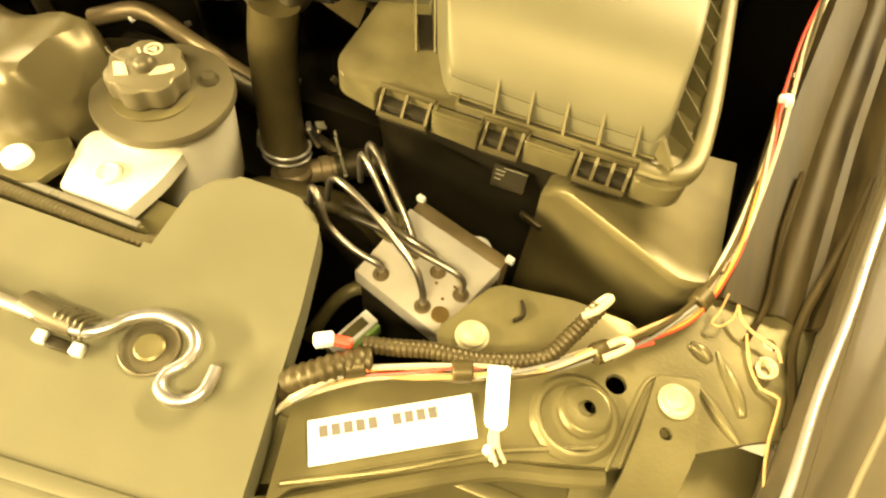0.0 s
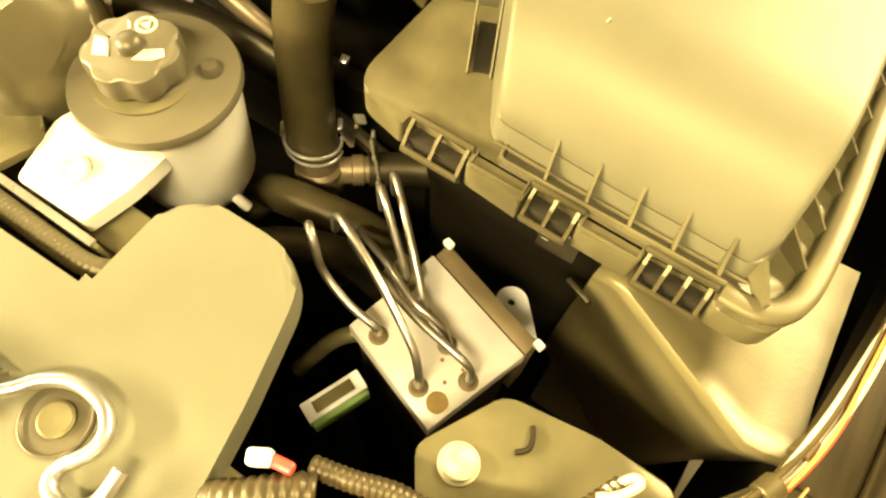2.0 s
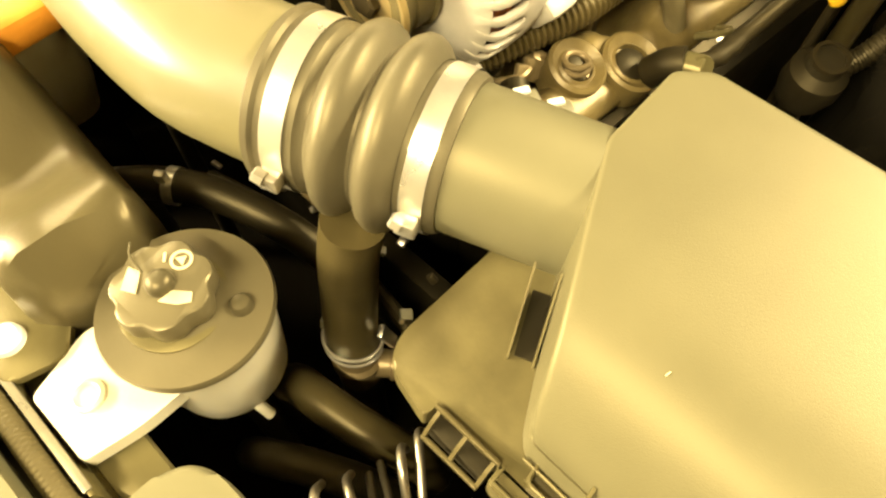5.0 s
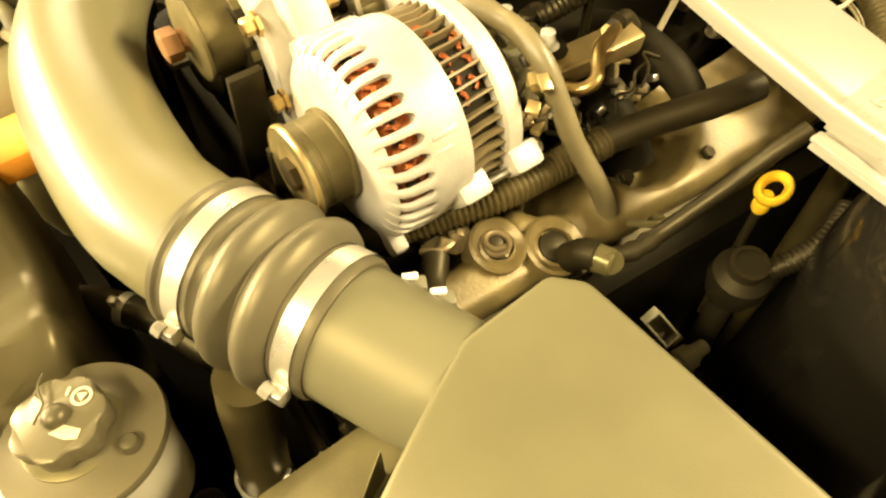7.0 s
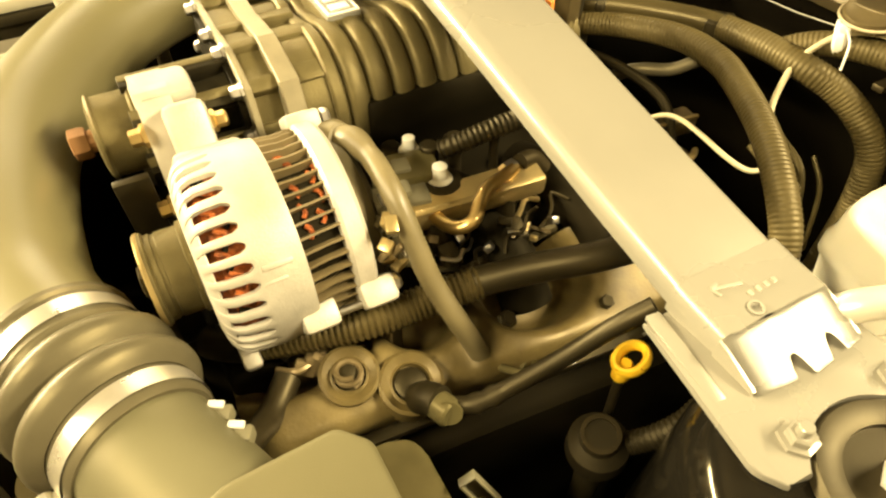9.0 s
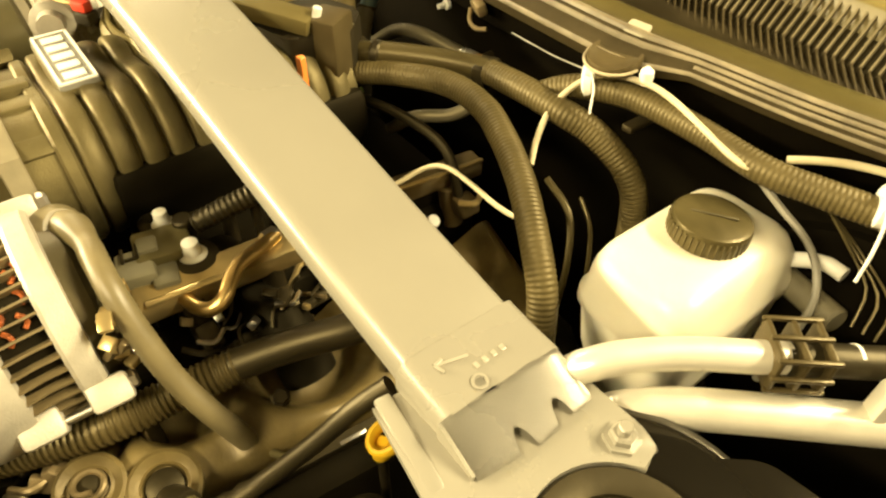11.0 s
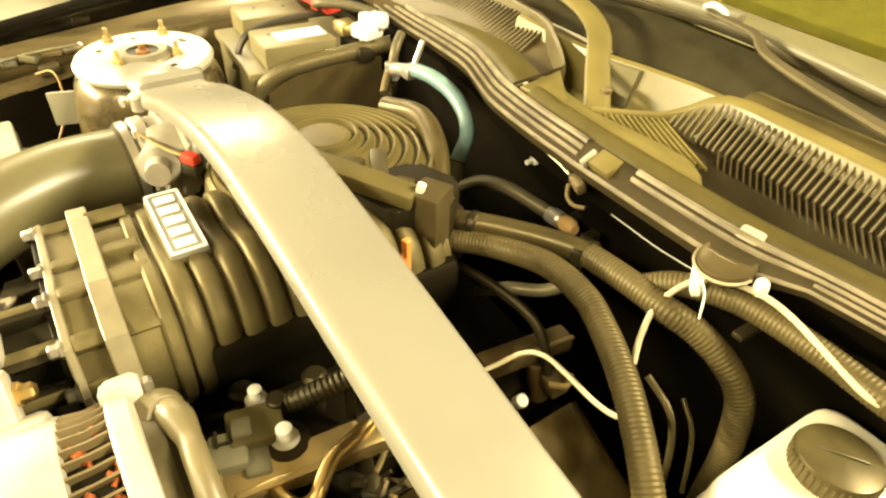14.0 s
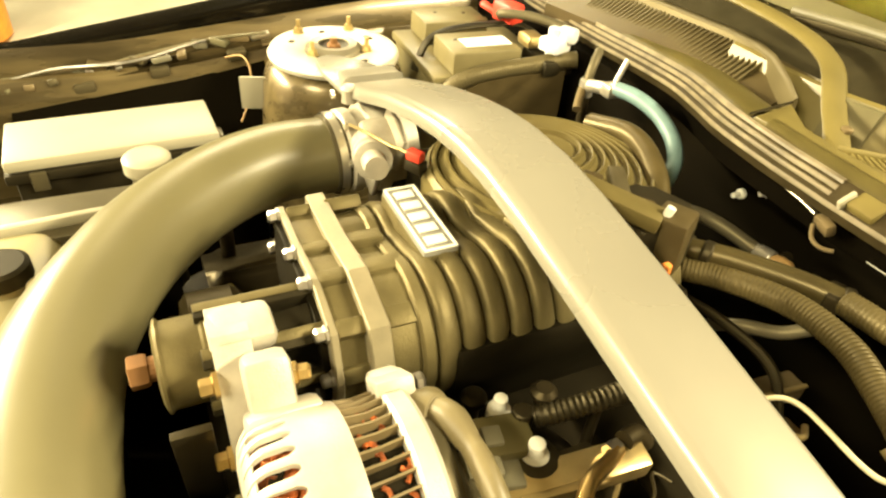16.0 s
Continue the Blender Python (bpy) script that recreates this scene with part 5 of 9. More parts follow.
for x, y in ((-0.242, 0.683), (-0.222, 0.765)):
    hexbolt(vc, tilt @ Vector((x + 0.20, y - 0.66, 0.012)), 0.006, 0.009, IRON, up=(0.4, 0, 0.91))
part("far_cover", prism(rounded([(-0.06, -0.22), (0.06, -0.22), (0.06, 0.24), (-0.06, 0.24)], 0.02), -0.07, 0.018, 0.012, 3, Matrix.Translation((-0.72, 0.72, 0.74)) @ pose(0, 0, 0, 0, -24, 0)), IRON, engine)
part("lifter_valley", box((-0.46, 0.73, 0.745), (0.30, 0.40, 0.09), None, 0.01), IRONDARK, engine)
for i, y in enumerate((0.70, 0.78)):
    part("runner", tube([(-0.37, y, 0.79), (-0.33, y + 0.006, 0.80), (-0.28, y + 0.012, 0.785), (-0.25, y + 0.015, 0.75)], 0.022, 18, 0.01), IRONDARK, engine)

# ignition lead and boots
lead = thing("ignition_lead", (-0.18, 0.62, 0.74), "thick black ignition lead with a bent rubber boot", "ignition lead")
part("boot", tube([(-0.203, 0.592, 0.770), (-0.194, 0.594, 0.782), (-0.184, 0.598, 0.787)], 0.0115, 18, 0.004), RUBBER, lead)
part("elbow", join(rod((-0.186, 0.596, 0.785), (-0.173, 0.601, 0.786), 0.0105), lathe([(0, 0.0095), (0.002, 0.0092)], (-0.1745, 0.5995, 0.788), (-0.15, 0.585, 0.80), 20)), OLIVE, lead, "dull tan end cap")
part("lead", tube([(-0.180, 0.603, 0.786), (-0.172, 0.618, 0.788), (-0.167, 0.64, 0.797), (-0.155, 0.675, 0.826), (-0.145, 0.70, 0.853), (-0.138, 0.72, 0.868)], 0.0062, 14, 0.006, lambda i, n, s: 1.25 if (0.015 < s < 0.04 and i % 2) else 1.0), RUBBER, lead)
part("spring", tube([(-0.240 + 0.009 * math.cos(a * 0.9), 0.554 + 0.009 * math.sin(a * 0.9), 0.772 + 0.0009 * a) for a in range(15)], 0.0022, 8, 0.003), BRASSDARK, lead, "rusty coil spring in the plug well")

# cables around the alternator
cable = thing("alternator_cable", (-0.28, 0.62, 0.75), "grey-brown sleeved alternator cable with moulded boot", "cable")
part("sleeve", tube([(-0.360, 0.6065, 0.886), (-0.343, 0.613, 0.8930), (-0.3215, 0.616, 0.8955), (-0.3000, 0.616, 0.8955), (-0.2775, 0.6165, 0.886), (-0.2600, 0.6195, 0.862), (-0.2450, 0.6250, 0.833), (-0.2290, 0.6350, 0.805), (-0.2210, 0.6450, 0.779), (-0.217, 0.652, 0.758)], 0.0078, 16, 0.0022, lambda i, n, s: (1.45 - 0.45 * min(1.0, max(0.0, (s - 0.022) / 0.02))) * (1.0 + (0.05 * (i % 2) if s > 0.05 else 0.0))), CABLE, cable)
part("boot", lathe([(0, 0.013), (0.004, 0.018), (0.014, 0.018), (0.022, 0.013)], (-0.366, 0.600, 0.878), (-0.352, 0.608, 0.889), 24), CABLE, cable)
part("bracket", join(box((-0.222, 0.668, 0.752), (0.05, 0.016, 0.004), pose(0, 0, 0, 20, 0, 30)), tube([(-0.205, 0.66, 0.757), (-0.19, 0.668, 0.764), (-0.188, 0.682, 0.76), (-0.2, 0.688, 0.75)], 0.003, 8, 0.004)), OLIVE, cable)
loomt = thing("engine_loom", (-0.25, 0.62, 0.76), "fat black split loom lying along the engine", "wiring loom")
part("loom", corrugated([(-0.30, 0.50, 0.775), (-0.283, 0.53, 0.786), (-0.263, 0.575, 0.797), (-0.256, 0.62, 0.802), (-0.247, 0.665, 0.810)], 0.013, 16, 0.0055), LOOMTAN, loomt)
part("sleeve", tube([(-0.248, 0.662, 0.810), (-0.23, 0.70, 0.823), (-0.21, 0.735, 0.835), (-0.20, 0.77, 0.84)], 0.0115, 16), RUBBER, loomt)
part("tape", tube([(-0.33, 0.475, 0.76), (-0.315, 0.485, 0.768), (-0.298, 0.503, 0.776)], 0.014, 14), RUBBER, loomt)
part("tail", tube([(-0.262, 0.515, 0.772), (-0.24, 0.495, 0.77), (-0.215, 0.475, 0.79), (-0.205, 0.465, 0.80)], 0.010, 14), RUBBER, loomt)
part("support", box((-0.262, 0.60, 0.77), (0.01, 0.01, 0.05)), IRON, loomt)
rnd = random.Random(23)
part("clip_wire", tube([(-0.30, 0.53, 0.77), (-0.285, 0.545, 0.765), (-0.268, 0.54, 0.772), (-0.262, 0.522, 0.775), (-0.275, 0.51, 0.768)], 0.003, 8, 0.004), BRASSDARK, loomt)
for k in range(8):
    q = Vector((rnd.uniform(-0.30, -0.262), rnd.uniform(0.515, 0.60), 0.772))
    part("loom_clip", box(q, (rnd.uniform(0.006, 0.016), rnd.uniform(0.006, 0.012), rnd.uniform(0.006, 0.02)), pose(0, 0, 0, rnd.uniform(-30, 30), rnd.uniform(-30, 30), rnd.uniform(0, 90)), 0.0015), rnd.choice((IRON, BRASSDARK, RUBBER, RUBBER)), loomt)
plug = thing("coil_connector", (-0.21, 0.465, 0.80), "pale grey plastic coil connectors with clips", "connector")
for i, (x, y, z) in enumerate(((-0.222, 0.466, 0.822), (-0.203, 0.473, 0.822))):
    part("shell", box((x, y, z), (0.020, 0.011, 0.012), pose(0, 0, 0, 0, 0, 60), 0.002), GREYPLUG, plug)
    part("clip", box((x - 0.003, y + 0.002, z + 0.007), (0.010, 0.005, 0.003), pose(0, 0, 0, 0, 0, 60), 0.001), PALE, plug)
part("bracket", box((-0.212, 0.468, 0.81), (0.04, 0.012, 0.008), pose(0, 0, 0, 0, 0, 20)), RUBBER, plug)

# fuel rail with regulator pipe
rail = thing("fuel_rail", (-0.31, 0.69, 0.80), "yellow zinc-plated fuel rail with bolted sensor block", "fuel rail")
part("rail_bar", box((-0.311, 0.690, 0.833), (0.026, 0.13, 0.020), pose(0, 0, 0, 0, 8, -4), 0.004), BRASSDULL, rail)
part("rail_lip", box((-0.300, 0.668, 0.842), (0.006, 0.075, 0.003), pose(0, 0, 0, 0, 0, -6), 0.001), BRASSDULL, rail)
part("regulator_pipe", tube([(-0.309, 0.655, 0.836), (-0.300, 0.656, 0.836), (-0.287, 0.659, 0.837), (-0.277, 0.665, 0.840), (-0.275, 0.675, 0.845), (-0.285, 0.686, 0.850), (-0.294, 0.698, 0.852), (-0.302, 0.718, 0.850), (-0.309, 0.731, 0.848)], 0.0055, 14, 0.004), BRASS, rail, "bent yellow pipe")
part("pipe_nut", lathe([(0, 0.007), (0.010, 0.007), (0.012, 0.0055)], (-0.308, 0.722, 0.848), (-0.314, 0.742, 0.847), 6), STEEL, rail, smooth=0)
part("quick_joint", tube([(-0.314, 0.74, 0.846), (-0.318, 0.755, 0.842), (-0.316, 0.765, 0.83)], 0.0075, 14, 0.004), IRON, rail)
for y in (0.66, 0.72):
    part("injector", join(rod((-0.297, y, 0.79), (-0.306, y, 0.828), 0.009), box((-0.285, y, 0.805), (0.02, 0.016, 0.012), pose(0, 0, 0, 0, 25, 0), 0.003)), IRON, rail)
    part("injector_clip", tube([(-0.280, y - 0.01, 0.812), (-0.272, y, 0.813), (-0.280, y + 0.01, 0.812)], 0.0018, 6, 0.003), STEEL, rail)
part("stay", box((-0.33, 0.69, 0.80), (0.012, 0.08, 0.05)), IRON, rail)
for x, y, z, rr in ((-0.370, 0.669, 0.850, 0.0052), (-0.328, 0.675, 0.848, 0.0060)):
    part("bolt", lathe([(-0.02, rr * 1.7), (-0.002, rr * 1.7), (0, rr * 1.15), (0.004, rr * 1.1), (0.005, rr), (0.0095, rr), (0.0105, rr * 0.7)], (x, y, z), (x, y, 1), 20), PALE, rail, "bright domed bolt")
part("sensor_block", box((-0.346, 0.660, 0.843), (0.034, 0.04, 0.022), pose(0, 0, 0, 0, 0, -10), 0.003), OLIVE, rail)
part("black_cap", rod((-0.356, 0.680, 0.84), (-0.356, 0.680, 0.858), 0.0078), RUBBER, rail)
part("grommet", lathe([(0, 0.0175), (0.003, 0.0175), (0.005, 0.013)], (-0.328, 0.675, 0.8405), (-0.328, 0.675, 1), 28), RUBBER, rail)
sens = thing("sensor_connector", (-0.335, 0.635, 0.80), "grey plastic sensor connector with a square latch", "connector")
ms = pose(0, 0, 0, 0, 0, -12)
part("shell", box((-0.335, 0.637, 0.843), (0.030, 0.026, 0.020), ms, 0.003), GREYPLUG, sens)
part("neck", box((-0.322, 0.652, 0.840), (0.024, 0.018, 0.014), ms, 0.002), GREYPLUG, sens)
part("latch", join(box((-0.345, 0.632, 0.854), (0.014, 0.002, 0.002), ms, 0), box((-0.345, 0.642, 0.854), (0.014, 0.002, 0.002), ms, 0), box((-0.339, 0.637, 0.854), (0.002, 0.010, 0.002), ms, 0)), RUBBER, sens)
part("tab", box((-0.346, 0.650, 0.853), (0.016, 0.014, 0.008), ms, 0.002), GREYPLUG, sens)
part("pigtail", tube([(-0.325, 0.622, 0.84), (-0.31, 0.615, 0.835), (-0.295, 0.618, 0.825)], 0.005, 10), RUBBER, sens)
part("stand", box((-0.335, 0.64, 0.805), (0.012, 0.012, 0.06)), IRON, sens)
vac = thing("breather_hose", (-0.34, 0.74, 0.80), "black corrugated breather hose running under the brace", "hose")
part("hose", corrugated([(-0.352, 0.688, 0.852), (-0.346, 0.70, 0.858), (-0.338, 0.73, 0.868), (-0.335, 0.77, 0.872), (-0.338, 0.81, 0.868)], 0.0085, 12, 0.0055), RUBBER, vac)
part("clip", rod((-0.338, 0.73, 0.79), (-0.338, 0.73, 0.865), 0.004), IRON, vac)
rnd = random.Random(11)
wires = thing("injector_wires", (-0.29, 0.68, 0.76), "tangle of thin injector wires and pale crimp clips", "wiring")
for k in range(9):
    x, y, z = -0.262 - 0.05 * rnd.random(), 0.64 + 0.012 * k, 0.795 + 0.02 * rnd.random()
    q = Vector((x, y, z))
    path = [q]
    for j in range(4):
        q = q + Vector((rnd.uniform(-0.014, 0.014), rnd.uniform(0.004, 0.016), rnd.uniform(-0.010, 0.010)))
        path.append(q)
    part("wire", tube(path, rnd.choice((0.0014, 0.0018, 0.0024)), 6, 0.004), rnd.choice((RUBBER, BRASSDARK, BRASSDULL, IRON, STEEL)), wires)
for k in range(7):
    q = Vector((-0.255 - 0.045 * rnd.random(), 0.63 + 0.02 * k, 0.802 + 0.018 * rnd.random()))
    part("crimp_clip", box(q, (rnd.uniform(0.006, 0.012), rnd.uniform(0.004, 0.010), rnd.uniform(0.004, 0.008)), pose(0, 0, 0, rnd.uniform(-40, 40), rnd.uniform(-40, 40), rnd.uniform(0, 90)), 0.001), rnd.choice((STEEL, GREYPLUG, BRASSDARK, IRON, BRASSDULL)), wires)
part("trunk", tube([(-0.275, 0.62, 0.785), (-0.28, 0.68, 0.79), (-0.285, 0.76, 0.79)], 0.005, 8), RUBBER, wires)
part("trunk_clip", box((-0.28, 0.68, 0.77), (0.006, 0.006, 0.04)), IRON, wires)
small = thing("engine_bolts", (-0.40, 0.68, 0.78), "dull round bolts standing in the valley", "bolt")
for x, y in ((-0.40, 0.665), (-0.385, 0.72)):
    part("head", lathe([(0, 0.006), (0.04, 0.006), (0.041, 0.011), (0.045, 0.011), (0.049, 0.007)], (x, y, 0.785), (x, y, 1), 18), IRON, small)
dip = thing("dipstick", (-0.135, 0.71, 0.70), "bright yellow plastic oil dipstick ring handle", "dipstick")
rg = [(-0.1375 + 0.0088 * math.cos(a * math.pi / 10), 0.7150 + 0.0105 * math.sin(a * math.pi / 10), 0.8165 + 0.0040 * math.sin(a * math.pi / 10)) for a in range(21)]
part("ring", tube(rg, 0.0032, 10, 0.003, flat=1.7), YELLOW, dip)
part("stem", loft([[(-0.1385 + r * 0.9 * math.cos(a * math.pi / 6), 0.7110 + r * math.sin(a * math.pi / 6), z) for a in range(12)] for z, r in ((0.796, 0.005), (0.799, 0.0068), (0.805, 0.0072), (0.811, 0.0066), (0.813, 0.005))]), YELLOW, dip)
part("tube", rod((-0.139, 0.7125, 0.66), (-0.1385, 0.7110, 0.798), 0.0035), IRON, dip)

# dark corner in front of the strut tower
can = thing("purge_valve", (-0.12, 0.69, 0.42), "dark grimy purge valve with a hose stub", "valve")
part("body", lathe([(0, 0.018), (0.015, 0.022), (0.03, 0.021), (0.036, 0.014), (0.045, 0.013)], (-0.121, 0.688, 0.735), (-0.115, 0.68, 0.80), 28), BLACKDEEP, can)
part("rim", lathe([(0, 0.0135), (0.003, 0.0135), (0.003, 0.0105), (0, 0.0105)], (-0.117, 0.682, 0.778), (-0.114, 0.678, 0.80), 24, cap=False), IRON, can)
part("spout", corrugated([(-0.11, 0.70, 0.76), (-0.10, 0.715, 0.775), (-0.095, 0.735, 0.79), (-0.10, 0.76, 0.80)], 0.0085, 12, 0.005), RUBBER, can)
part("stand", rod((-0.121, 0.688, 0.42), (-0.121, 0.688, 0.74), 0.01), RUBBER, can)
wp = thing("loose_connector", (-0.12, 0.60, 0.42), "dull grey open-ended rectangular connector", "connector")
cw = Vector((-0.1213, 0.5928, 0.7785))
mw = frame_of((-0.1306, 0.5848, 0.7935), (-0.112, 0.6008, 0.7633), (0.1, -0.6, 1)).to_3x3().to_4x4()
for dx, dz, sx, sz in ((-0.0055, 0, 0.0014, 0.030), (0.0055, 0, 0.0014, 0.030), (0, 0.0148, 0.0124, 0.0014), (0, -0.0148, 0.0124, 0.0014)):
    part("frame", box(cw + mw @ Vector((dx, 0, dz)), (sx, 0.007, sz), mw, 0.0003), GREYPLUG, wp)
part("core", box(cw + mw @ Vector((0, -0.003, 0)), (0.009, 0.004, 0.026), mw, 0.001), RUBBER, wp)
part("tab", box(cw + mw @ Vector((0.002, 0.0, 0.0205)), (0.010, 0.003, 0.005), mw, 0.001), RUBBER, wp)
part("lead", tube([cw + Vector((0, 0, -0.005)), (-0.125, 0.60, 0.72), (-0.12, 0.60, 0.6), (-0.12, 0.6, 0.42)], 0.004, 8, 0.01), RUBBER, wp)
sol = thing("threaded_sensor", (-0.105, 0.64, 0.42), "pale stepped metal sensor body", "sensor")
part("body", lathe([(0, 0.010), (0.006, 0.011), (0.008, 0.008), (0.016, 0.008), (0.018, 0.011), (0.03, 0.010), (0.032, 0.007), (0.045, 0.006)], (-0.112, 0.613, 0.700), (-0.1075, 0.660, 0.702), 20), GREYPLUG, sol)
part("stand", rod((-0.1095, 0.636, 0.42), (-0.1095, 0.636, 0.70), 0.008), RUBBER, sol)

# ---- alternator ----
alt = thing("alternator", (-0.335, 0.54, 0.72), "cast aluminium alternator with vent slots and copper windings", "alternator")
AC, RR = Vector((-0.335, 0, 0.838)), 0.073


def ax_y(prof, seg=48, c=AC):
    return lathe([(h - 0.40, r) for h, r in prof], (c.x, 0.40, c.z), (c.x, 1.4, c.z), seg)


part("front_shell", ax_y([(0.486, 0.034), (0.4858, 0.050), (0.4872, 0.057), (0.4905, 0.0635), (0.4925, 0.0660), (0.4935, 0.0655), (0.4928, 0.060), (0.490, 0.034)]), ALU, alt)
part("winding_ring", ax_y([(0.488, 0.045), (0.492, 0.053), (0.499, 0.0615), (0.516, 0.0640), (0.545, 0.0640), (0.578, 0.062), (0.585, 0.05)]), COPPER, alt, "copper winding")
for k in range(34):
    a = 2 * math.pi * (k + 0.3) / 34
    m = Matrix.Translation((AC.x, 0, AC.z)) @ Matrix.Rotation(a, 4, "Y")
    secs = []
    for y, r0, r1, w in ((0.4868, 0.050, 0.056, 0.0046), (0.4880, 0.056, 0.0605, 0.0030), (0.4905, 0.0605, 0.0650, 0.0026), (0.4945, 0.0652, 0.0698, 0.0026), (0.500, 0.068, 0.0722, 0.0027), (0.5125, 0.0690, 0.0735, 0.0030), (0.5160, 0.0690, 0.0737, 0.0046), (0.5185, 0.069, 0.0738, 0.0072)):
        secs.append([m @ Vector((r0, y, -w)), m @ Vector((r1 - 0.0006, y, -w)), m @ Vector((r1, y, -w * 0.5)), m @ Vector((r1, y, w * 0.5)), m @ Vector((r1 - 0.0006, y, w)), m @ Vector((r0, y, w))])
    part("front_rib", loft(secs), ALU, alt)
part("body_band", ax_y([(0.517, 0.067), (0.5172, 0.0735), (0.520, 0.074), (0.545, 0.0735), (0.549, 0.0725), (0.550, 0.066)]), ALU, alt)
part("cast_seam", join(box((-0.272, 0.531, 0.8755), (0.004, 0.020, 0.003), pose(0, 0, 0, 0, 58, 0), 0.0008), box((-0.268, 0.527, 0.866), (0.003, 0.016, 0.003), pose(0, 0, 0, 0, 62, 0), 0.0008)), ALU, alt)
part("stator", ax_y([(0.548, 0.060), (0.5485, 0.0645), (0.578, 0.0645), (0.58, 0.060)]), IRONDARK, alt, "dark laminated stator")
for k in range(46):
    a = 2 * math.pi * (k + 0.1) / 46
    m = Matrix.Translation((AC.x, 0, AC.z)) @ Matrix.Rotation(a, 4, "Y")
    part("rear_fin", loft([[m @ Vector((0.064, y, -0.0010 + lean)), m @ Vector((r1, y, -0.0008 + lean)), m @ Vector((r1, y, 0.0008 + lean)), m @ Vector((0.064, y, 0.0010 + lean))] for y, r1, lean in ((0.5485, 0.0722, -0.001), (0.563, 0.0705, 0.0), (0.578, 0.0718, 0.001))]), FINALU, alt)
rnd = random.Random(5)
for k in range(26):
    a = math.radians(-100 + 150 * k / 25)
    yy = 0.553 + 0.022 * rnd.random()
    part("winding_turn", tube([(AC.x + 0.0655 * math.sin(a + d), yy + e, AC.z + 0.0655 * math.cos(a + d)) for d, e in ((-0.07, 0), (0, 0.004), (0.07, 0.001))], 0.0018, 6, 0.004), COPPER, alt)
for k in range(34):
    a = math.radians(-110 + 200 * k / 33)
    yy, rad = 0.500 + 0.010 * rnd.random(), 0.0645 + 0.001 * rnd.random()
    part("winding_turn", tube([(AC.x + rad * math.sin(a + d), yy + e, AC.z + rad * math.cos(a + d)) for d, e in ((-0.06, -0.003), (0, 0.004), (0.06, 0.001))], 0.0020, 6, 0.004), rnd.choice((COPPER, COPPER, IRONDARK)), alt)
part("rear_frame", ax_y([(0.576, 0.058), (0.5765, 0.0715), (0.579, 0.0735), (0.590, 0.0735), (0.593, 0.071), (0.594, 0.05)]), ALU, alt)
part("rear_cover", ax_y([(0.592, 0.060), (0.604, 0.058), (0.610, 0.050)]), BLACK, alt, "black rear cover")
pul = part("pulley", ax_y([(0.4545, 0.012), (0.4535, 0.025), (0.4540, 0.0315), (0.4560, 0.0335), (0.4585, 0.0335), (0.4595, 0.031), (0.4635, 0.031), (0.4640, 0.0300), (0.4665, 0.0300), (0.4670, 0.031), (0.481, 0.031), (0.482, 0.0335), (0.485, 0.0335), (0.486, 0.02)]), DARKALU, alt, "dark steel pulley")
part("pulley_rim", ax_y([(0.4538, 0.0300), (0.4530, 0.0325), (0.4545, 0.0340), (0.4565, 0.0340)]), BRASSDULL, pul)
part("pulley_nut", lathe([(0, 0.012), (0.006, 0.012), (0.007, 0.009)], (AC.x, 0.4550, AC.z), (AC.x, 0.40, AC.z), 6), IRON, pul, smooth=0)
part("top_lug", join(box((-0.405, 0.515, 0.893), (0.028, 0.030, 0.050), pose(0, 0, 0, 0, -30, 0), 0.006), box((-0.385, 0.52, 0.878), (0.03, 0.05, 0.03), pose(0, 0, 0, 0, -35, 0), 0.006)), ALU, alt)
lb = Vector((-0.409, 0.531, 0.898))
part("lug_bolt", lathe([(0, 0.0085), (0.003, 0.0085), (0.004, 0.006), (0.010, 0.006), (0.0115, 0.0045)], lb, lb + Vector((0.2, 1, 0.1)), 6), BRASS, alt, "yellow hex bolt", smooth=0)
part("rear_lug", join(box((-0.3815, 0.5880, 0.8930), (0.030, 0.026, 0.016), pose(0, 0, 0, 0, -36, 0), 0.003), box((-0.3885, 0.5880, 0.8830), (0.022, 0.022, 0.026), pose(0, 0, 0, 0, -36, 0), 0.004)), ALU, alt)
for p in ((-0.374, 0.602, 0.899), (-0.262, 0.602, 0.829)):
    part("through_bolt", lathe([(0, 0.0065), (0.004, 0.0065), (0.006, 0.005)], Vector(p), Vector(p) + Vector((0, 1, 0)), 6), STEEL, alt, smooth=0)
part("lower_lug", join(box((-0.268, 0.548, 0.817), (0.020, 0.026, 0.026), pose(0, 0, 0, 0, 40, 0), 0.004), box((-0.262, 0.590, 0.826), (0.020, 0.026, 0.022), pose(0, 0, 0, 0, 40, 0), 0.004)), ALU, alt)
part("long_bolt", rod((-0.262, 0.555, 0.820), (-0.258, 0.585, 0.824), 0.003), STEEL, alt)
part("foot_flange", box((-0.300, 0.497, 0.787), (0.05, 0.014, 0.016), pose(0, 0, 0, 0, 32, 0), 0.004), ALU, alt)
part("terminal", join(box((-0.300, 0.612, 0.860), (0.022, 0.012, 0.03), None, 0.003), box((-0.285, 0.616, 0.845), (0.014, 0.01, 0.018), None, 0.002)), BLACK, alt)
part("terminal_nut", lathe([(0, 0.006), (0.008, 0.006)], (-0.300, 0.618, 0.868), (-0.300, 0.65, 0.868), 6), BRASS, alt, smooth=0)
part("foot", box((-0.335, 0.53, 0.75), (0.05, 0.05, 0.06)), IRON, alt)

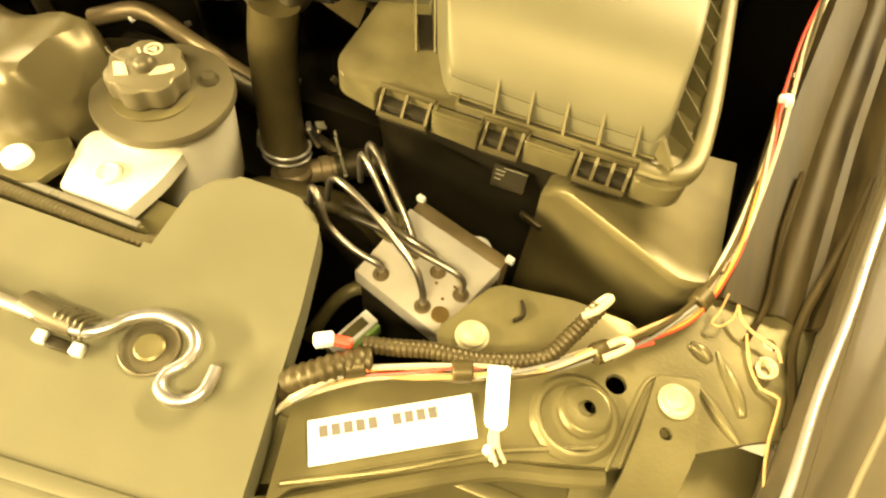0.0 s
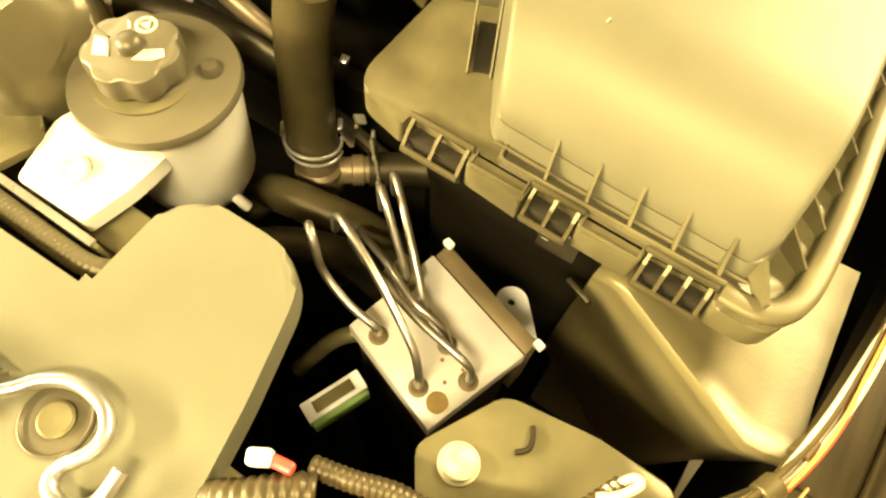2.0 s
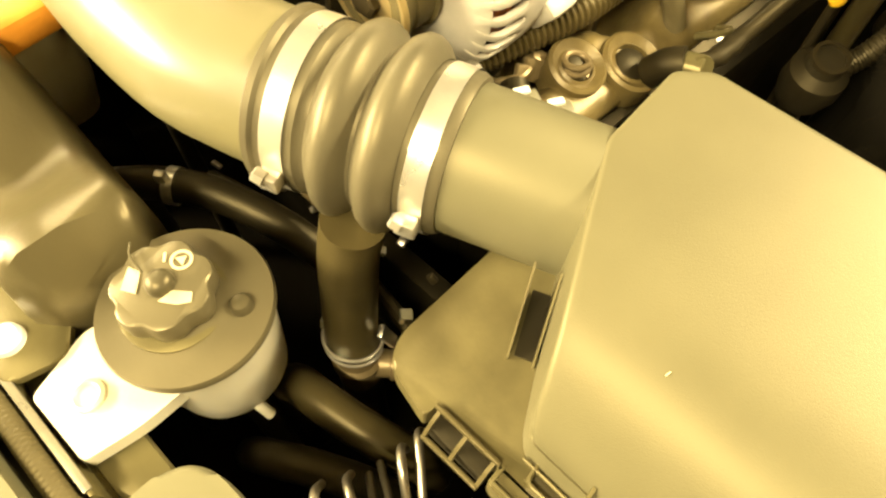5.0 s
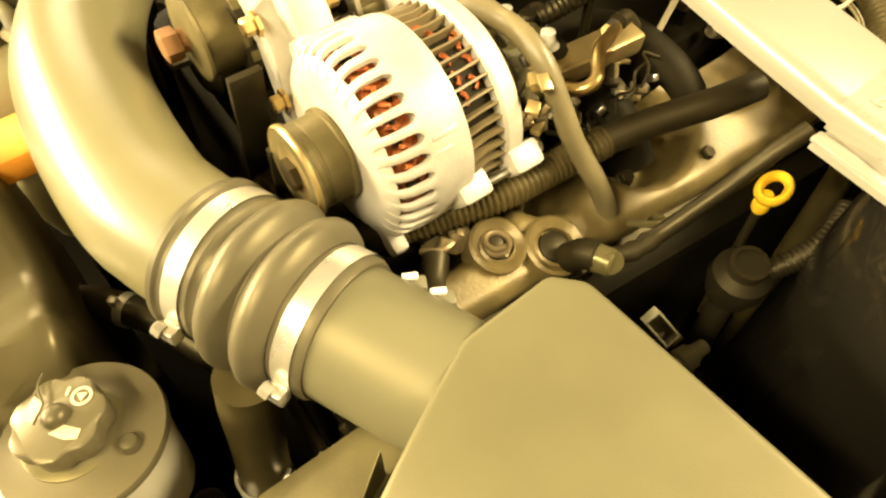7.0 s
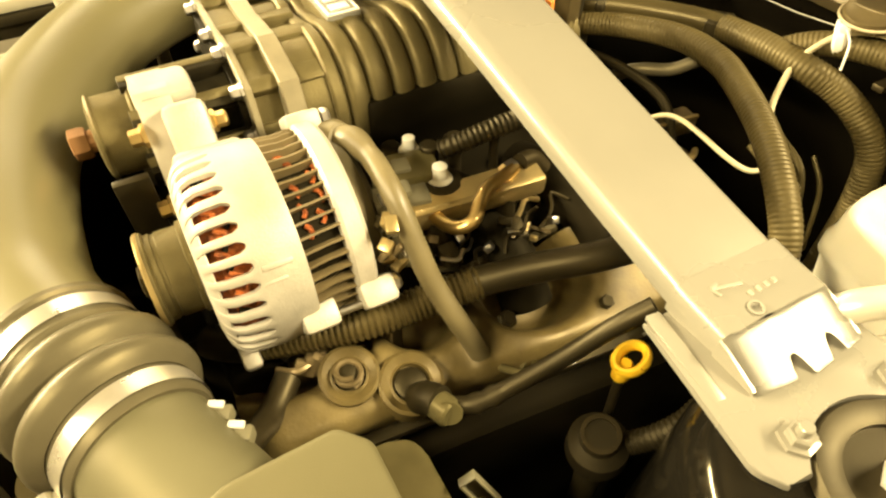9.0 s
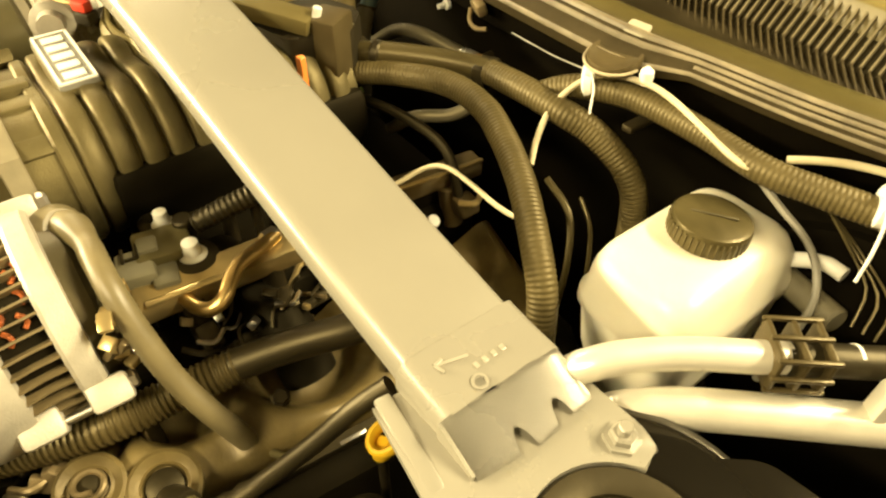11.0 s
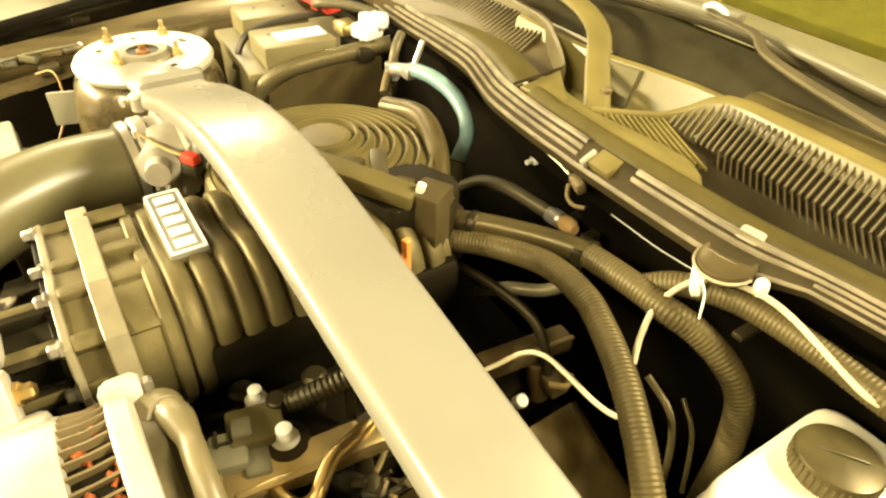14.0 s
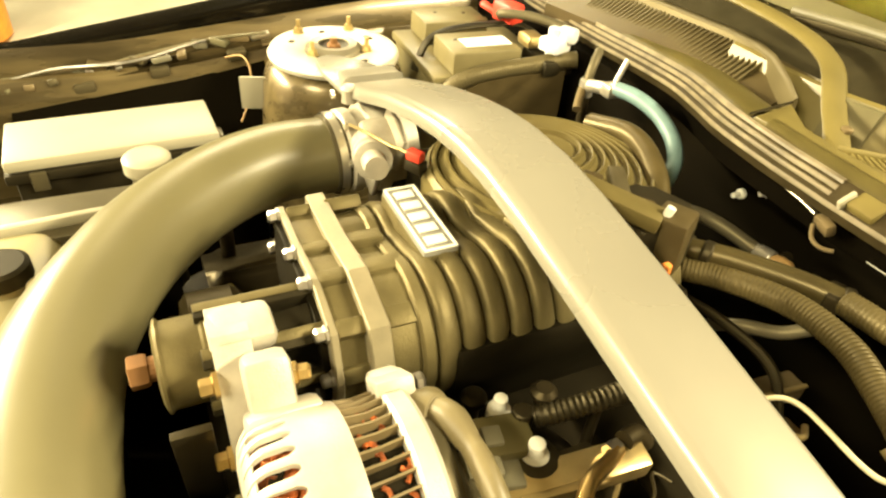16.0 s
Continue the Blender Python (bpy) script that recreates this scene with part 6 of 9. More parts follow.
rnd = random.Random(17)
for k in range(20):
    q = Vector((rnd.uniform(-0.318, -0.262), rnd.uniform(0.602, 0.618), rnd.uniform(0.828, 0.885)))
    part("terminal_bit", box(q, (rnd.uniform(0.004, 0.012), rnd.uniform(0.006, 0.014), rnd.uniform(0.004, 0.011)), pose(0, 0, 0, rnd.uniform(-30, 30), rnd.uniform(-30, 30), rnd.uniform(0, 90)), 0.0012), rnd.choice((BLACK, BRASSDULL, BRASSDARK, STEEL, RUBBER, YELLOW if k == 3 else BLACK)), alt)

# ---- supercharger ----
sc = thing("supercharger", (-0.52, 0.68, 0.75), "grey cast supercharger with ribbed twin-lobe housing", "supercharger")


def lobes(r, n=22):
    """Twin-bore outline in x and z."""
    c1, c2, cz, q = -0.467, -0.553, 0.857, r - 0.009
    out = [(c1 + r * math.cos(a), cz + r * math.sin(a)) for a in [math.radians(-115 + 230 * i / n) for i in range(n + 1)]]
    out += [(c2 + q * math.cos(a), cz + q * math.sin(a)) for a in [math.radians(65 + 230 * i / n) for i in range(n + 1)]]
    return out


def slab(r, y0, y1, bev=0.002, n=22):
    o0, o1 = lobes(r - bev, n), lobes(r, n)
    return loft([[(x, y0, z) for x, z in o0], [(x, y0 + bev, z) for x, z in o1], [(x, y1 - bev, z) for x, z in o1], [(x, y1, z) for x, z in o0]])


part("rotor_housing", slab(0.0555, 0.60, 0.642), DARKALU, sc)
part("rotor_core", slab(0.0528, 0.63, 0.872), DARKALU, sc)
part("housing_collar", slab(0.0600, 0.6255, 0.6365, 0.002), DARKALU, sc)
for i in range(11):
    y = 0.6385 + 0.0205 * i
    part("rib", loft([[(x, y + d, z) for x, z in lobes(r)] for d, r in ((0, 0.0530), (0.0004, 0.0578), (0.0014, 0.0600), (0.0034, 0.0611), (0.0066, 0.0614), (0.0110, 0.0608), (0.0150, 0.0594), (0.0176, 0.0572), (0.0184, 0.0530))]), DARKALU, sc, smooth=60)
STRAP = [(-0.60, 0.80), (-0.610, 0.86), (-0.594, 0.9105), (-0.527, 0.9115), (-0.475, 0.9180), (-0.424, 0.9045), (-0.4085, 0.866), (-0.4125, 0.815), (-0.44, 0.80)]


def strap(grow, y0, y1):
    """The angular plate outline between two stations."""
    c = Vector((-0.51, 0.86))
    pts = [c + (Vector(p) - c) * grow for p in STRAP]
    return loft([[(x + (c.x - x) * e, y, z + (c.y - z) * e) for x, z in pts] for y, e in ((y0, 0.012), (y0 + 0.001, 0), (y1 - 0.001, 0), (y1, 0.012))])


part("bearing_plate", strap(1.0, 0.588, 0.604), PLATEALU, sc, "pale angular bearing plate strap", smooth=20)
part("gear_case", strap(0.86, 0.566, 0.592), DARKALU, sc, smooth=20)
part("case_flange", strap(0.93, 0.562, 0.568), PLATEALU, sc, "pale machined front flange", smooth=20)
# black plate on the flange face stands for the shaded depth inside
part("front_shade_plate", strap(0.80, 0.557, 0.563), IRONDARK, sc, smooth=20)
for (x, z), turn in zip(STRAP[1:8], (0, 45, 10, 0, -30, -70, -95)):
    c = Vector((-0.51, 0.86))
    q = c + (Vector((x, z)) - c) * 0.85
    mb = pose(0, 0, 0, 0, -turn, 0)
    part("clamp_boss", box((q.x, 0.6165, q.y), (0.017, 0.032, 0.012), mb, 0.002), DARKALU, sc)
    part("clamp_boss", box((q.x, 0.579, q.y), (0.014, 0.024, 0.010), mb, 0.003), DARKALU, sc)
    part("bolt", lathe([(0, 0.0072), (0.002, 0.0072), (0.003, 0.0056), (0.008, 0.0056), (0.0095, 0.0043)], (q.x, 0.562, q.y), (q.x, 0.52, q.y), 6), STEEL, sc, smooth=0)
snout = part("snout", lathe([(0, 0.020), (0.002, 0.024), (0.03, 0.024), (0.06, 0.026), (0.085, 0.030)], (-0.474, 0.478, 0.868), (-0.480, 0.56, 0.868), 32), BLACKDEEP, sc, "black drive snout")
for x, z, ry, w, h in ((-0.4800, 0.9010, 8, 0.013, 0.013), (-0.4480, 0.8900, 40, 0.014, 0.011), (-0.4340, 0.8600, 80, 0.014, 0.009)):
    mweb = pose(0, 0, 0, 0, ry, 0)
    web = part("snout_web", box((x, 0.522, z), (w, 0.086, h), mweb, 0.0012), BLACKDEEP, snout)
    # grey strip painted for the light along the web's upper edge
    part("web_edge", box(Vector((x, 0.522, z)) + mweb @ Vector((-w * 0.2, 0, h * 0.5)), (w * 0.55, 0.085, 0.0016), mweb, 0.0005), DARKALU, web, "grey strip for the lit upper edge")
sp = part("drive_pulley", lathe([(0, 0.010), (0.001, 0.027), (0.003, 0.0335), (0.005, 0.0345), (0.007, 0.032), (0.032, 0.032), (0.034, 0.035), (0.037, 0.035), (0.038, 0.02)], (-0.474, 0.449, 0.868), (-0.474, 0.5, 0.868), 48), DARKALU, sc, "dark drive pulley")
part("pulley_bolt", join(lathe([(0, 0.0115), (0.003, 0.0125), (0.012, 0.0125), (0.013, 0.010)], (-0.474, 0.444, 0.868), (-0.474, 0.40, 0.868), 6), rod((-0.474, 0.452, 0.868), (-0.474, 0.438, 0.868), 0.009)), RUST, sp, "rusty hex bolt", smooth=20)
badge = part("badge", prism(rounded([(-0.564, 0.648), (-0.4715, 0.648), (-0.4715, 0.678), (-0.564, 0.678)], 0.0015, 2), 0.917, 0.9215, 0.0006, 1), GREYINK, sc, "grey plate with raised cream border and shapes")
part("badge_rim", join(box((-0.518, 0.6500, 0.922), (0.09, 0.0022, 0.0014), None, 0), box((-0.518, 0.6762, 0.922), (0.09, 0.0022, 0.0014), None, 0), box((-0.5630, 0.663, 0.922), (0.0022, 0.028, 0.0014), None, 0), box((-0.4728, 0.663, 0.922), (0.0022, 0.028, 0.0014), None, 0)), PALE, badge, smooth=0)
for i in range(5):
    part("badge_shape", box((-0.5515 + 0.0167 * i, 0.663, 0.922), (0.0105, 0.0165, 0.0014), None, 0.0003), PALE, badge, smooth=0)
# added near-black block; it stands for the shade under the rotor lobes
CASE = [(-0.4075, 0.874), (-0.4035, 0.868), (-0.4032, 0.850), (-0.407, 0.836), (-0.414, 0.815), (-0.42, 0.79), (-0.60, 0.79), (-0.61, 0.82), (-0.613, 0.85), (-0.606, 0.857)]
part("lower_shade_block", loft([[(x + e * (1 if x < -0.5 else -1), y, z - e) for x, z in CASE] for y, e in ((0.651, 0.003), (0.654, 0), (0.868, 0), (0.872, 0.003))]), IRONDARK, sc, "near-black block for the shade under the housing", smooth=40)
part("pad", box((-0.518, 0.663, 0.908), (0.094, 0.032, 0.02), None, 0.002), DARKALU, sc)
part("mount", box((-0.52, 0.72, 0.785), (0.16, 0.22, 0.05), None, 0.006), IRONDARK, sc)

idler = thing("tensioner_bracket", (-0.44, 0.50, 0.75), "pale cast tensioner bracket bolted beside the pulley", "bracket")
part("arm", loft([[(-0.470, y, 0.915), (-0.440, y, 0.916), (-0.428, y, 0.905), (-0.405, y, 0.875), (-0.392, y, 0.80), (-0.412, y, 0.80), (-0.432, y, 0.872), (-0.472, y, 0.893)] for y in (0.486, 0.489, 0.508, 0.511)]), ALU, idler)
part("head", box((-0.452, 0.507, 0.907), (0.036, 0.044, 0.018), pose(0, 0, 0, 0, 5, 0), 0.007), ALU, idler)
for p in ((-0.420, 0.486, 0.894), (-0.402, 0.486, 0.84)):
    part("bolt", lathe([(0, 0.009), (0.003, 0.009), (0.004, 0.0065), (0.011, 0.0065), (0.012, 0.005)], Vector(p), Vector(p) + Vector((0, -1, 0)), 6), BRASS, idler, "yellow hex bolt", smooth=0)
part("post", box((-0.402, 0.50, 0.775), (0.025, 0.025, 0.06)), IRON, idler)
belt = thing("drive_belt", (-0.42, 0.465, 0.42), "black ribbed drive belt below the pulleys", "belt")
part("run", join(box((-0.425, 0.464, 0.80), (0.006, 0.026, 0.14), pose(0, 0, 0, 0, 12, 0), 0.001), box((-0.378, 0.464, 0.77), (0.006, 0.026, 0.13), pose(0, 0, 0, 0, 8, 0), 0.001), box((-0.41, 0.464, 0.56), (0.006, 0.026, 0.29), None, 0.001)), RUBBER, belt)
part("idler_pulley", rod((-0.40, 0.448, 0.74), (-0.40, 0.482, 0.74), 0.035, 32), IRON, belt)
part("idler_cap", lathe([(0, 0.016), (0.004, 0.014), (0.005, 0.006)], (-0.40, 0.448, 0.74), (-0.40, 0.4, 0.74), 20), CHROME, belt)
pump = thing("water_pump_hub", (-0.55, 0.48, 0.42), "dark pump hub half hidden behind the intake tube", "pump")
part("hub", rod((-0.56, 0.47, 0.80), (-0.56, 0.52, 0.80), 0.045, 28), IRON, pump)
part("cover_plate", loft([[(-0.640, 0.470, z), (-0.600, 0.462, z), (-0.560, 0.500, z + 0.004), (-0.585, 0.545, z + 0.006), (-0.650, 0.520, z + 0.004)] for z in (0.770, 0.779, 0.781)]), OLIVE, pump, "olive sheet cover")
part("plate_bolt", lathe([(0, 0.007), (0.008, 0.007), (0.010, 0.005)], (-0.632, 0.500, 0.782), (-0.632, 0.500, 1), 6), PALE, pump, smooth=0)
part("plate_plug", box((-0.610, 0.520, 0.792), (0.030, 0.018, 0.016), pose(0, 0, 0, 0, 0, 25), 0.003), BLACKDEEP, pump, "black plug")
part("bolt", lathe([(0, 0.010), (0.02, 0.010), (0.022, 0.007)], (-0.56, 0.47, 0.80), (-0.56, 0.4, 0.80), 6), CHROME, pump, smooth=0)
part("body", box((-0.56, 0.51, 0.6), (0.08, 0.05, 0.36)), IRONDARK, pump)

# ---- throttle body ----
tb = thing("throttle_body", (-0.79, 0.70, 0.72), "cast aluminium throttle body with sensors", "throttle body")
T0, T1 = Vector((-0.7805, 0.657, 0.839)), Vector((-0.788, 0.76, 0.842))
part("coupler", lathe([(0, 0.0465), (0.016, 0.0475), (0.018, 0.046)], T0, T1, 40), RUBBERGREY, tb)
part("band", lathe([(0.004, 0.0490), (0.013, 0.0490), (0.013, 0.0475), (0.004, 0.0475)], T0, T1, 40, cap=False), CHROME, tb)
part("body", lathe([(0.016, 0.046), (0.02, 0.050), (0.032, 0.050), (0.034, 0.047), (0.046, 0.047), (0.048, 0.053), (0.056, 0.056), (0.065, 0.056), (0.068, 0.05), (0.10, 0.05)], T0, T1, 40), CASTPALE, tb)
part("lever_cover", join(box((-0.722, 0.706, 0.878), (0.046, 0.050, 0.044), pose(0, 0, 0, 0, 25, 0), 0.010), box((-0.716, 0.690, 0.862), (0.058, 0.008, 0.060), pose(0, 0, 0, 0, 25, 0), 0.003), box((-0.712, 0.715, 0.888), (0.056, 0.006, 0.052), pose(0, 0, 0, 0, 25, 0), 0.0025)), CASTPALE, tb)
part("nipple", lathe([(0, 0.009), (0.012, 0.008), (0.016, 0.010), (0.02, 0.006)], (-0.79, 0.69, 0.898), (-0.79, 0.69, 1), 18), CASTPALE, tb)
for px, pz in ((-0.752, 0.888), (-0.80, 0.905), (-0.735, 0.850)):
    part("cover_screw", lathe([(0, 0.005), (0.004, 0.005), (0.005, 0.0035)], (px, 0.676, pz), (px, 0.60, pz), 6), CHROME, tb, smooth=0)
part("side_pipe", lathe([(0, 0.018), (0.04, 0.017), (0.045, 0.0205), (0.050, 0.0205), (0.052, 0.0185), (0.064, 0.0185), (0.066, 0.0205), (0.070, 0.0205), (0.073, 0.013), (0.10, 0.012)], (-0.745, 0.695, 0.865), (-0.64, 0.672, 0.893), 28), CASTPALE, tb)
part("actuator", box((-0.665, 0.745, 0.860), (0.05, 0.05, 0.05), None, 0.008), BLACKDEEP, tb)
plug = part("plug", box((-0.625, 0.704, 0.914), (0.017, 0.011, 0.010), pose(0, 0, 0, 0, 0, 30), 0.002), RED, tb, "red sensor plug")
part("plug_socket", box((-0.625, 0.705, 0.903), (0.019, 0.014, 0.012), pose(0, 0, 0, 0, 0, 30), 0.002), BLACKDEEP, plug)
part("plug_wire", tube([(-0.627, 0.706, 0.905), (-0.64, 0.72, 0.88), (-0.66, 0.735, 0.86)], 0.004, 8), RUBBER, tb)
part("wire_loop", tube([(-0.74, 0.675, 0.895), (-0.70, 0.68, 0.905), (-0.66, 0.69, 0.91), (-0.632, 0.70, 0.914)], 0.0018, 8, 0.005), BRASSDULL, tb)
part("stand", box((-0.78, 0.74, 0.755), (0.06, 0.04, 0.1)), IRON, tb)

# ---- plenum behind the brace ----
pl = thing("intake_plenum", (-0.60, 0.84, 0.75), "black plastic intake plenum with concentric raised arcs", "intake manifold")
PC = Vector((-0.585, 0.825, 0))
prof = [(0.80, 0.120), (0.882, 0.120), (0.898, 0.117), (0.9035, 0.113)]
z = 0.9025
for r in (0.107, 0.0945, 0.082, 0.0695, 0.057, 0.0445, 0.032):
    prof += [(z, r + 0.0040), (z + 0.0052, r + 0.0026), (z + 0.0056, r + 0.0012), (z + 0.0050, r - 0.0002), (z - 0.0004, r - 0.0014)]
    z += 0.0036
prof += [(z, 0.024), (z + 0.0005, 0.012)]
part("dome", lathe(prof, PC, PC + Vector((0, 0, 1)), 72), PLENUM, pl, smooth=25)
part("side_block", prism(rounded([(-0.50, 0.80), (-0.435, 0.82), (-0.425, 0.875), (-0.45, 0.90), (-0.50, 0.88)], 0.008), 0.80, 0.925, 0.005), BLACKDEEP, pl)
part("top_bar", box((-0.478, 0.811, 0.939), (0.108, 0.024, 0.014), pose(0, 0, 0, 0, 8, 38), 0.002), PLENUM, pl, "brownish moulded coil bracket")
part("bar_foot", box((-0.435, 0.858, 0.905), (0.030, 0.034, 0.065), pose(0, 0, 0, 0, 0, 30), 0.003), OLIVEBROWN, pl)
part("coil_tooth", box((-0.500, 0.815, 0.935), (0.018, 0.022, 0.016), pose(0, 0, 0, 0, 0, 38), 0.002), OLIVEBROWN, pl)
part("coil_tooth", box((-0.462, 0.845, 0.925), (0.018, 0.022, 0.016), pose(0, 0, 0, 0, 0, 38), 0.002), OLIVEBROWN, pl)
part("bar_arm", box((-0.485, 0.835, 0.938), (0.045, 0.016, 0.012), pose(0, 0, 0, 0, 10, -25), 0.003), BLACK, pl)
part("bright_pin", rod((-0.437, 0.846, 0.93), (-0.435, 0.85, 0.945), 0.004, 10), PALE, pl)
part("stand", box((-0.60, 0.84, 0.77), (0.16, 0.14, 0.06)), IRON, pl)
part("rim_hose", tube([(-0.66, 0.935, 0.90), (-0.60, 0.945, 0.912), (-0.54, 0.93, 0.905), (-0.495, 0.905, 0.885)], 0.012, 16), LOOMTAN, pl, "tan-grey hose along the rim")
tagp = part("orange_flag", prism([(-0.386, 0.802), (-0.379, 0.803), (-0.381, 0.808), (-0.386, 0.808)], 0.90, 0.937, 0.0005, 1), ORANGE, pl, "orange plastic flag")

# ---- strut brace ----
brace = thing("strut_brace", (-0.50, 0.73, 0.86), "grey painted strut tower brace bent over the engine", "strut brace")
BAR = [(-0.85, 0.893), (-0.80, 0.915), (-0.74, 0.936), (-0.68, 0.956), (-0.62, 0.970), (-0.575, 0.9775), (-0.535, 0.980), (-0.49, 0.9775), (-0.44, 0.969), (-0.36, 0.950), (-0.28, 0.929), (-0.20, 0.908), (-0.131, 0.8915), (-0.10, 0.883)]


def bar_ring(x, z, grow=0.0, h=0.016):
    """Cross-section of the brace: flat top, a broad rounded front edge and a tight rear edge."""
    y0, y1 = 0.722 + 0.055 * (x + 0.131) - grow, 0.800 + 0.06 * (x + 0.131) + grow
    over = 0.032 * min(1.0, max(0.0, (-0.77 - x) / 0.13))
    y0, y1 = y0 + over, y1 + over
    z += grow
    b, f = 0.0055, min(0.0115, h * 0.74)
    front = [(x, y0 + f - f * math.cos(math.radians(a)), z - f + f * math.sin(math.radians(a))) for a in (0, 15, 30, 42, 50, 58, 70, 80, 90)]
    back = [(x, y1 - b + b * math.sin(math.radians(a)), z - b + b * math.cos(math.radians(a))) for a in (0, 22, 45, 68, 90)]
    return [(x, y0, z - h)] + front + back + [(x, y1, z - h)]


part("bar", loft([bar_ring(x, z) for x, z in BAR]), SILVER, brace, smooth=24)
end = part("end_cap", loft([bar_ring(x, z, 0.0025, hh) for x, z, hh in ((-0.131, 0.8915, 0.02), (-0.115, 0.8885, 0.02), (-0.100, 0.8866, 0.016), (-0.0925, 0.8857, 0.014))]), SILVER, brace, "grey end cap with a stamped arrow", smooth=50)
lip = []
for k in range(15):
    u = k / 14
    row = []
    for m_ in range(81):
        v = m_ / 80
        y = 0.7218 + 0.0805 * v
        notch = max(0.0, 1 - ((v - 0.40) / 0.070) ** 2) ** 0.7 + max(0.0, 1 - ((v - 0.74) / 0.070) ** 2) ** 0.7
        run = (0.036 - 0.004 * abs(2 * v - 1)) * (1 - 0.36 * notch)
        d = u * run
        row.append((-0.0935 + d, y, 0.8883 - 0.40 * max(0.0, d - 0.002) - 0.0018 * (abs(2 * v - 1) ** 8)))
    lip.append(row)
lipbm = loft(lip, cap=False, closed=False)
bmesh.ops.solidify(lipbm, geom=lipbm.faces[:], thickness=0.002)
for y in (0.7200, 0.8005):
    part("lip_skirt", loft([[(x, y, z), (x, y + 0.002, z), (x, y + 0.002, 0.8735), (x, y, 0.8735)] for x, z in ((-0.0935, 0.8868), (-0.085, 0.8846), (-0.075, 0.8806), (-0.064, 0.8762))]), SILVER, end)
part("scalloped_lip", lipbm, SILVER, end, "scalloped sloping lip", smooth=60)
def stamp(name, x, y, sx, sy, turn):
    z = 0.8879 + 0.1333 * (-0.1078 - x)
    part(name, box((x, y, z + 0.0026), (sx, sy, 0.0012), pose(0, 0, 0, 0, 8, turn), 0.0003), PALESTAMP, end, smooth=0)


stamp("arrow_shaft", -0.1175, 0.7475, 0.0020, 0.0196, -15)
stamp("arrow_head", -0.1207, 0.7408, 0.0020, 0.0062, 12)
stamp("arrow_head", -0.1170, 0.7388, 0.0020, 0.0070, -70)
for i in range(4):
    stamp("stamped_bar", -0.1080 - 0.0003 * i, 0.757 + 0.0064 * i, 0.0036, 0.0030, 5)
part("stamped_oval", lathe([(0, 0.0050), (0.0008, 0.0048), (0.0008, 0.0034), (0, 0.0032)], (-0.099, 0.7525, 0.8895), (-0.095, 0.7525, 0.92), 24), PALESTAMP, end)
arc = [(0.006 + 0.047 * math.cos(math.radians(a)), 0.753 + 0.047 * math.sin(math.radians(a))) for a in range(118, 243, 8)]
part("foot_plate", prism(rounded([(-0.131, 0.703), (-0.034, 0.690), (-0.018, 0.700)], 0.004, 2) + arc[::-1] + rounded([(-0.018, 0.808), (-0.034, 0.812), (-0.131, 0.806)], 0.004, 2), 0.8685, 0.8735, 0.0012), SILVER, brace)
part("side_flange", box((-0.100, 0.7065, 0.8725), (0.062, 0.010, 0.0045), pose(0, 0, 0, 0, 2, -6), 0.0015), SILVER, brace)
for y in (0.721, 0.797):
    nut = part("stud_nut", lathe([(0, 0.0105), (0.0025, 0.0105), (0.003, 0.0075), (0.007, 0.0075), (0.008, 0.006)], (-0.0355, y, 0.8735), (-0.0355, y, 1), 6, (0.3, 0.9, 0)), SILVER, brace, "grey painted flanged nut", smooth=0)
    part("stud", rod((-0.0355, y, 0.88), (-0.0355, y, 0.887), 0.004, 12), SILVER, nut)
part("far_foot", prism(rounded([(-0.842, 0.700), (-0.842, 0.760), (-0.915, 0.770), (-0.945, 0.745), (-0.968, 0.722), (-0.960, 0.696), (-0.915, 0.692)], 0.008, 3), 0.8795, 0.8850, 0.0015), SILVER, brace)
part("far_cap", loft([bar_ring(x, z, 0.002, hh) for x, z, hh in ((-0.898, 0.8895, 0.006), (-0.880, 0.8915, 0.010), (-0.855, 0.898, 0.013), (-0.842, 0.903, 0.014))]), SILVER, brace, smooth=50)



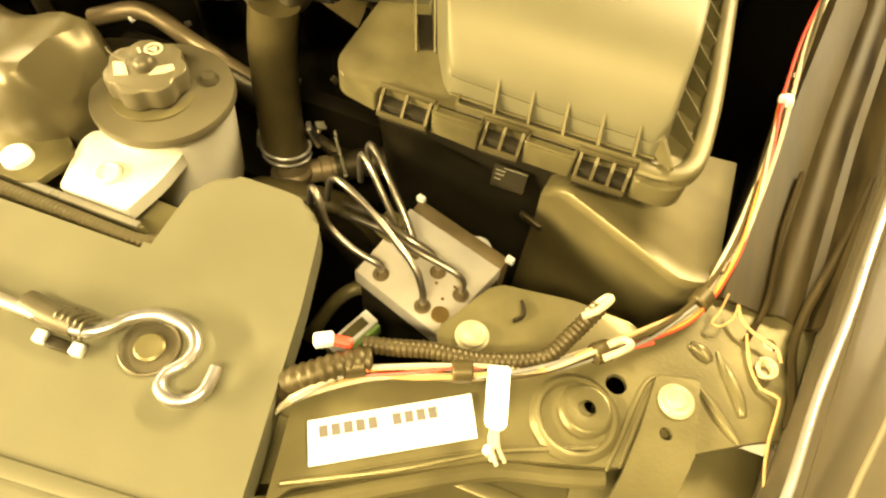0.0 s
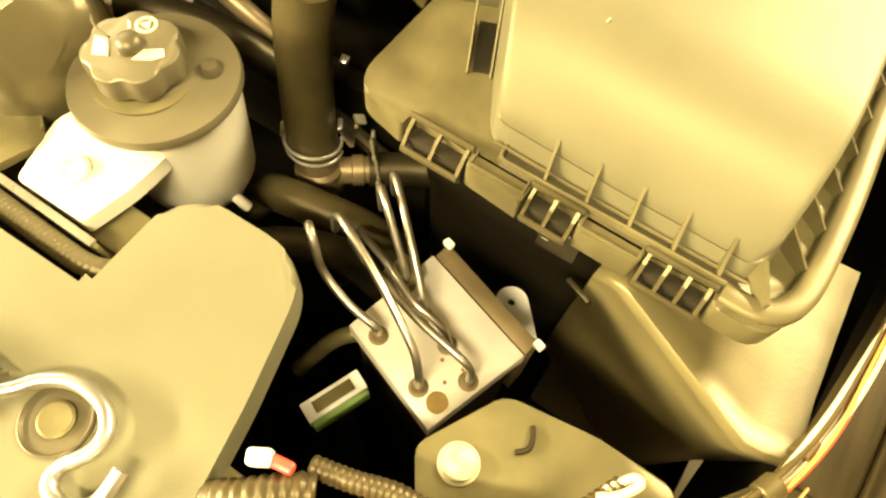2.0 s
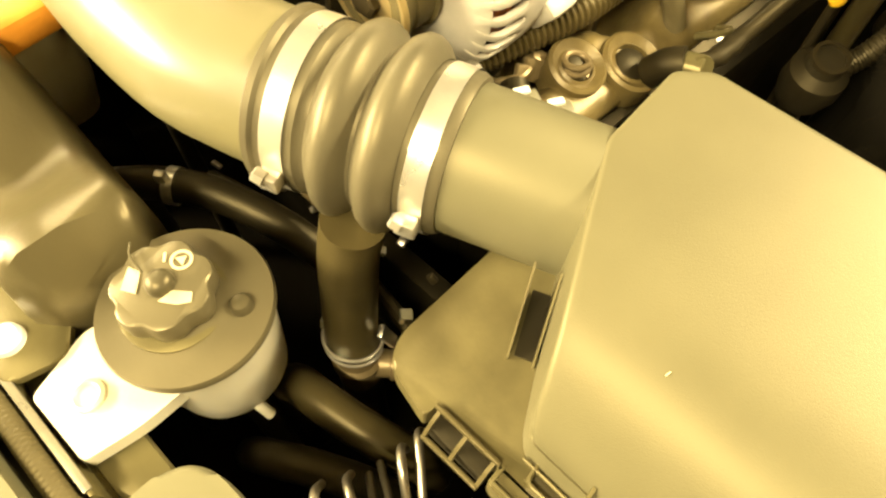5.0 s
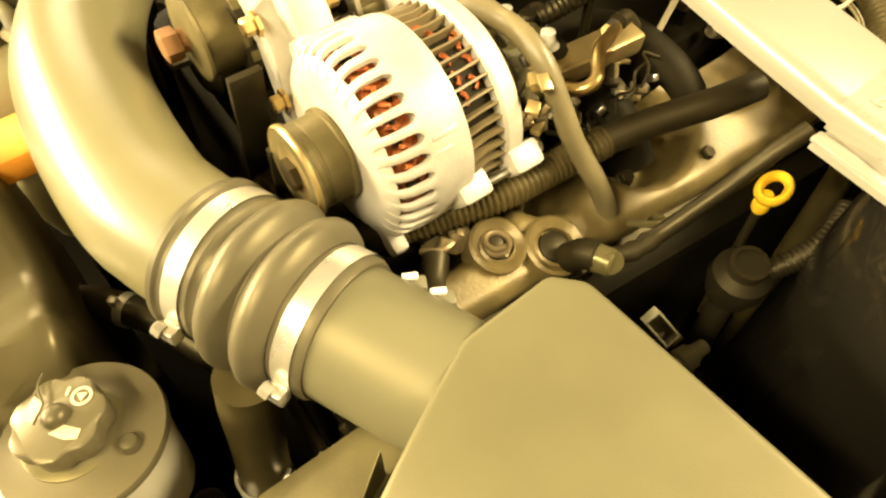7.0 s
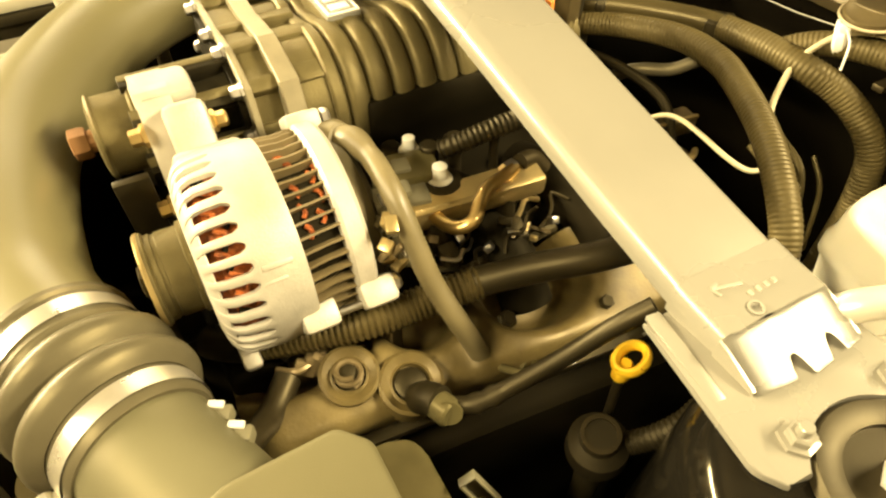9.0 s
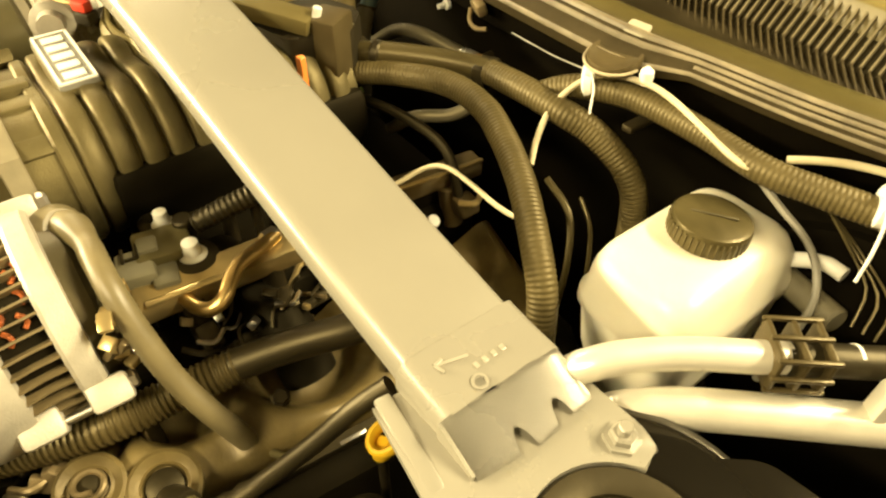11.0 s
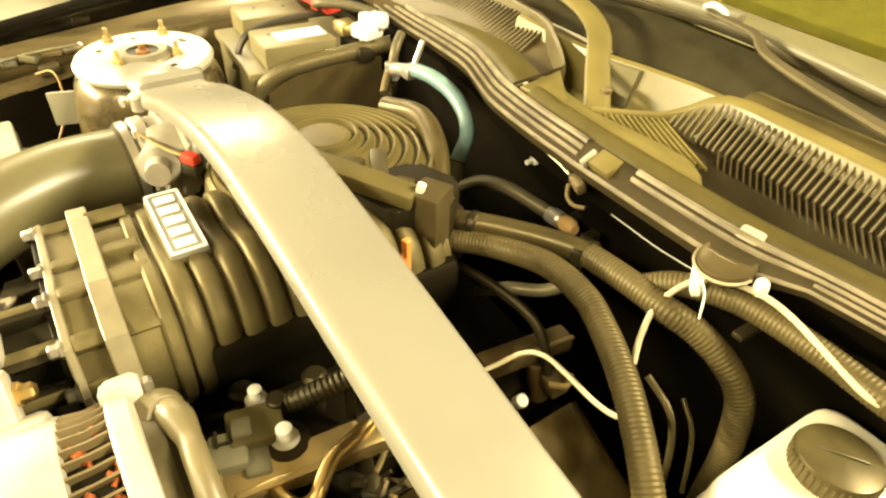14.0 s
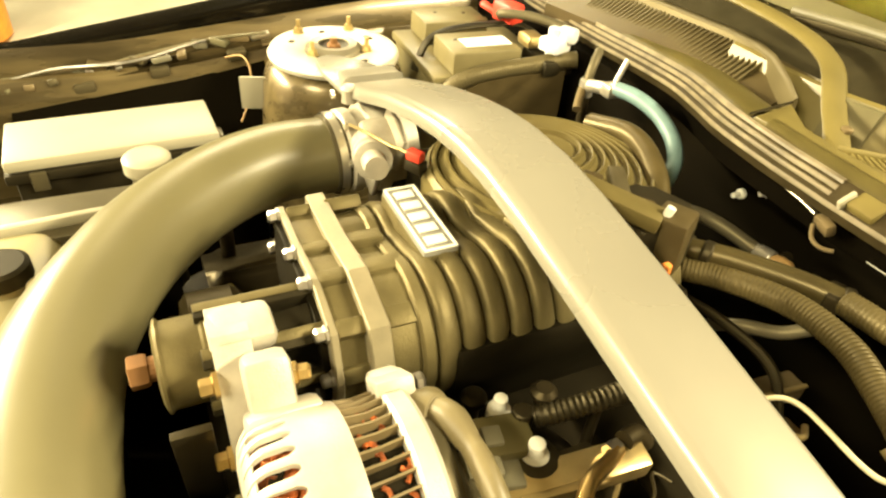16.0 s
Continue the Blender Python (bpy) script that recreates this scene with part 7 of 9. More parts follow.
# ---- strut towers ----
def tower(cx, cy, bright):
    t = thing("strut_tower", (cx, cy, 0.42), "bright steel strut tower with top mount and studs" if bright else "dark steel strut tower with rubber top mount", "strut tower")
    a, b = Vector((cx, cy, 0)), Vector((cx, cy, 1))
    top = 0.8675 if not bright else 0.866
    part("shell", lathe([(0.42, 0.125), (0.60, 0.118), (0.72, 0.112), (0.80, 0.106), (0.835, 0.102), (top - 0.014, 0.096), (top - 0.004, 0.088), (top, 0.078), (top, 0.046)], a, b, 56), RAILTAN if bright else PAINT, t, smooth=50)
    if bright:
        part("top_plate", lathe([(top, 0.040), (top, 0.092), (top + 0.006, 0.0935), (top + 0.012, 0.090), (top + 0.013, 0.050), (top + 0.008, 0.040)], a, b, 56), ALUTOP, t, "bright mount plate")
        ring = part("mount_ring", lathe([(top + 0.004, 0.022), (top + 0.018, 0.022), (top + 0.019, 0.033), (top + 0.014, 0.040), (top + 0.004, 0.042)], a, b, 40), TOWER, t)
        part("mount_rubber", lathe([(top - 0.01, 0.022), (top + 0.016, 0.0225), (top + 0.012, 0.01)], a, b, 32), RUBBER, t, "black rubber bush")
        part("strut_nut", join(lathe([(top, 0.010), (top + 0.016, 0.010), (top + 0.018, 0.008)], a, b, 6), rod((cx, cy, top), (cx, cy, top + 0.026), 0.005)), RUST, ring, "rusty strut nut", smooth=20)
        for ang, r in ((207, 0.075), (147, 0.078), (-58, 0.044), (58, 0.048)):
            px, py = cx + r * math.cos(math.radians(ang)), cy + r * math.sin(math.radians(ang))
            sn = part("stud_nut", lathe([(0, 0.0085), (0.002, 0.0085), (0.003, 0.0065), (0.008, 0.0065), (0.009, 0.005)], (px, py, top + 0.012), (px, py, 1), 6), BRASSDULL, t, smooth=0)
            part("stud", rod((px, py, top + 0.018), (px, py, top + 0.032), 0.0032, 10), BRASSDULL, sn)
        for ang, r, sx in ((238, 0.062, 0.010), (112, 0.064, 0.016), (20, 0.066, 0.016), (180, 0.062, 0.009)):
            px, py = cx + r * math.cos(math.radians(ang)), cy + r * math.sin(math.radians(ang))
            part("slot", box((px, py, top + 0.0125), (sx, 0.008, 0.003), pose(0, 0, 0, 0, 0, ang + 90), 0.002), RUBBER, t)
    else:
        part("mount_rubber", lathe([(top - 0.01, 0.030), (top + 0.004, 0.031), (top + 0.0065, 0.036), (top + 0.0065, 0.044), (top + 0.001, 0.0475)], a, b, 56), RUBBER, t, "black rubber bush")
        part("bush_well", lathe([(top - 0.035, 0.010), (top - 0.032, 0.030), (top - 0.004, 0.0315)], a, b, 40), RUBBER, t)
        sn = part("strut_nut", lathe([(top - 0.032, 0.014), (top + 0.004, 0.014), (top + 0.005, 0.0125), (top + 0.019, 0.0125), (top + 0.021, 0.010)], a, b, 6), ALU, t, "pale strut nut", smooth=0)
        part("rod_end", rod((cx, cy, top + 0.012), (cx, cy, top + 0.026), 0.0075, 18), ALU, sn)
        part("hex_socket", rod((cx + 0.002, cy, top + 0.025), (cx + 0.002, cy, top + 0.0268), 0.003, 6), RUST, sn)
        part("apron_plate", prism(rounded([(cx + 0.04, cy - 0.05), (cx + 0.14, cy - 0.06), (cx + 0.14, cy + 0.12), (cx + 0.01, cy + 0.10), (cx - 0.01, cy + 0.075)], 0.01), top - 0.006, top - 0.001, 0.001), PAINT, t)
        part("plate_hole", rod((cx + 0.03, cy + 0.066, top - 0.003), (cx + 0.03, cy + 0.066, top + 0.0012), 0.007, 16), RUBBER, t)
    return t


tower(0.006, 0.753, False)
tower(-1.010, 0.737, True)

# ---- brake fluid reservoir and lines ----
res = thing("brake_fluid_reservoir", (-0.10, 0.94, 0.78), "translucent white brake fluid reservoir with black cap", "fluid reservoir")


def rrect(x0, x1, y0, y1, z, r, cut=0.0):
    return [(x, y, z) for x, y in rounded([(x0, y0 + cut), (x0, y1), (x1, y1), (x1, y0)], r, 5)]


part("tank", loft([rrect(-0.118, -0.07, 0.895, 0.965, 0.735, 0.02), rrect(-0.126, -0.062, 0.885, 0.985, 0.76, 0.02), rrect(-0.136, -0.054, 0.876, 1.000, 0.80, 0.02), rrect(-0.140, -0.054, 0.872, 1.008, 0.838, 0.02), rrect(-0.143, -0.052, 0.869, 1.012, 0.842, 0.022), rrect(-0.143, -0.052, 0.869, 1.012, 0.852, 0.022), rrect(-0.1405, -0.055, 0.872, 1.009, 0.858, 0.022), rrect(-0.1395, -0.058, 0.874, 1.007, 0.874, 0.022), rrect(-0.1365, -0.063, 0.879, 1.003, 0.8835, 0.022), rrect(-0.131, -0.070, 0.886, 0.997, 0.8875, 0.02), rrect(-0.115, -0.087, 0.905, 0.980, 0.8885, 0.01)]), WHITE, res, smooth=50)
CA, CB = Vector((-0.1015, 0.949, 0.886)), Vector((-0.1015, 0.952, 0.93))
rcap = part("cap", lathe([(0, 0.0255), (0.001, 0.0262), (0.014, 0.0262), (0.0155, 0.0255), (0.0165, 0.023)], CA, CB, 48), BRAKECAP, res, "black screw cap")
part("cap_ridge", box((-0.1015, 0.951, 0.9028), (0.030, 0.0016, 0.0014), pose(0, 0, 0, 3, 0, 35), 0.0003), BLACK, rcap)
for k in range(40):
    a = 2 * math.pi * k / 40
    m = frame_of(CA, CB)
    part("grip", box(m @ Vector((0.0263 * math.cos(a), 0.0263 * math.sin(a), 0.007)), (0.0012, 0.0012, 0.012), None, 0), BRAKECAP, rcap, smooth=0)
part("nozzle", tube([(-0.062, 1.0, 0.865), (-0.045, 1.012, 0.868), (-0.030, 1.012, 0.868)], 0.0055, 12), PALE, res, "pale nozzle")
part("base_grip", box((-0.09, 0.94, 0.725), (0.05, 0.07, 0.03), None, 0.005), BLACKDEEP, res)
mc = thing("brake_master_cylinder", (-0.07, 0.96, 0.42), "dark cast brake master cylinder and booster", "brake booster")
part("cylinder", rod((-0.095, 0.86, 0.70), (-0.085, 1.03, 0.70), 0.024, 24), IRON, mc)
part("booster", lathe([(0, 0.02), (0.005, 0.07), (0.02, 0.105), (0.05, 0.115), (0.065, 0.11)], (-0.02, 1.0, 0.78), (-0.02, 1.06, 0.76), 48), BODY, mc, "black booster drum")
part("stand", box((-0.09, 0.95, 0.55), (0.05, 0.05, 0.27)), IRONDARK, mc)
part("port", rod((-0.065, 1.005, 0.845), (-0.015, 0.99, 0.85), 0.010, 16), LOOMGREY, mc, "grey-brown port")
ac = thing("air_conditioning_lines", (-0.02, 0.88, 0.80), "bare aluminium air conditioning pipes with a plastic clip", "pipe")
part("upper_pipe", tube([(-0.092, 0.800, 0.845), (-0.084, 0.803, 0.868), (-0.076, 0.812, 0.881), (-0.064, 0.832, 0.886), (-0.045, 0.860, 0.887), (-0.020, 0.890, 0.887), (-0.011, 0.902, 0.887)], 0.0098, 20, 0.005), ALUPIPE, ac)
part("lower_pipe", tube([(-0.07, 0.80, 0.82), (-0.062, 0.812, 0.842), (-0.052, 0.824, 0.853), (-0.036, 0.845, 0.857), (-0.001, 0.885, 0.857), (0.048, 0.938, 0.857)], 0.0125, 20, 0.005), ALUPIPE, ac)
part("rubber_hose", tube([(-0.012, 0.900, 0.887), (0.015, 0.933, 0.886), (0.046, 0.972, 0.884), (0.08, 1.02, 0.87)], 0.0098, 18), RUBBER, ac)
part("white_band", lathe([(0, 0.0101), (0.002, 0.0101)], (0.012, 0.930, 0.886), (0.03, 0.952, 0.886), 18), PALE, ac)
mcl = pose(0, 0, 0, 0, 0, 50)
cc = Vector((-0.010, 0.905, 0.887))
clipp = part("pipe_clip", box(cc, (0.003, 0.032, 0.030), mcl, 0.001), LOOM, ac, "dark plastic pipe clip")
for dx in (-0.014, 0.014):
    part("clip_rib", box(cc + mcl.to_3x3() @ Vector((dx, 0, 0)), (0.003, 0.032, 0.030), mcl, 0.001), LOOM, clipp)
for dy, dz in ((-0.015, 0.014), (0.015, 0.014), (-0.015, -0.012), (0.0, 0.0155), (-0.0165, 0.0)):
    part("clip_bar", box(cc + mcl.to_3x3() @ Vector((0, dy, dz)), (0.034, 0.003, 0.003), mcl, 0.001), LOOM, clipp)
part("block", box((0.045, 0.938, 0.868), (0.014, 0.040, 0.050), pose(0, 0, 0, 0, 0, -38), 0.003), ALUPIPE, ac, "machined pipe block")
part("block_bolt", lathe([(0, 0.007), (0.007, 0.007)], (0.055, 0.952, 0.892), (0.055, 0.952, 1), 6), STEEL, ac, smooth=0)
part("valve_stub", corrugated([(0.03, 0.99, 0.84), (0.045, 1.0, 0.86), (0.065, 1.0, 0.865)], 0.016, 14, 0.006), RUBBER, ac)
part("leg", join(rod((-0.09, 0.80, 0.70), (-0.092, 0.80, 0.85), 0.009), rod((-0.07, 0.80, 0.70), (-0.07, 0.80, 0.825), 0.010)), ALUPIPE, ac)

# ---- hoses and wires in front of the firewall ----
hh = thing("heater_hoses", (-0.33, 0.93, 0.75), "two thick black ribbed heater hoses curving down", "hose")
part("near_hose", corrugated([(-0.432, 0.879, 0.877), (-0.40, 0.900, 0.884), (-0.347, 0.920, 0.892), (-0.299, 0.919, 0.894), (-0.263, 0.908, 0.891), (-0.222, 0.890, 0.886), (-0.191, 0.873, 0.879), (-0.166, 0.859, 0.868), (-0.148, 0.850, 0.850), (-0.138, 0.843, 0.820), (-0.132, 0.840, 0.760)], 0.0112, 14, 0.0045, 0.95), LOOMBROWN, hh)
part("far_hose", tube([(-0.443, 0.887, 0.890), (-0.41, 0.910, 0.895), (-0.36, 0.940, 0.899), (-0.325, 0.955, 0.90)], 0.0105, 16), HOSE, hh)
part("far_loom", corrugated([(-0.328, 0.950, 0.902), (-0.285, 0.950, 0.906), (-0.247, 0.954, 0.904), (-0.225, 0.964, 0.896), (-0.205, 0.972, 0.883), (-0.188, 0.977, 0.867), (-0.178, 0.979, 0.845), (-0.172, 0.977, 0.80), (-0.172, 0.975, 0.75)], 0.0112, 14, 0.0045, 0.95), LOOMBROWN, hh)
part("clip", box((-0.338, 0.950, 0.893), (0.012, 0.028, 0.028), pose(0, 0, 0, 0, 0, 30), 0.002), RUBBER, hh)
for c in ((-0.425, 0.899, 0.893), (-0.33, 0.955, 0.90)):
    part("band", rod(Vector(c) - Vector((0.004, 0.0025, 0)), Vector(c) + Vector((0.004, 0.0025, 0)), 0.0118, 18), RUBBER, hh)
part("bright_end", rod((-0.441, 0.872, 0.877), (-0.432, 0.878, 0.877), 0.006, 12), PALE, hh)
part("green_plug", box((-0.433, 0.876, 0.856), (0.016, 0.012, 0.012), pose(0, 0, 0, 0, 0, 30), 0.003), GREEN, hh, "green plug")
part("thin_pipe", tube([(-0.425, 0.879, 0.853), (-0.38, 0.893, 0.853), (-0.33, 0.905, 0.84), (-0.30, 0.90, 0.80)], 0.005, 10), RUBBER, hh)
part("outlet_block", box((-0.452, 0.878, 0.872), (0.03, 0.045, 0.06), None, 0.006), BLACKDEEP, hh)
for pts, r in (([(-0.235, 0.905, 0.855), (-0.20, 0.90, 0.845), (-0.178, 0.888, 0.82), (-0.17, 0.88, 0.76)], 0.004), ([(-0.23, 0.93, 0.86), (-0.20, 0.928, 0.845), (-0.182, 0.915, 0.81), (-0.178, 0.905, 0.75)], 0.0045), ([(-0.205, 0.945, 0.85), (-0.185, 0.94, 0.83), (-0.17, 0.93, 0.78)], 0.003)):
    part("thin_pipe", tube(pts, r * 0.62, 10), HOSE, hh, "thin dark pipe")
part("leg", join(rod((-0.132, 0.840, 0.42), (-0.132, 0.840, 0.765), 0.0110), rod((-0.172, 0.975, 0.42), (-0.172, 0.975, 0.755), 0.0110)), LOOMBROWN, hh)

fv = thing("fuel_line", (-0.47, 1.03, 0.80), "dull fuel line with a bright crimp and orange cap", "pipe")
part("hose", tube([(-0.60, 1.0, 0.80), (-0.56, 1.008, 0.83), (-0.522, 1.018, 0.838), (-0.48, 1.033, 0.831), (-0.462, 1.038, 0.828)], 0.008, 14), RUBBERGREY, fv)
part("crimp", lathe([(0, 0.0095), (0.018, 0.0095), (0.020, 0.008)], (-0.469, 1.036, 0.829), (-0.44, 1.036, 0.833), 20), CHROME, fv, "bright crimp sleeve")
part("cap", lathe([(0, 0.008), (0.004, 0.0095), (0.018, 0.009), (0.024, 0.005)], (-0.447, 1.036, 0.832), (-0.40, 1.027, 0.842), 18), TAN, fv, "tan orange rubber cap")
part("clamp", box((-0.40, 1.028, 0.83), (0.012, 0.02, 0.04), None, 0.002), RUBBER, fv)
part("anchor", rod((-0.45, 1.04, 0.83), (-0.45, 1.07, 0.83), 0.006), IRON, fv)

far_rail = thing("rear_fuel_rail", (-0.33, 0.90, 0.75), "dull yellow rear fuel rail with an injector", "fuel rail")
part("rail", box((-0.328, 0.893, 0.816), (0.022, 0.09, 0.018), pose(0, 0, 0, 0, 0, -6), 0.004), BRASSDARK, far_rail)
part("lip", box((-0.318, 0.893, 0.826), (0.004, 0.085, 0.003), pose(0, 0, 0, 0, 0, -6), 0.001), BRASSDULL, far_rail)
part("injector", join(rod((-0.31, 0.90, 0.77), (-0.318, 0.90, 0.81), 0.010), box((-0.296, 0.903, 0.80), (0.02, 0.02, 0.015), None, 0.003)), BRASSDARK, far_rail)
part("clip", tube([(-0.292, 0.892, 0.81), (-0.282, 0.902, 0.812), (-0.29, 0.915, 0.81)], 0.003, 8, 0.003), BRASSDULL, far_rail)
part("cap", rod((-0.302, 0.868, 0.79), (-0.296, 0.868, 0.80), 0.006, 12), PALE, far_rail)
part("stay", box((-0.33, 0.89, 0.765), (0.012, 0.07, 0.1)), IRONDARK, far_rail)
part("dark_pipe", tube([(-0.41, 0.90, 0.82), (-0.375, 0.905, 0.85), (-0.35, 0.925, 0.857), (-0.335, 0.94, 0.87)], 0.006, 12), RUBBERGREY, far_rail)

vw = thing("vacuum_line", (-0.27, 0.87, 0.80), "thin cream vacuum line looping beside the brace", "vacuum line")
part("line", tube([(-0.312, 0.812, 0.842), (-0.305, 0.838, 0.850), (-0.298, 0.862, 0.859), (-0.285, 0.874, 0.861), (-0.262, 0.880, 0.856), (-0.238, 0.885, 0.849), (-0.222, 0.893, 0.844), (-0.214, 0.900, 0.848), (-0.212, 0.904, 0.858)], 0.0021, 10, 0.004), CREAMWIRE, vw)
part("end", rod((-0.316, 0.80, 0.80), (-0.312, 0.812, 0.845), 0.0028), CREAMWIRE, vw)

cl = thing("cowl_loom", (-0.12, 1.0, 0.90), "black split loom tied along the cowl with cream tubing", "wiring loom")
part("loom", corrugated([(-0.275, 0.958, 0.905), (-0.262, 0.968, 0.913), (-0.244, 0.977, 0.919), (-0.215, 0.988, 0.922), (-0.187, 0.993, 0.922), (-0.150, 0.994, 0.922), (-0.100, 0.993, 0.921), (-0.065, 1.002, 0.921), (-0.033, 1.012, 0.921), (0.003, 1.022, 0.921), (0.05, 1.028, 0.917), (0.10, 1.0, 0.90)], 0.0100, 14, 0.0045, 0.955), LOOMBROWN, cl)
part("cream_tube", tube([(-0.236, 0.916, 0.876), (-0.246, 0.930, 0.890), (-0.252, 0.948, 0.908), (-0.246, 0.968, 0.925), (-0.232, 0.980, 0.934), (-0.205, 0.990, 0.937), (-0.180, 0.993, 0.934), (-0.145, 0.988, 0.928), (-0.113, 0.984, 0.923), (-0.085, 0.996, 0.918), (-0.06, 1.01, 0.91)], 0.0024, 10, 0.005), CREAMWIRE, cl, "cream vacuum tubing")
tie = part("cable_tie", join(rod((-0.249, 0.977, 0.923), (-0.241, 0.982, 0.925), 0.0142, 18), box((-0.240, 0.972, 0.936), (0.009, 0.008, 0.007), pose(0, 0, 0, 0, 0, 30), 0.002)), PALE, cl, "pale cable tie")
part("tie_tail", tube([(-0.238, 0.970, 0.936), (-0.228, 0.963, 0.932), (-0.224, 0.959, 0.924), (-0.222, 0.957, 0.914)], 0.0009, 6, 0.004), PALE, tie)
tie2 = part("cable_tie", join(rod((-0.037, 1.012, 0.926), (-0.029, 1.016, 0.926), 0.0142, 18), box((-0.034, 1.007, 0.938), (0.008, 0.006, 0.005), None, 0.002)), PALE, cl, "pale cable tie")
part("tie_tail", tube([(-0.034, 1.004, 0.940), (-0.024, 0.990, 0.936), (-0.018, 0.978, 0.92), (-0.016, 0.972, 0.90)], 0.0011, 6, 0.004), PALE, tie2)
part("second_tube", tube([(-0.094, 1.005, 0.928), (-0.080, 1.016, 0.931), (-0.062, 1.030, 0.932), (-0.037, 1.042, 0.932), (-0.018, 1.044, 0.932), (0.01, 1.05, 0.93), (0.05, 1.055, 0.925)], 0.0028, 10), CREAMWIRE, cl, "cream vacuum tubing")
part("grey_wire", tube([(-0.115, 0.998, 0.917), (-0.088, 1.0, 0.90), (-0.055, 0.998, 0.885), (-0.035, 0.985, 0.87), (-0.028, 0.97, 0.85), (-0.03, 0.95, 0.80)], 0.0026, 8), GREYWIRE, cl, "grey wire")
for i in range(3):
    part("thin_wire", tube([(-0.06, 1.02, 0.90), (-0.035, 1.02 + 0.004 * i, 0.88), (-0.015 + 0.008 * i, 1.015, 0.865), (-0.008 + 0.008 * i, 1.0, 0.845)], 0.0010, 6), HOSE, cl)
part("yellow_clip", box((-0.021, 1.046, 0.936), (0.010, 0.010, 0.010), pose(0, 0, 0, 0, 0, 20), 0.002), YELLOW, cl, "yellow clip")
part("push_clip", lathe([(0, 0.005), (0.006, 0.0055), (0.010, 0.005), (0.013, 0.002)], (-0.206, 0.993, 0.935), (-0.206, 0.990, 1), 16), PALE, cl, "white push clip")
part("bracket", box((-0.20, 1.02, 0.905), (0.01, 0.09, 0.006)), IRON, cl)
part("bracket", box((0.0, 1.045, 0.905), (0.01, 0.04, 0.006)), IRON, cl)

# ---- cowl ----
cowl = thing("windscreen_cowl", (-0.5, 1.08, 0.90), "dusty black plastic windscreen cowl with ribbed seal and grilles", "windscreen cowl")
FRONT = [(-1.22, 1.13, 0.890), (-1.10, 1.098, 0.907), (-0.95, 1.076, 0.918), (-0.83, 1.057, 0.929), (-0.74, 1.046, 0.937), (-0.65, 1.033, 0.944), (-0.59, 1.010, 0.950), (-0.537, 0.989, 0.954), (-0.46, 0.980, 0.953), (-0.382, 0.977, 0.952), (-0.30, 0.974, 0.952), (-0.236, 0.975, 0.951), (-0.17, 0.984, 0.950), (-0.107, 0.992, 0.950), (-0.055, 1.003, 0.950), (0.0, 1.022, 0.948), (0.06, 1.05, 0.944), (0.14, 1.085, 0.935)]
LINE = smooth_line(FRONT, 0.02)


def strip(profile, x0, x1, lift=0.0):
    rows = []
    for q in LINE:
        if x0 <= q.x <= x1:
            back = 0.007 * min(1.0, max(0.0, (q.x + 0.62) / 0.2)) + 0.011 * min(1.0, max(0.0, (q.x + 0.4) / 0.23))
            k = 1 - 0.36 * min(1.0, max(0.0, (q.x + 0.225) / 0.04))
            rows.append([(q.x, q.y + (0.0205 - (0.0205 - dy) * k if dy < 0.0205 else dy) + back, q.z + (0.0095 - (0.0095 - dz) * k if dy < 0.0205 else dz) + lift) for dy, dz in profile])
    bm = loft(rows, cap=False, closed=False)
    bmesh.ops.solidify(bm, geom=bm.faces[:], thickness=0.002)
    return bm


def bead(dy, dz, w, h=0.0022):
    """A rounded rib lying on the sloping seal."""
    return [(dy - w, dz - 0.0015), (dy - 0.8 * w, dz + 0.6 * h), (dy - 0.3 * w, dz + h), (dy + 0.4 * w, dz + h + 0.0006), (dy + w, dz + 0.4 * h), (dy + w, dz - 0.001)]


part("seal_body", strip([(0.0025, -0.018), (-0.0005, -0.0075), (0.0025, -0.0050), (0.0055, -0.0015), (0.0085, 0.0010), (0.0115, 0.0040), (0.0150, 0.0075), (0.0195, 0.0095), (0.0215, 0.0060)], -1.3, 0.2), SEALBASE, cowl, "dark brown rubber seal body", smooth=40)
for dy, dz, w, runs in ((0.0002, -0.0075, 0.0009, ((-1.3, 0.2),)), (0.0058, -0.0012, 0.0010, ((-1.3, -0.385), (-0.20, 0.2))), (0.0112, 0.0038, 0.0013, ((-1.3, -0.385), (-0.355, 0.2))), (0.0176, 0.0088, 0.0026, ((-1.3, -0.385), (-0.355, 0.2)))):
    for x0, x1 in runs:
        part("seal_rib", strip(bead(dy, dz, w), x0, x1), SEAL, cowl, "pale dusty rubber seal rib", smooth=50)
part("far_cover", strip([(0.0205, 0.0060), (0.023, 0.0095), (0.034, 0.0125), (0.050, 0.0125), (0.062, 0.0105), (0.070, 0.004)], -1.3, -0.517), COWLGOLD, cowl, "dusty smooth cover ahead of the far grille", smooth=60)
part("front_band", strip([(0.0205, 0.0060), (0.0225, 0.0095), (0.027, 0.0130), (0.033, 0.0152), (0.038, 0.0150), (0.041, 0.0130), (0.043, 0.0060)], -0.513, 0.2), COWLGOLD, cowl, "dull gold rounded front band", smooth=60)
part("band_shelf", loft([[(x, 1.016, 0.962), (x, 1.022, 0.9655), (x, y - 0.004, 0.9635), (x, y, 0.960), (x, y, 0.945), (x, 1.016, 0.945)] for x, y in ((-0.512, 1.060), (-0.478, 1.052), (-0.440, 1.047), (-0.400, 1.052), (-0.360, 1.057), (-0.330, 1.056), (-0.312, 1.046), (-0.300, 1.034))]), COWLGOLD, cowl, smooth=40)
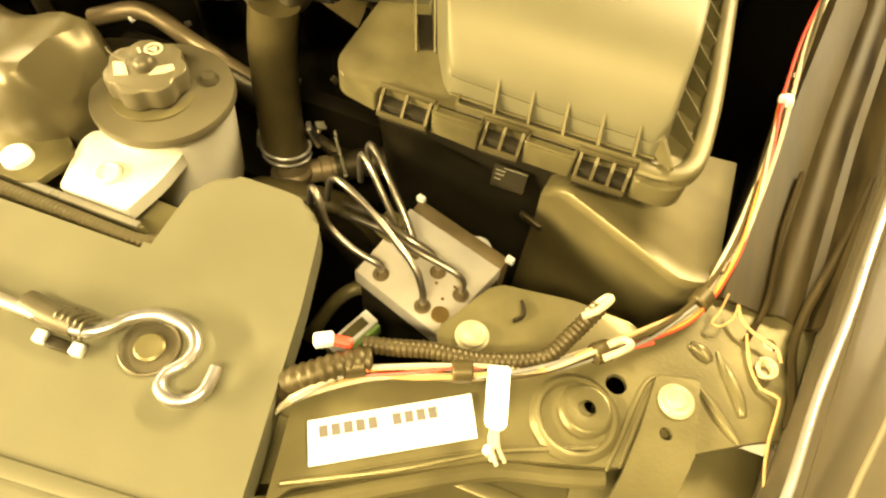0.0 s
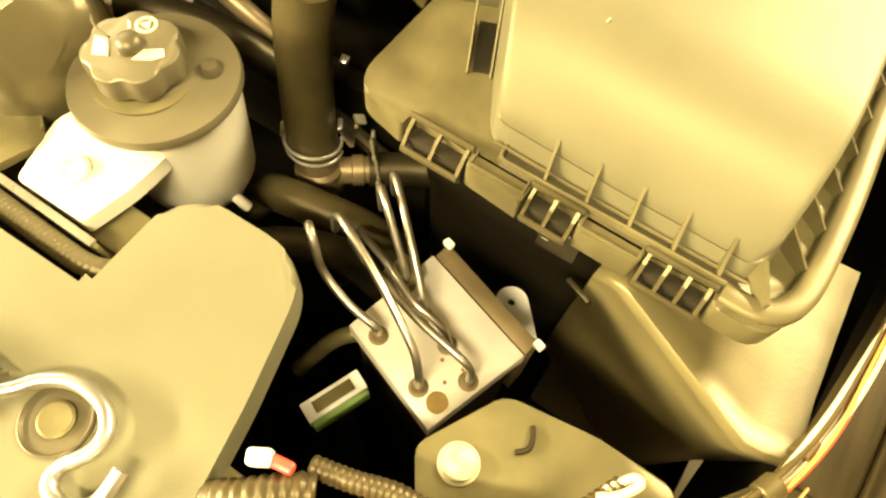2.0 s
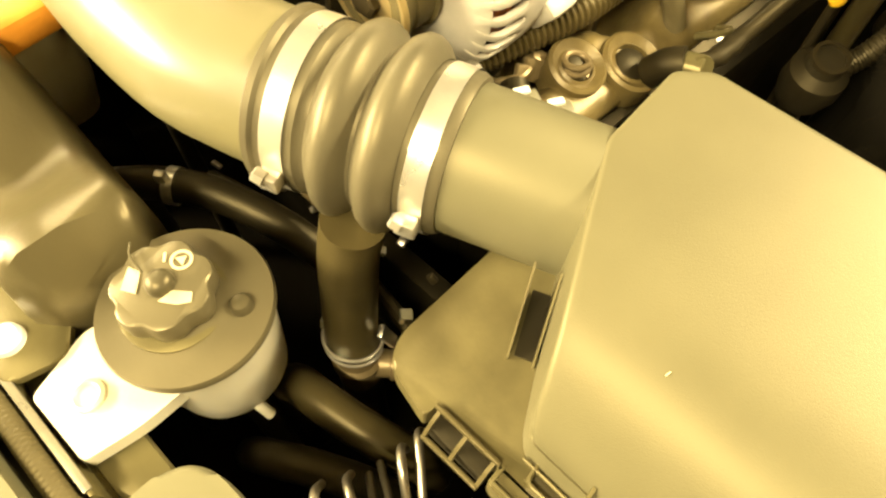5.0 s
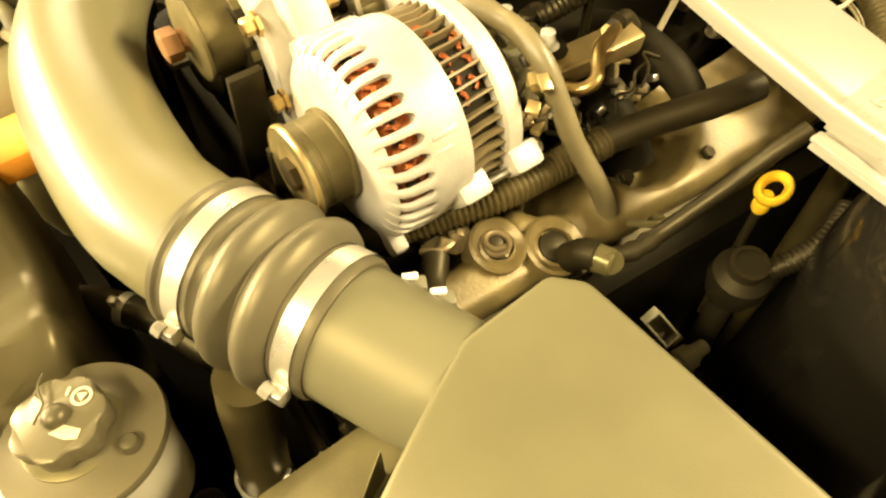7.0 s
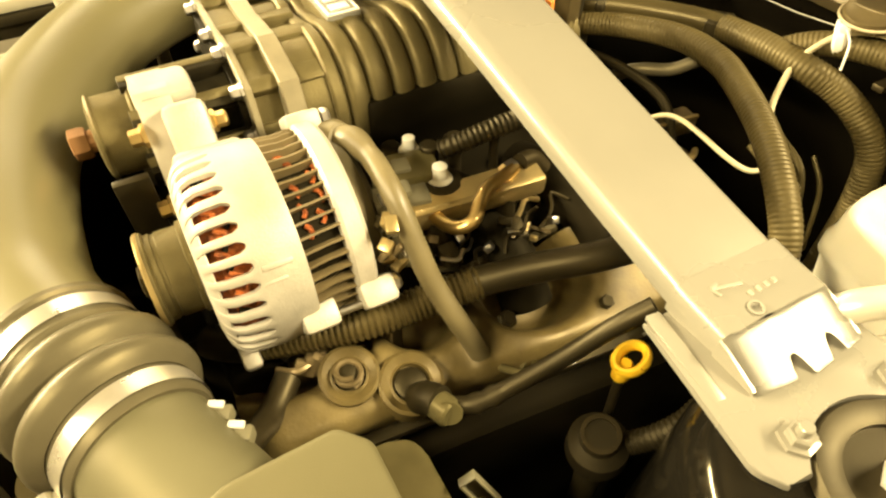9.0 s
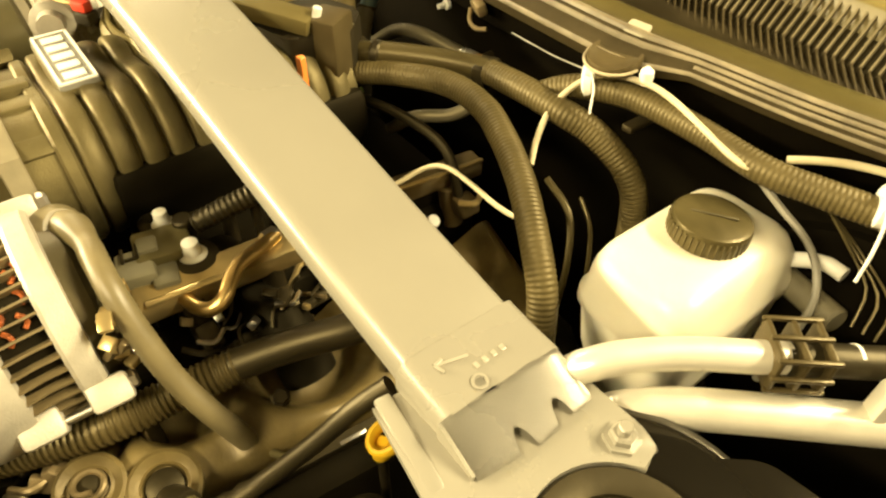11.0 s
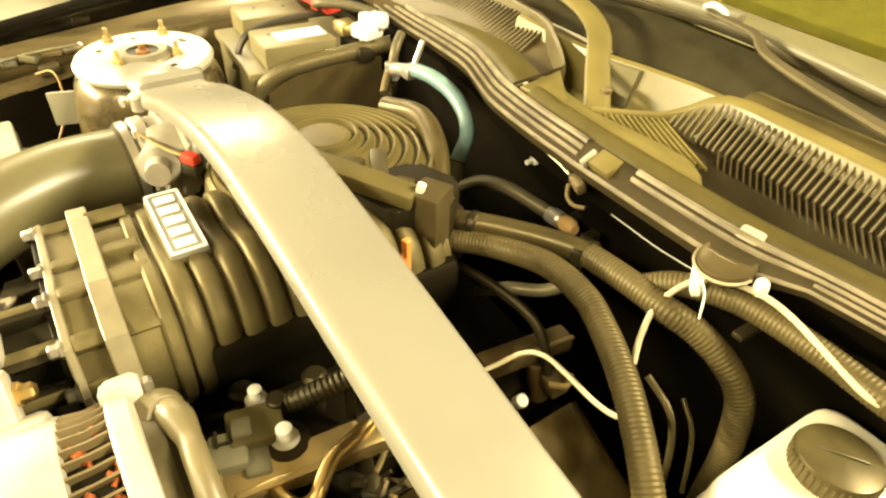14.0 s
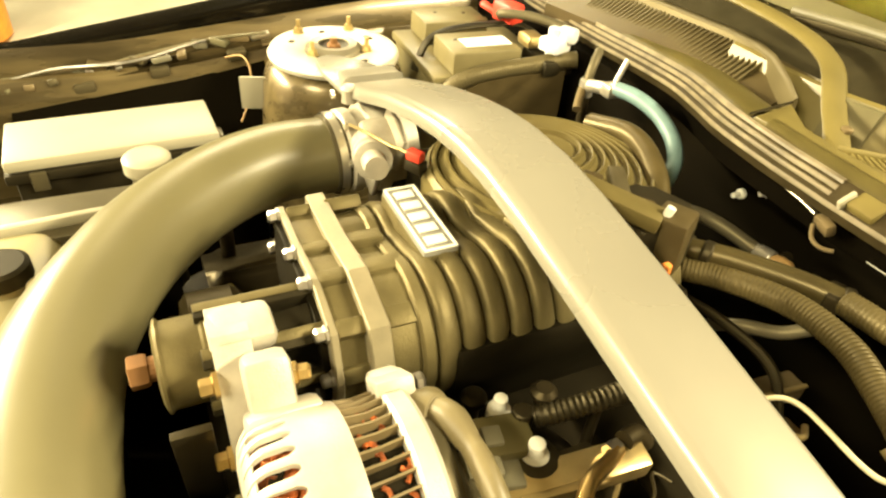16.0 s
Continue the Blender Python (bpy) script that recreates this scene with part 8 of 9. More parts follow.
part("rear_trough", strip([(0.040, 0.0090), (0.052, 0.0065), (0.066, 0.0060), (0.086, 0.0055)], -0.33, 0.2), TROUGH, cowl, "trough ahead of the grille, its shade in the colour", smooth=60)
# underside of the cowl in near black for the shade below it
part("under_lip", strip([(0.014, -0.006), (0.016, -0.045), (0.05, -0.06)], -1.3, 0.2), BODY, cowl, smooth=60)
part("joint_block", box((-0.371, 0.996, 0.9545), (0.026, 0.020, 0.009), pose(0, 0, 0, 24, 0, -2), 0.002), COWLGOLD, cowl)
part("joint_end", box((-0.386, 0.9905, 0.9535), (0.004, 0.017, 0.011), pose(0, 0, 0, 30, 0, -4), 0.001), PALELID, cowl, "pale cut end of the seal")
part("joint_block", box((-0.236, 1.012, 0.9585), (0.020, 0.015, 0.008), pose(0, 0, 0, 20, 0, 8), 0.003), PALELID, cowl)
part("joint_line", box((-0.522, 1.040, 0.9690), (0.0013, 0.074, 0.003), pose(0, 0, 0, -2, 0, 10), 0.0004), RUBBER, cowl, "dark seam between the two covers")
part("drain_cup", lathe([(0, 0.0215), (0.006, 0.0215), (0.0080, 0.0205), (0.0080, 0.019), (0.006, 0.017), (0.0055, 0.004)], (-0.2350, 0.9915, 0.9405), (-0.2350, 0.9835, 0.974), 32), OLIVEBROWN, cowl, "round brown drain cup", smooth=50)
part("cup_edge", tube([(-0.2350 + 0.0225 * math.cos(math.radians(a)), 0.990 + 0.0225 * math.sin(math.radians(a)), 0.9435 + 0.003 * math.sin(math.radians(a))) for a in range(190, 360, 14)], 0.0012, 8, 0.004), SEAL, cowl, "pale edge round the drain cup")
part("metal_edge", tube([(-0.440, 0.990, 0.9345), (-0.420, 0.989, 0.9325), (-0.404, 0.988, 0.930)], 0.0016, 8), BRAKE, cowl, "bright metal edge")
part("body_clip", join(box((-0.392, 0.988, 0.926), (0.022, 0.010, 0.012), pose(0, 0, 0, 20, 0, -20), 0.003), tube([(-0.40, 0.985, 0.922), (-0.392, 0.978, 0.915), (-0.38, 0.976, 0.913), (-0.37, 0.98, 0.915)], 0.002, 8, 0.003)), BRASSDARK, cowl, "brown metal body clip")
part("bright_wire", tube([(-0.348, 0.990, 0.918), (-0.318, 0.986, 0.921), (-0.288, 0.981, 0.925), (-0.25, 0.976, 0.932)], 0.0006, 6), GREYWIRE, cowl)
# grille frames and slats
# near-black beds added under the slats for the shade between them
part("grille_bed", loft([[(x, 1.050, 0.950), (x, 1.098, 0.952), (x, 1.128, 0.978), (x, 1.128, 0.930), (x, 1.050, 0.930)] for x in (-0.36, -0.1, 0.19)]), RUBBER, cowl)
part("corner_bed", prism([(-0.446, 1.044), (-0.398, 1.100), (-0.355, 1.100), (-0.300, 1.055)], 0.940, 0.951, 0.0005, 1), RUBBER, cowl)
part("grille_rim", loft([[(x, y, z), (x - w * 0.1, y + 0.15 * w, z + 0.003), (x - w * 0.4, y + 0.65 * w, z + 0.004), (x - w * 0.6, y + w, z), (x - w * 0.6, y + 1.1 * w, z - 0.03), (x, y, z - 0.03)] for x, y, z, w in ((-0.445, 1.044, 0.9615, 0.004), (-0.42, 1.072, 0.9615, 0.004), (-0.402, 1.095, 0.9620, 0.005), (-0.389, 1.110, 0.9690, 0.008), (-0.375, 1.121, 0.9800, 0.013), (-0.358, 1.124, 0.9865, 0.018), (-0.335, 1.124, 0.9890, 0.022), (-0.30, 1.122, 0.9895, 0.024), (-0.2, 1.120, 0.9895, 0.024), (-0.1, 1.118, 0.989, 0.024), (0.0, 1.116, 0.987, 0.024), (0.10, 1.116, 0.985, 0.024), (0.19, 1.116, 0.983, 0.024))]), COWLGOLD, cowl, smooth=60)
part("rear_flat", loft([[(x, 1.138, z - 0.002), (x, 1.160, z + 0.006), (x, 1.176, z + 0.003), (x, 1.176, z - 0.02), (x, 1.138, z - 0.02)] for x, z in ((-0.36, 0.984), (-0.2, 0.987), (0.0, 0.984), (0.19, 0.98))]), BAND, cowl, "brown flat strip behind the grille", smooth=50)


def slat(x, y0, z0, y1, z1, w, skew=0.0):
    """A thin louvre blade from its foot to its head; skew slants it across."""
    rows = []
    for t in (0.0, 0.5, 1.0):
        y, z, xx = y0 + (y1 - y0) * t, z0 + (z1 - z0) * t - 0.002 * (t == 0.5), x + skew * (1 - t)
        rows.append([(xx - w, y, z - 0.010), (xx + w, y, z - 0.010), (xx + w * 0.7, y, z), (xx - w * 0.7, y, z)])
    return loft(rows)


def blade(p, q, w, deep):
    """A straight thin louvre blade between two points of its upper edge."""
    p, q = Vector(p), Vector(q)
    n = Vector((q.y - p.y, p.x - q.x, 0)).normalized() * w
    low = Vector((0, 0, deep))
    return loft([[a - n - low, a + n - low, a + 0.6 * n, a - 0.6 * n] for a in (p, q)])


for i in range(1, 13):
    u = i / 12.5
    part("slat", blade((-0.444 + 0.045 * u, 1.046 + 0.052 * u, 0.9615), (-0.444 + 0.132 * u, 1.046 + 0.014 * u, 0.9600), 0.0013, 0.006), COWLGOLD, cowl, smooth=0)
x = -0.392
while x < 0.15:
    rise = min(1.0, max(0.12, (x + 0.400) / 0.040))
    top = part("slat", blade((x, 1.095, 0.9600), (x, 1.098 + 0.023 * rise, 0.9620 + 0.0265 * rise), 0.0013, 0.004), SLAT, cowl, smooth=0)
    if x > -0.335:
        # foot of the same blade, coloured dark as if in shade
        part("slat_foot", blade((x, 1.095, 0.9600), (x + 0.022, 1.066, 0.9565), 0.0010, 0.004), TROUGH, top, smooth=0)
    x += 0.0066
# brown bed: the shadow under the far slats is put into its colour
part("far_bed", loft([[(x, 1.078, z), (x, 1.112, z + 0.014), (x, 1.136, z + 0.026), (x, 1.140, z - 0.01), (x, 1.078, z - 0.02)] for x, z in ((-1.0, 0.925), (-0.75, 0.945), (-0.60, 0.952), (-0.555, 0.950))]), OLIVEBROWN, cowl)
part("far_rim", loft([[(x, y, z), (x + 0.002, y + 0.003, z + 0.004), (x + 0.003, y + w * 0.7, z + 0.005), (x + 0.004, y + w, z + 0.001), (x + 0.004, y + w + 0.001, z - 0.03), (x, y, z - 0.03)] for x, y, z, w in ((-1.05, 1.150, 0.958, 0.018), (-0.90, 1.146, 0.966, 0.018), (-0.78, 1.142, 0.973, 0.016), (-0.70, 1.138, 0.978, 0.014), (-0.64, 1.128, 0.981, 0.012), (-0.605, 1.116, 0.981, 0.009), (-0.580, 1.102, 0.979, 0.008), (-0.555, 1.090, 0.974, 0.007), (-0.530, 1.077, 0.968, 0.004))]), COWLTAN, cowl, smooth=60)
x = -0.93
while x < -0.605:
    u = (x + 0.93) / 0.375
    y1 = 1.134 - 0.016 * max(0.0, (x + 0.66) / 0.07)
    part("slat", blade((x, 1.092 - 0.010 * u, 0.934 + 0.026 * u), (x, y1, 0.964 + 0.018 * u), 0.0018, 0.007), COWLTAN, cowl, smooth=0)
    x += 0.0082
# end panel and trough take the lit gold colour
part("end_panel", prism([(-0.516, 1.012), (-0.528, 1.076), (-0.470, 1.036), (-0.456, 1.020)], 0.935, 0.9665, 0.002), COWLGOLD, cowl, "end panel of the grille in a lit gold tone")
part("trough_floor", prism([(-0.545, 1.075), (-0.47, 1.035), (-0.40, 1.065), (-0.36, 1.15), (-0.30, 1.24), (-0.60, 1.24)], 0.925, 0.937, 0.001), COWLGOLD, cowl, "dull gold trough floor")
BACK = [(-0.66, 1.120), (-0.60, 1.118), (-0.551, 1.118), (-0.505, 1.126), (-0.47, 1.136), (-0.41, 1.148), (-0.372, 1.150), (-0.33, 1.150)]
part("trough_wall", loft([[(x, y - 0.016, 0.936), (x, y - 0.002, 0.978), (x, y + 0.003, 0.980), (x, y + 0.004, 0.936)] for x, y in BACK]), COWLGOLD, cowl, "back wall of the trough in a lit gold tone", smooth=40)
part("wall_panel", loft([[(x, y - 0.021, 0.936), (x, y - 0.008, 0.976), (x, y - 0.005, 0.977), (x, y - 0.004, 0.936)] for x, y in ((-0.512, 1.125), (-0.490, 1.130), (-0.468, 1.1365))]), OLIVEDARK, cowl)
band = [(-0.80, 1.185, 1.004), (-0.72, 1.172, 1.008), (-0.66, 1.162, 1.009), (-0.61, 1.155, 1.007), (-0.575, 1.149, 1.002), (-0.545, 1.139, 0.993), (-0.522, 1.122, 0.981), (-0.50, 1.102, 0.970), (-0.474, 1.080, 0.960), (-0.454, 1.062, 0.952)]
part("drip_rail", tube(band, 0.0165, 16, 0.006, lambda i, n, s: 0.92 + 0.08 * math.sin(s * 14), flat=0.30), COWLGOLD, cowl, "black plastic drip rail")
part("rail_screw", lathe([(0, 0.006), (0.003, 0.006), (0.005, 0.003)], (-0.47, 1.088, 0.962), (-0.47, 1.088, 1), 14), BRASSDARK, cowl)

# ---- windscreen, dashboard and wiper ----
screen = thing("windscreen", (-0.5, 1.3, 0.95), "tinted laminated windscreen above the cowl", "windscreen", kind="structure")
part("glass", loft([[(x, 1.22 - 0.05 * (x + 0.5) ** 2 + 0.62 * t, 1.002 + 0.36 * t) for t in (0, 0.33, 0.66, 1.0)] for x in [-1.2 + 0.1 * i for i in range(15)]], cap=False, closed=False), GLASS, screen, smooth=80)
part("black_border", loft([[(x, 1.165 - 0.05 * (x + 0.5) ** 2 + 0.62 * t, 0.966 + 0.36 * t) for t in (0, 0.09, 0.10)] for x in [-1.2 + 0.1 * i for i in range(15)]], cap=False, closed=False), FRIT, screen, "black border of the glass", smooth=80)
part("dashboard", prism([(-1.15, 1.34), (0.15, 1.34), (0.15, 1.75), (-1.15, 1.75)], 0.985, 1.0, 0.004), DASH, screen, "olive-grey dashboard behind the glass")
wiper = thing("windscreen_wiper", (-0.45, 1.21, 0.99), "black and silver windscreen wiper lying on the glass", "wiper")
part("blade", tube([(-0.66, 1.198, 1.012), (-0.56, 1.214, 1.016), (-0.46, 1.222, 1.018), (-0.36, 1.216, 1.018), (-0.26, 1.204, 1.016)], 0.0048, 10), GREYPLUG, wiper, "silver blade carrier")
part("rubber", tube([(-0.655, 1.203, 1.004), (-0.46, 1.227, 1.010), (-0.26, 1.21, 1.008)], 0.004, 8, flat=1.6), RUBBER, wiper)
part("yoke", join(box((-0.49, 1.216, 1.024), (0.09, 0.016, 0.010), pose(0, 0, 0, 0, 0, 8), 0.003), box((-0.445, 1.214, 1.030), (0.035, 0.013, 0.010), pose(0, 0, 0, 0, 0, 4), 0.002)), GREYPLUG, wiper)
part("hook", tube([(-0.47, 1.21, 1.03), (-0.455, 1.205, 1.036), (-0.44, 1.21, 1.03)], 0.003, 8, 0.003), PALE, wiper)
part("arm", tube([(-0.46, 1.206, 1.028), (-0.40, 1.198, 1.026), (-0.375, 1.185, 1.018), (-0.32, 1.176, 1.010), (-0.22, 1.168, 1.0), (-0.08, 1.152, 0.992), (0.02, 1.14, 0.985)], 0.007, 10, 0.01, lambda i, n, s: 0.7 + 0.5 * min(1, s / 0.25), flat=0.6), BLACK, wiper, "black wiper arm")

# ---- battery corner ----
bat = thing("battery", (-1.0, 0.95, 0.70), "black car battery with raised cell covers and strap", "battery")
part("case", box((-1.0, 0.955, 0.775), (0.19, 0.19, 0.17), pose(0, 0, 0, 0, 0, -3), 0.006), BATT, bat)
part("case_rim", box((-1.0, 0.955, 0.855), (0.198, 0.198, 0.014), pose(0, 0, 0, 0, 0, -3), 0.003), BATT, bat)
part("cell_cover", box((-1.058, 0.940, 0.881), (0.070, 0.105, 0.032), pose(0, 0, 0, 0, 0, -3), 0.003), BATT, bat)
part("cell_cover", box((-0.938, 0.930, 0.881), (0.082, 0.105, 0.032), pose(0, 0, 0, 0, 0, -3), 0.003), BATT, bat)
part("strap", tube([(-0.99, 0.855, 0.84), (-0.992, 0.872, 0.878), (-0.993, 0.90, 0.894), (-0.993, 0.96, 0.900), (-0.985, 1.02, 0.90), (-0.96, 1.045, 0.89)], 0.008, 10, 0.01, flat=0.5), BLACKDEEP, bat, "black hold-down strap")
part("paper_label", prism([(-0.950, 0.905), (-0.918, 0.904), (-0.916, 0.975), (-0.948, 0.976)], 0.897, 0.8985, 0.0003, 1), PAPER, bat, "white label")
part("tray", box((-1.0, 0.955, 0.67), (0.23, 0.23, 0.05), None, 0.008), BODY, bat)
part("tray_post", box((-1.0, 0.955, 0.535), (0.15, 0.15, 0.23), None, 0.008), BODY, bat)
for x, y in ((-1.07, 0.92), (-1.06, 0.965), (-0.95, 0.90), (-0.93, 0.925)):
    part("vent_dot", rod((x, y, 0.896), (x, y, 0.8978), 0.003, 10), RUBBER, bat)
posi = part("positive_cap", join(box((-1.0, 1.012, 0.915), (0.045, 0.03, 0.03), pose(0, 0, 0, 0, 0, 15), 0.006), tube([(-1.02, 1.0, 0.91), (-1.04, 0.99, 0.915), (-1.05, 1.0, 0.91)], 0.006, 10)), RED, bat, "red terminal cap")
part("positive_lead", tube([(-1.0, 1.0, 0.91), (-0.98, 0.99, 0.92), (-0.94, 1.02, 0.925), (-0.90, 1.05, 0.92)], 0.007, 12), RUBBERGREY, posi)
neg = part("negative_clamp", join(box((-0.875, 1.02, 0.908), (0.035, 0.035, 0.02), pose(0, 0, 0, 0, 0, 20), 0.005), box((-0.868, 1.035, 0.922), (0.028, 0.02, 0.022), pose(0, 0, 0, 0, 0, 35), 0.006), rod((-0.88, 1.02, 0.88), (-0.88, 1.02, 0.93), 0.009)), BRIGHT, bat, "bright corroded terminal clamp")
part("clamp_block", box((-0.915, 1.005, 0.902), (0.035, 0.028, 0.018), None, 0.005), BRASSDULL, neg)
part("terminal_shelf", box((-0.890, 1.022, 0.878), (0.07, 0.05, 0.024), None, 0.006), BLACKDEEP, bat)
bl = thing("battery_loom", (-0.88, 0.93, 0.70), "fat olive-brown loom looping beside the battery", "wiring loom")
part("loom", corrugated([(-0.908, 0.855, 0.815), (-0.896, 0.872, 0.850), (-0.887, 0.903, 0.868), (-0.884, 0.945, 0.874), (-0.878, 0.985, 0.878), (-0.868, 1.020, 0.885), (-0.855, 1.048, 0.890)], 0.0125, 14, 0.005, 0.965), COWLTAN, bl)
part("shield", loft([[(x, y, 0.66), (x, y, z), (x + 0.010, y, z), (x + 0.012, y, 0.66)] for x, y, z in ((-0.893, 0.868, 0.838), (-0.886, 0.905, 0.860), (-0.884, 0.950, 0.866), (-0.876, 0.990, 0.870), (-0.862, 1.030, 0.876))]), OLIVEBROWN, bl, "brown shield beside the battery")
part("post", box((-0.87, 0.93, 0.54), (0.04, 0.04, 0.24)), BODY, bl)
vh = thing("blue_vacuum_hose", (-0.62, 1.0, 0.80), "blue silicone hose with bright metal fitting", "hose")
part("hose", tube([(-0.70, 0.998, 0.917), (-0.67, 1.003, 0.919), (-0.635, 1.008, 0.913), (-0.602, 1.006, 0.900), (-0.578, 0.995, 0.886), (-0.565, 0.978, 0.873), (-0.562, 0.97, 0.862)], 0.0088, 16, 0.005), BLUE, vh)
part("fitting", join(rod((-0.755, 0.995, 0.900), (-0.695, 0.998, 0.917), 0.008), rod((-0.755, 0.995, 0.885), (-0.755, 0.995, 0.908), 0.0095), box((-0.71, 0.996, 0.912), (0.02, 0.018, 0.016), None, 0.003)), CHROME, vh, "bright metal fitting")
part("riser", tube([(-0.756, 0.996, 0.905), (-0.762, 1.005, 0.925), (-0.775, 1.02, 0.935)], 0.006, 12), RUBBERGREY, vh)
part("steel_stub", rod((-0.716, 1.005, 0.915), (-0.718, 1.019, 0.945), 0.0035), CHROME, vh)
part("lower_sleeve", tube([(-0.562, 0.971, 0.866), (-0.555, 0.96, 0.845), (-0.545, 0.95, 0.82), (-0.54, 0.945, 0.75)], 0.0095, 14), LOOMGREY, vh)
part("twin_sleeve", tube([(-0.575, 0.965, 0.86), (-0.57, 0.955, 0.84), (-0.56, 0.945, 0.76)], 0.0075, 12), LOOMGREY, vh)
part("ring", lathe([(0, 0.0105), (0.004, 0.0105)], (-0.5635, 0.973, 0.868), (-0.56, 0.965, 0.85), 18), RUBBER, vh)
part("elbow", tube([(-0.755, 0.99, 0.895), (-0.745, 0.98, 0.885), (-0.735, 0.972, 0.878)], 0.006, 12), BRASSDARK, vh)
part("post", rod((-0.755, 1.0, 0.70), (-0.755, 0.996, 0.89), 0.006), IRON, vh)
part("stand", box((-0.755, 1.03, 0.75), (0.02, 0.07, 0.02)), IRON, vh)
for i, (x, y, z) in enumerate(((-0.50, 1.052, 0.88), (-0.44, 1.054, 0.90), (-0.53, 1.05, 0.86))):
    st = single("firewall_stud", lathe([(0, 0.006), (0.004, 0.006), (0.005, 0.003), (0.014, 0.003)], (x, 1.06, z), (x, 1.0, z), 10), PALE, "small pale stud on the firewall", "stud", (x, 1.06, z), "firewall studs")

# ---- far side: fuse box, coolant tank, clutter on the rail ----
fuse = thing("fuse_box", (-0.97, 0.43, 0.60), "black fuse box with a broad pale lid", "fuse box")
mf = pose(0, 0, 0, 0, 0, 2)
part("body", box((-0.967, 0.432, 0.745), (0.098, 0.232, 0.11), mf, 0.006), BLACKDEEP, fuse)
part("lid", box((-0.967, 0.432, 0.806), (0.108, 0.244, 0.016), mf, 0.004), PALELID, fuse, "pale lid")
part("lid_skirt", box((-0.967, 0.432, 0.790), (0.112, 0.248, 0.014), mf, 0.003), BLACKDEEP, fuse)
for y in (0.345, 0.515):
    part("clip", box((-0.908, y, 0.785), (0.006, 0.018, 0.025), mf, 0.002), BLACK, fuse)
part("end_clip", box((-0.945, 0.558, 0.792), (0.03, 0.010, 0.02), mf, 0.003), BLACK, fuse)
part("bracket", box((-0.98, 0.43, 0.555), (0.05, 0.12, 0.27), None, 0.005), BODY, fuse)
deg = thing("coolant_tank", (-0.72, 0.36, 0.42), "yellowed translucent coolant tank with pale cap", "coolant tank")
part("bottle", loft([[(x, y, z) for x, y in rounded([(-0.80 + i, 0.285 + i), (-0.62 - i, 0.285 + i), (-0.62 - i, 0.352 - i), (-0.70, 0.372 - i), (-0.80 + i, 0.372 - i)], 0.02, 4)] for z, i in ((0.60, 0.008), (0.64, 0.0), (0.765, 0.0), (0.785, 0.006), (0.795, 0.016))]), TANK, deg, smooth=50)
part("neck", rod((-0.70, 0.325, 0.79), (-0.70, 0.325, 0.812), 0.022, 28), TANK, deg)
part("cap", lathe([(0, 0.026), (0.015, 0.026), (0.018, 0.022)], (-0.70, 0.325, 0.805), (-0.70, 0.325, 1), 32), BLACKDEEP, deg, "black cap")
part("overflow", tube([(-0.70, 0.345, 0.80), (-0.66, 0.352, 0.805), (-0.635, 0.35, 0.79), (-0.632, 0.345, 0.74)], 0.005, 10), CREAMWIRE, deg)
part("seam", box((-0.71, 0.3285, 0.715), (0.186, 0.094, 0.004), None, 0.001), TANK, deg)
part("stand", box((-0.71, 0.33, 0.51), (0.12, 0.06, 0.19), None, 0.004), BODY, deg)
filler = thing("washer_filler_cap", (-0.815, 0.465, 0.60), "pale round washer filler cap beside the fuse box", "filler cap")
part("cap", lathe([(0, 0.024), (0.002, 0.0255), (0.016, 0.0255), (0.019, 0.022), (0.020, 0.012)], (-0.815, 0.466, 0.832), (-0.815, 0.466, 1), 36), PALELID, filler)
part("neck", rod((-0.815, 0.466, 0.60), (-0.815, 0.466, 0.833), 0.019, 24), BLACK, filler)
part("tray", prism(rounded([(-0.86, 0.30), (-0.775, 0.30), (-0.775, 0.50), (-0.86, 0.50)], 0.01), 0.775, 0.790, 0.003), BLACK, filler)
part("tray_edge", box((-0.80, 0.40, 0.795), (0.01, 0.19, 0.014), pose(0, 0, 0, 0, 0, 4), 0.003), PALELID, filler)
part("neck_base", box((-0.815, 0.40, 0.60), (0.06, 0.15, 0.36), None, 0.006), BODY, filler)
strap = single("orange_block", box((-0.546, 0.282, 0.788), (0.057, 0.12, 0.024), pose(0, 0, 0, 0, 0, 2), 0.006), AMBER, "amber orange plastic block by the shroud", "plastic block", (-0.546, 0.282, 0.776))

rail2 = thing("far_rail_wiring", (-1.15, 0.45, 0.78), "black wiring and clips along the far fender rail", "wiring harness")
for k in range(3):
    part("wire", tube([(-1.15 - 0.008 * k, 0.22, 0.742 + 0.003 * k), (-1.155, 0.34, 0.775), (-1.15 - 0.006 * k, 0.45, 0.800), (-1.158, 0.56, 0.816 + 0.002 * k), (-1.15, 0.68, 0.838), (-1.155, 0.8, 0.845)], 0.0035, 8), (RUBBER, LOOM, BRASSDARK)[k], rail2)
for y, s in ((0.40, 0.03), (0.505, 0.028), (0.62, 0.03)):
    part("clip", box((-1.150, y, 0.800 + 0.14 * (y - 0.42)), (0.03, s, 0.016), pose(0, 0, 0, 8), 0.004), BLACK, rail2)
    part("clip_lug", box((-1.165, y + 0.01, 0.812 + 0.14 * (y - 0.42)), (0.012, 0.012, 0.014), None, 0.003), STEEL, rail2)
rnd = random.Random(41)
part("rail_plate", loft([[(-1.145, y, 0.806 + 0.14 * (y - 0.42)), (-1.160, y, 0.812 + 0.14 * (y - 0.42)), (-1.178, y, 0.806 + 0.14 * (y - 0.42)), (-1.178, y, 0.80 + 0.14 * (y - 0.42)), (-1.145, y, 0.80 + 0.14 * (y - 0.42))] for y in (0.26, 0.34, 0.42, 0.50, 0.58, 0.66)]), APRON, rail2)
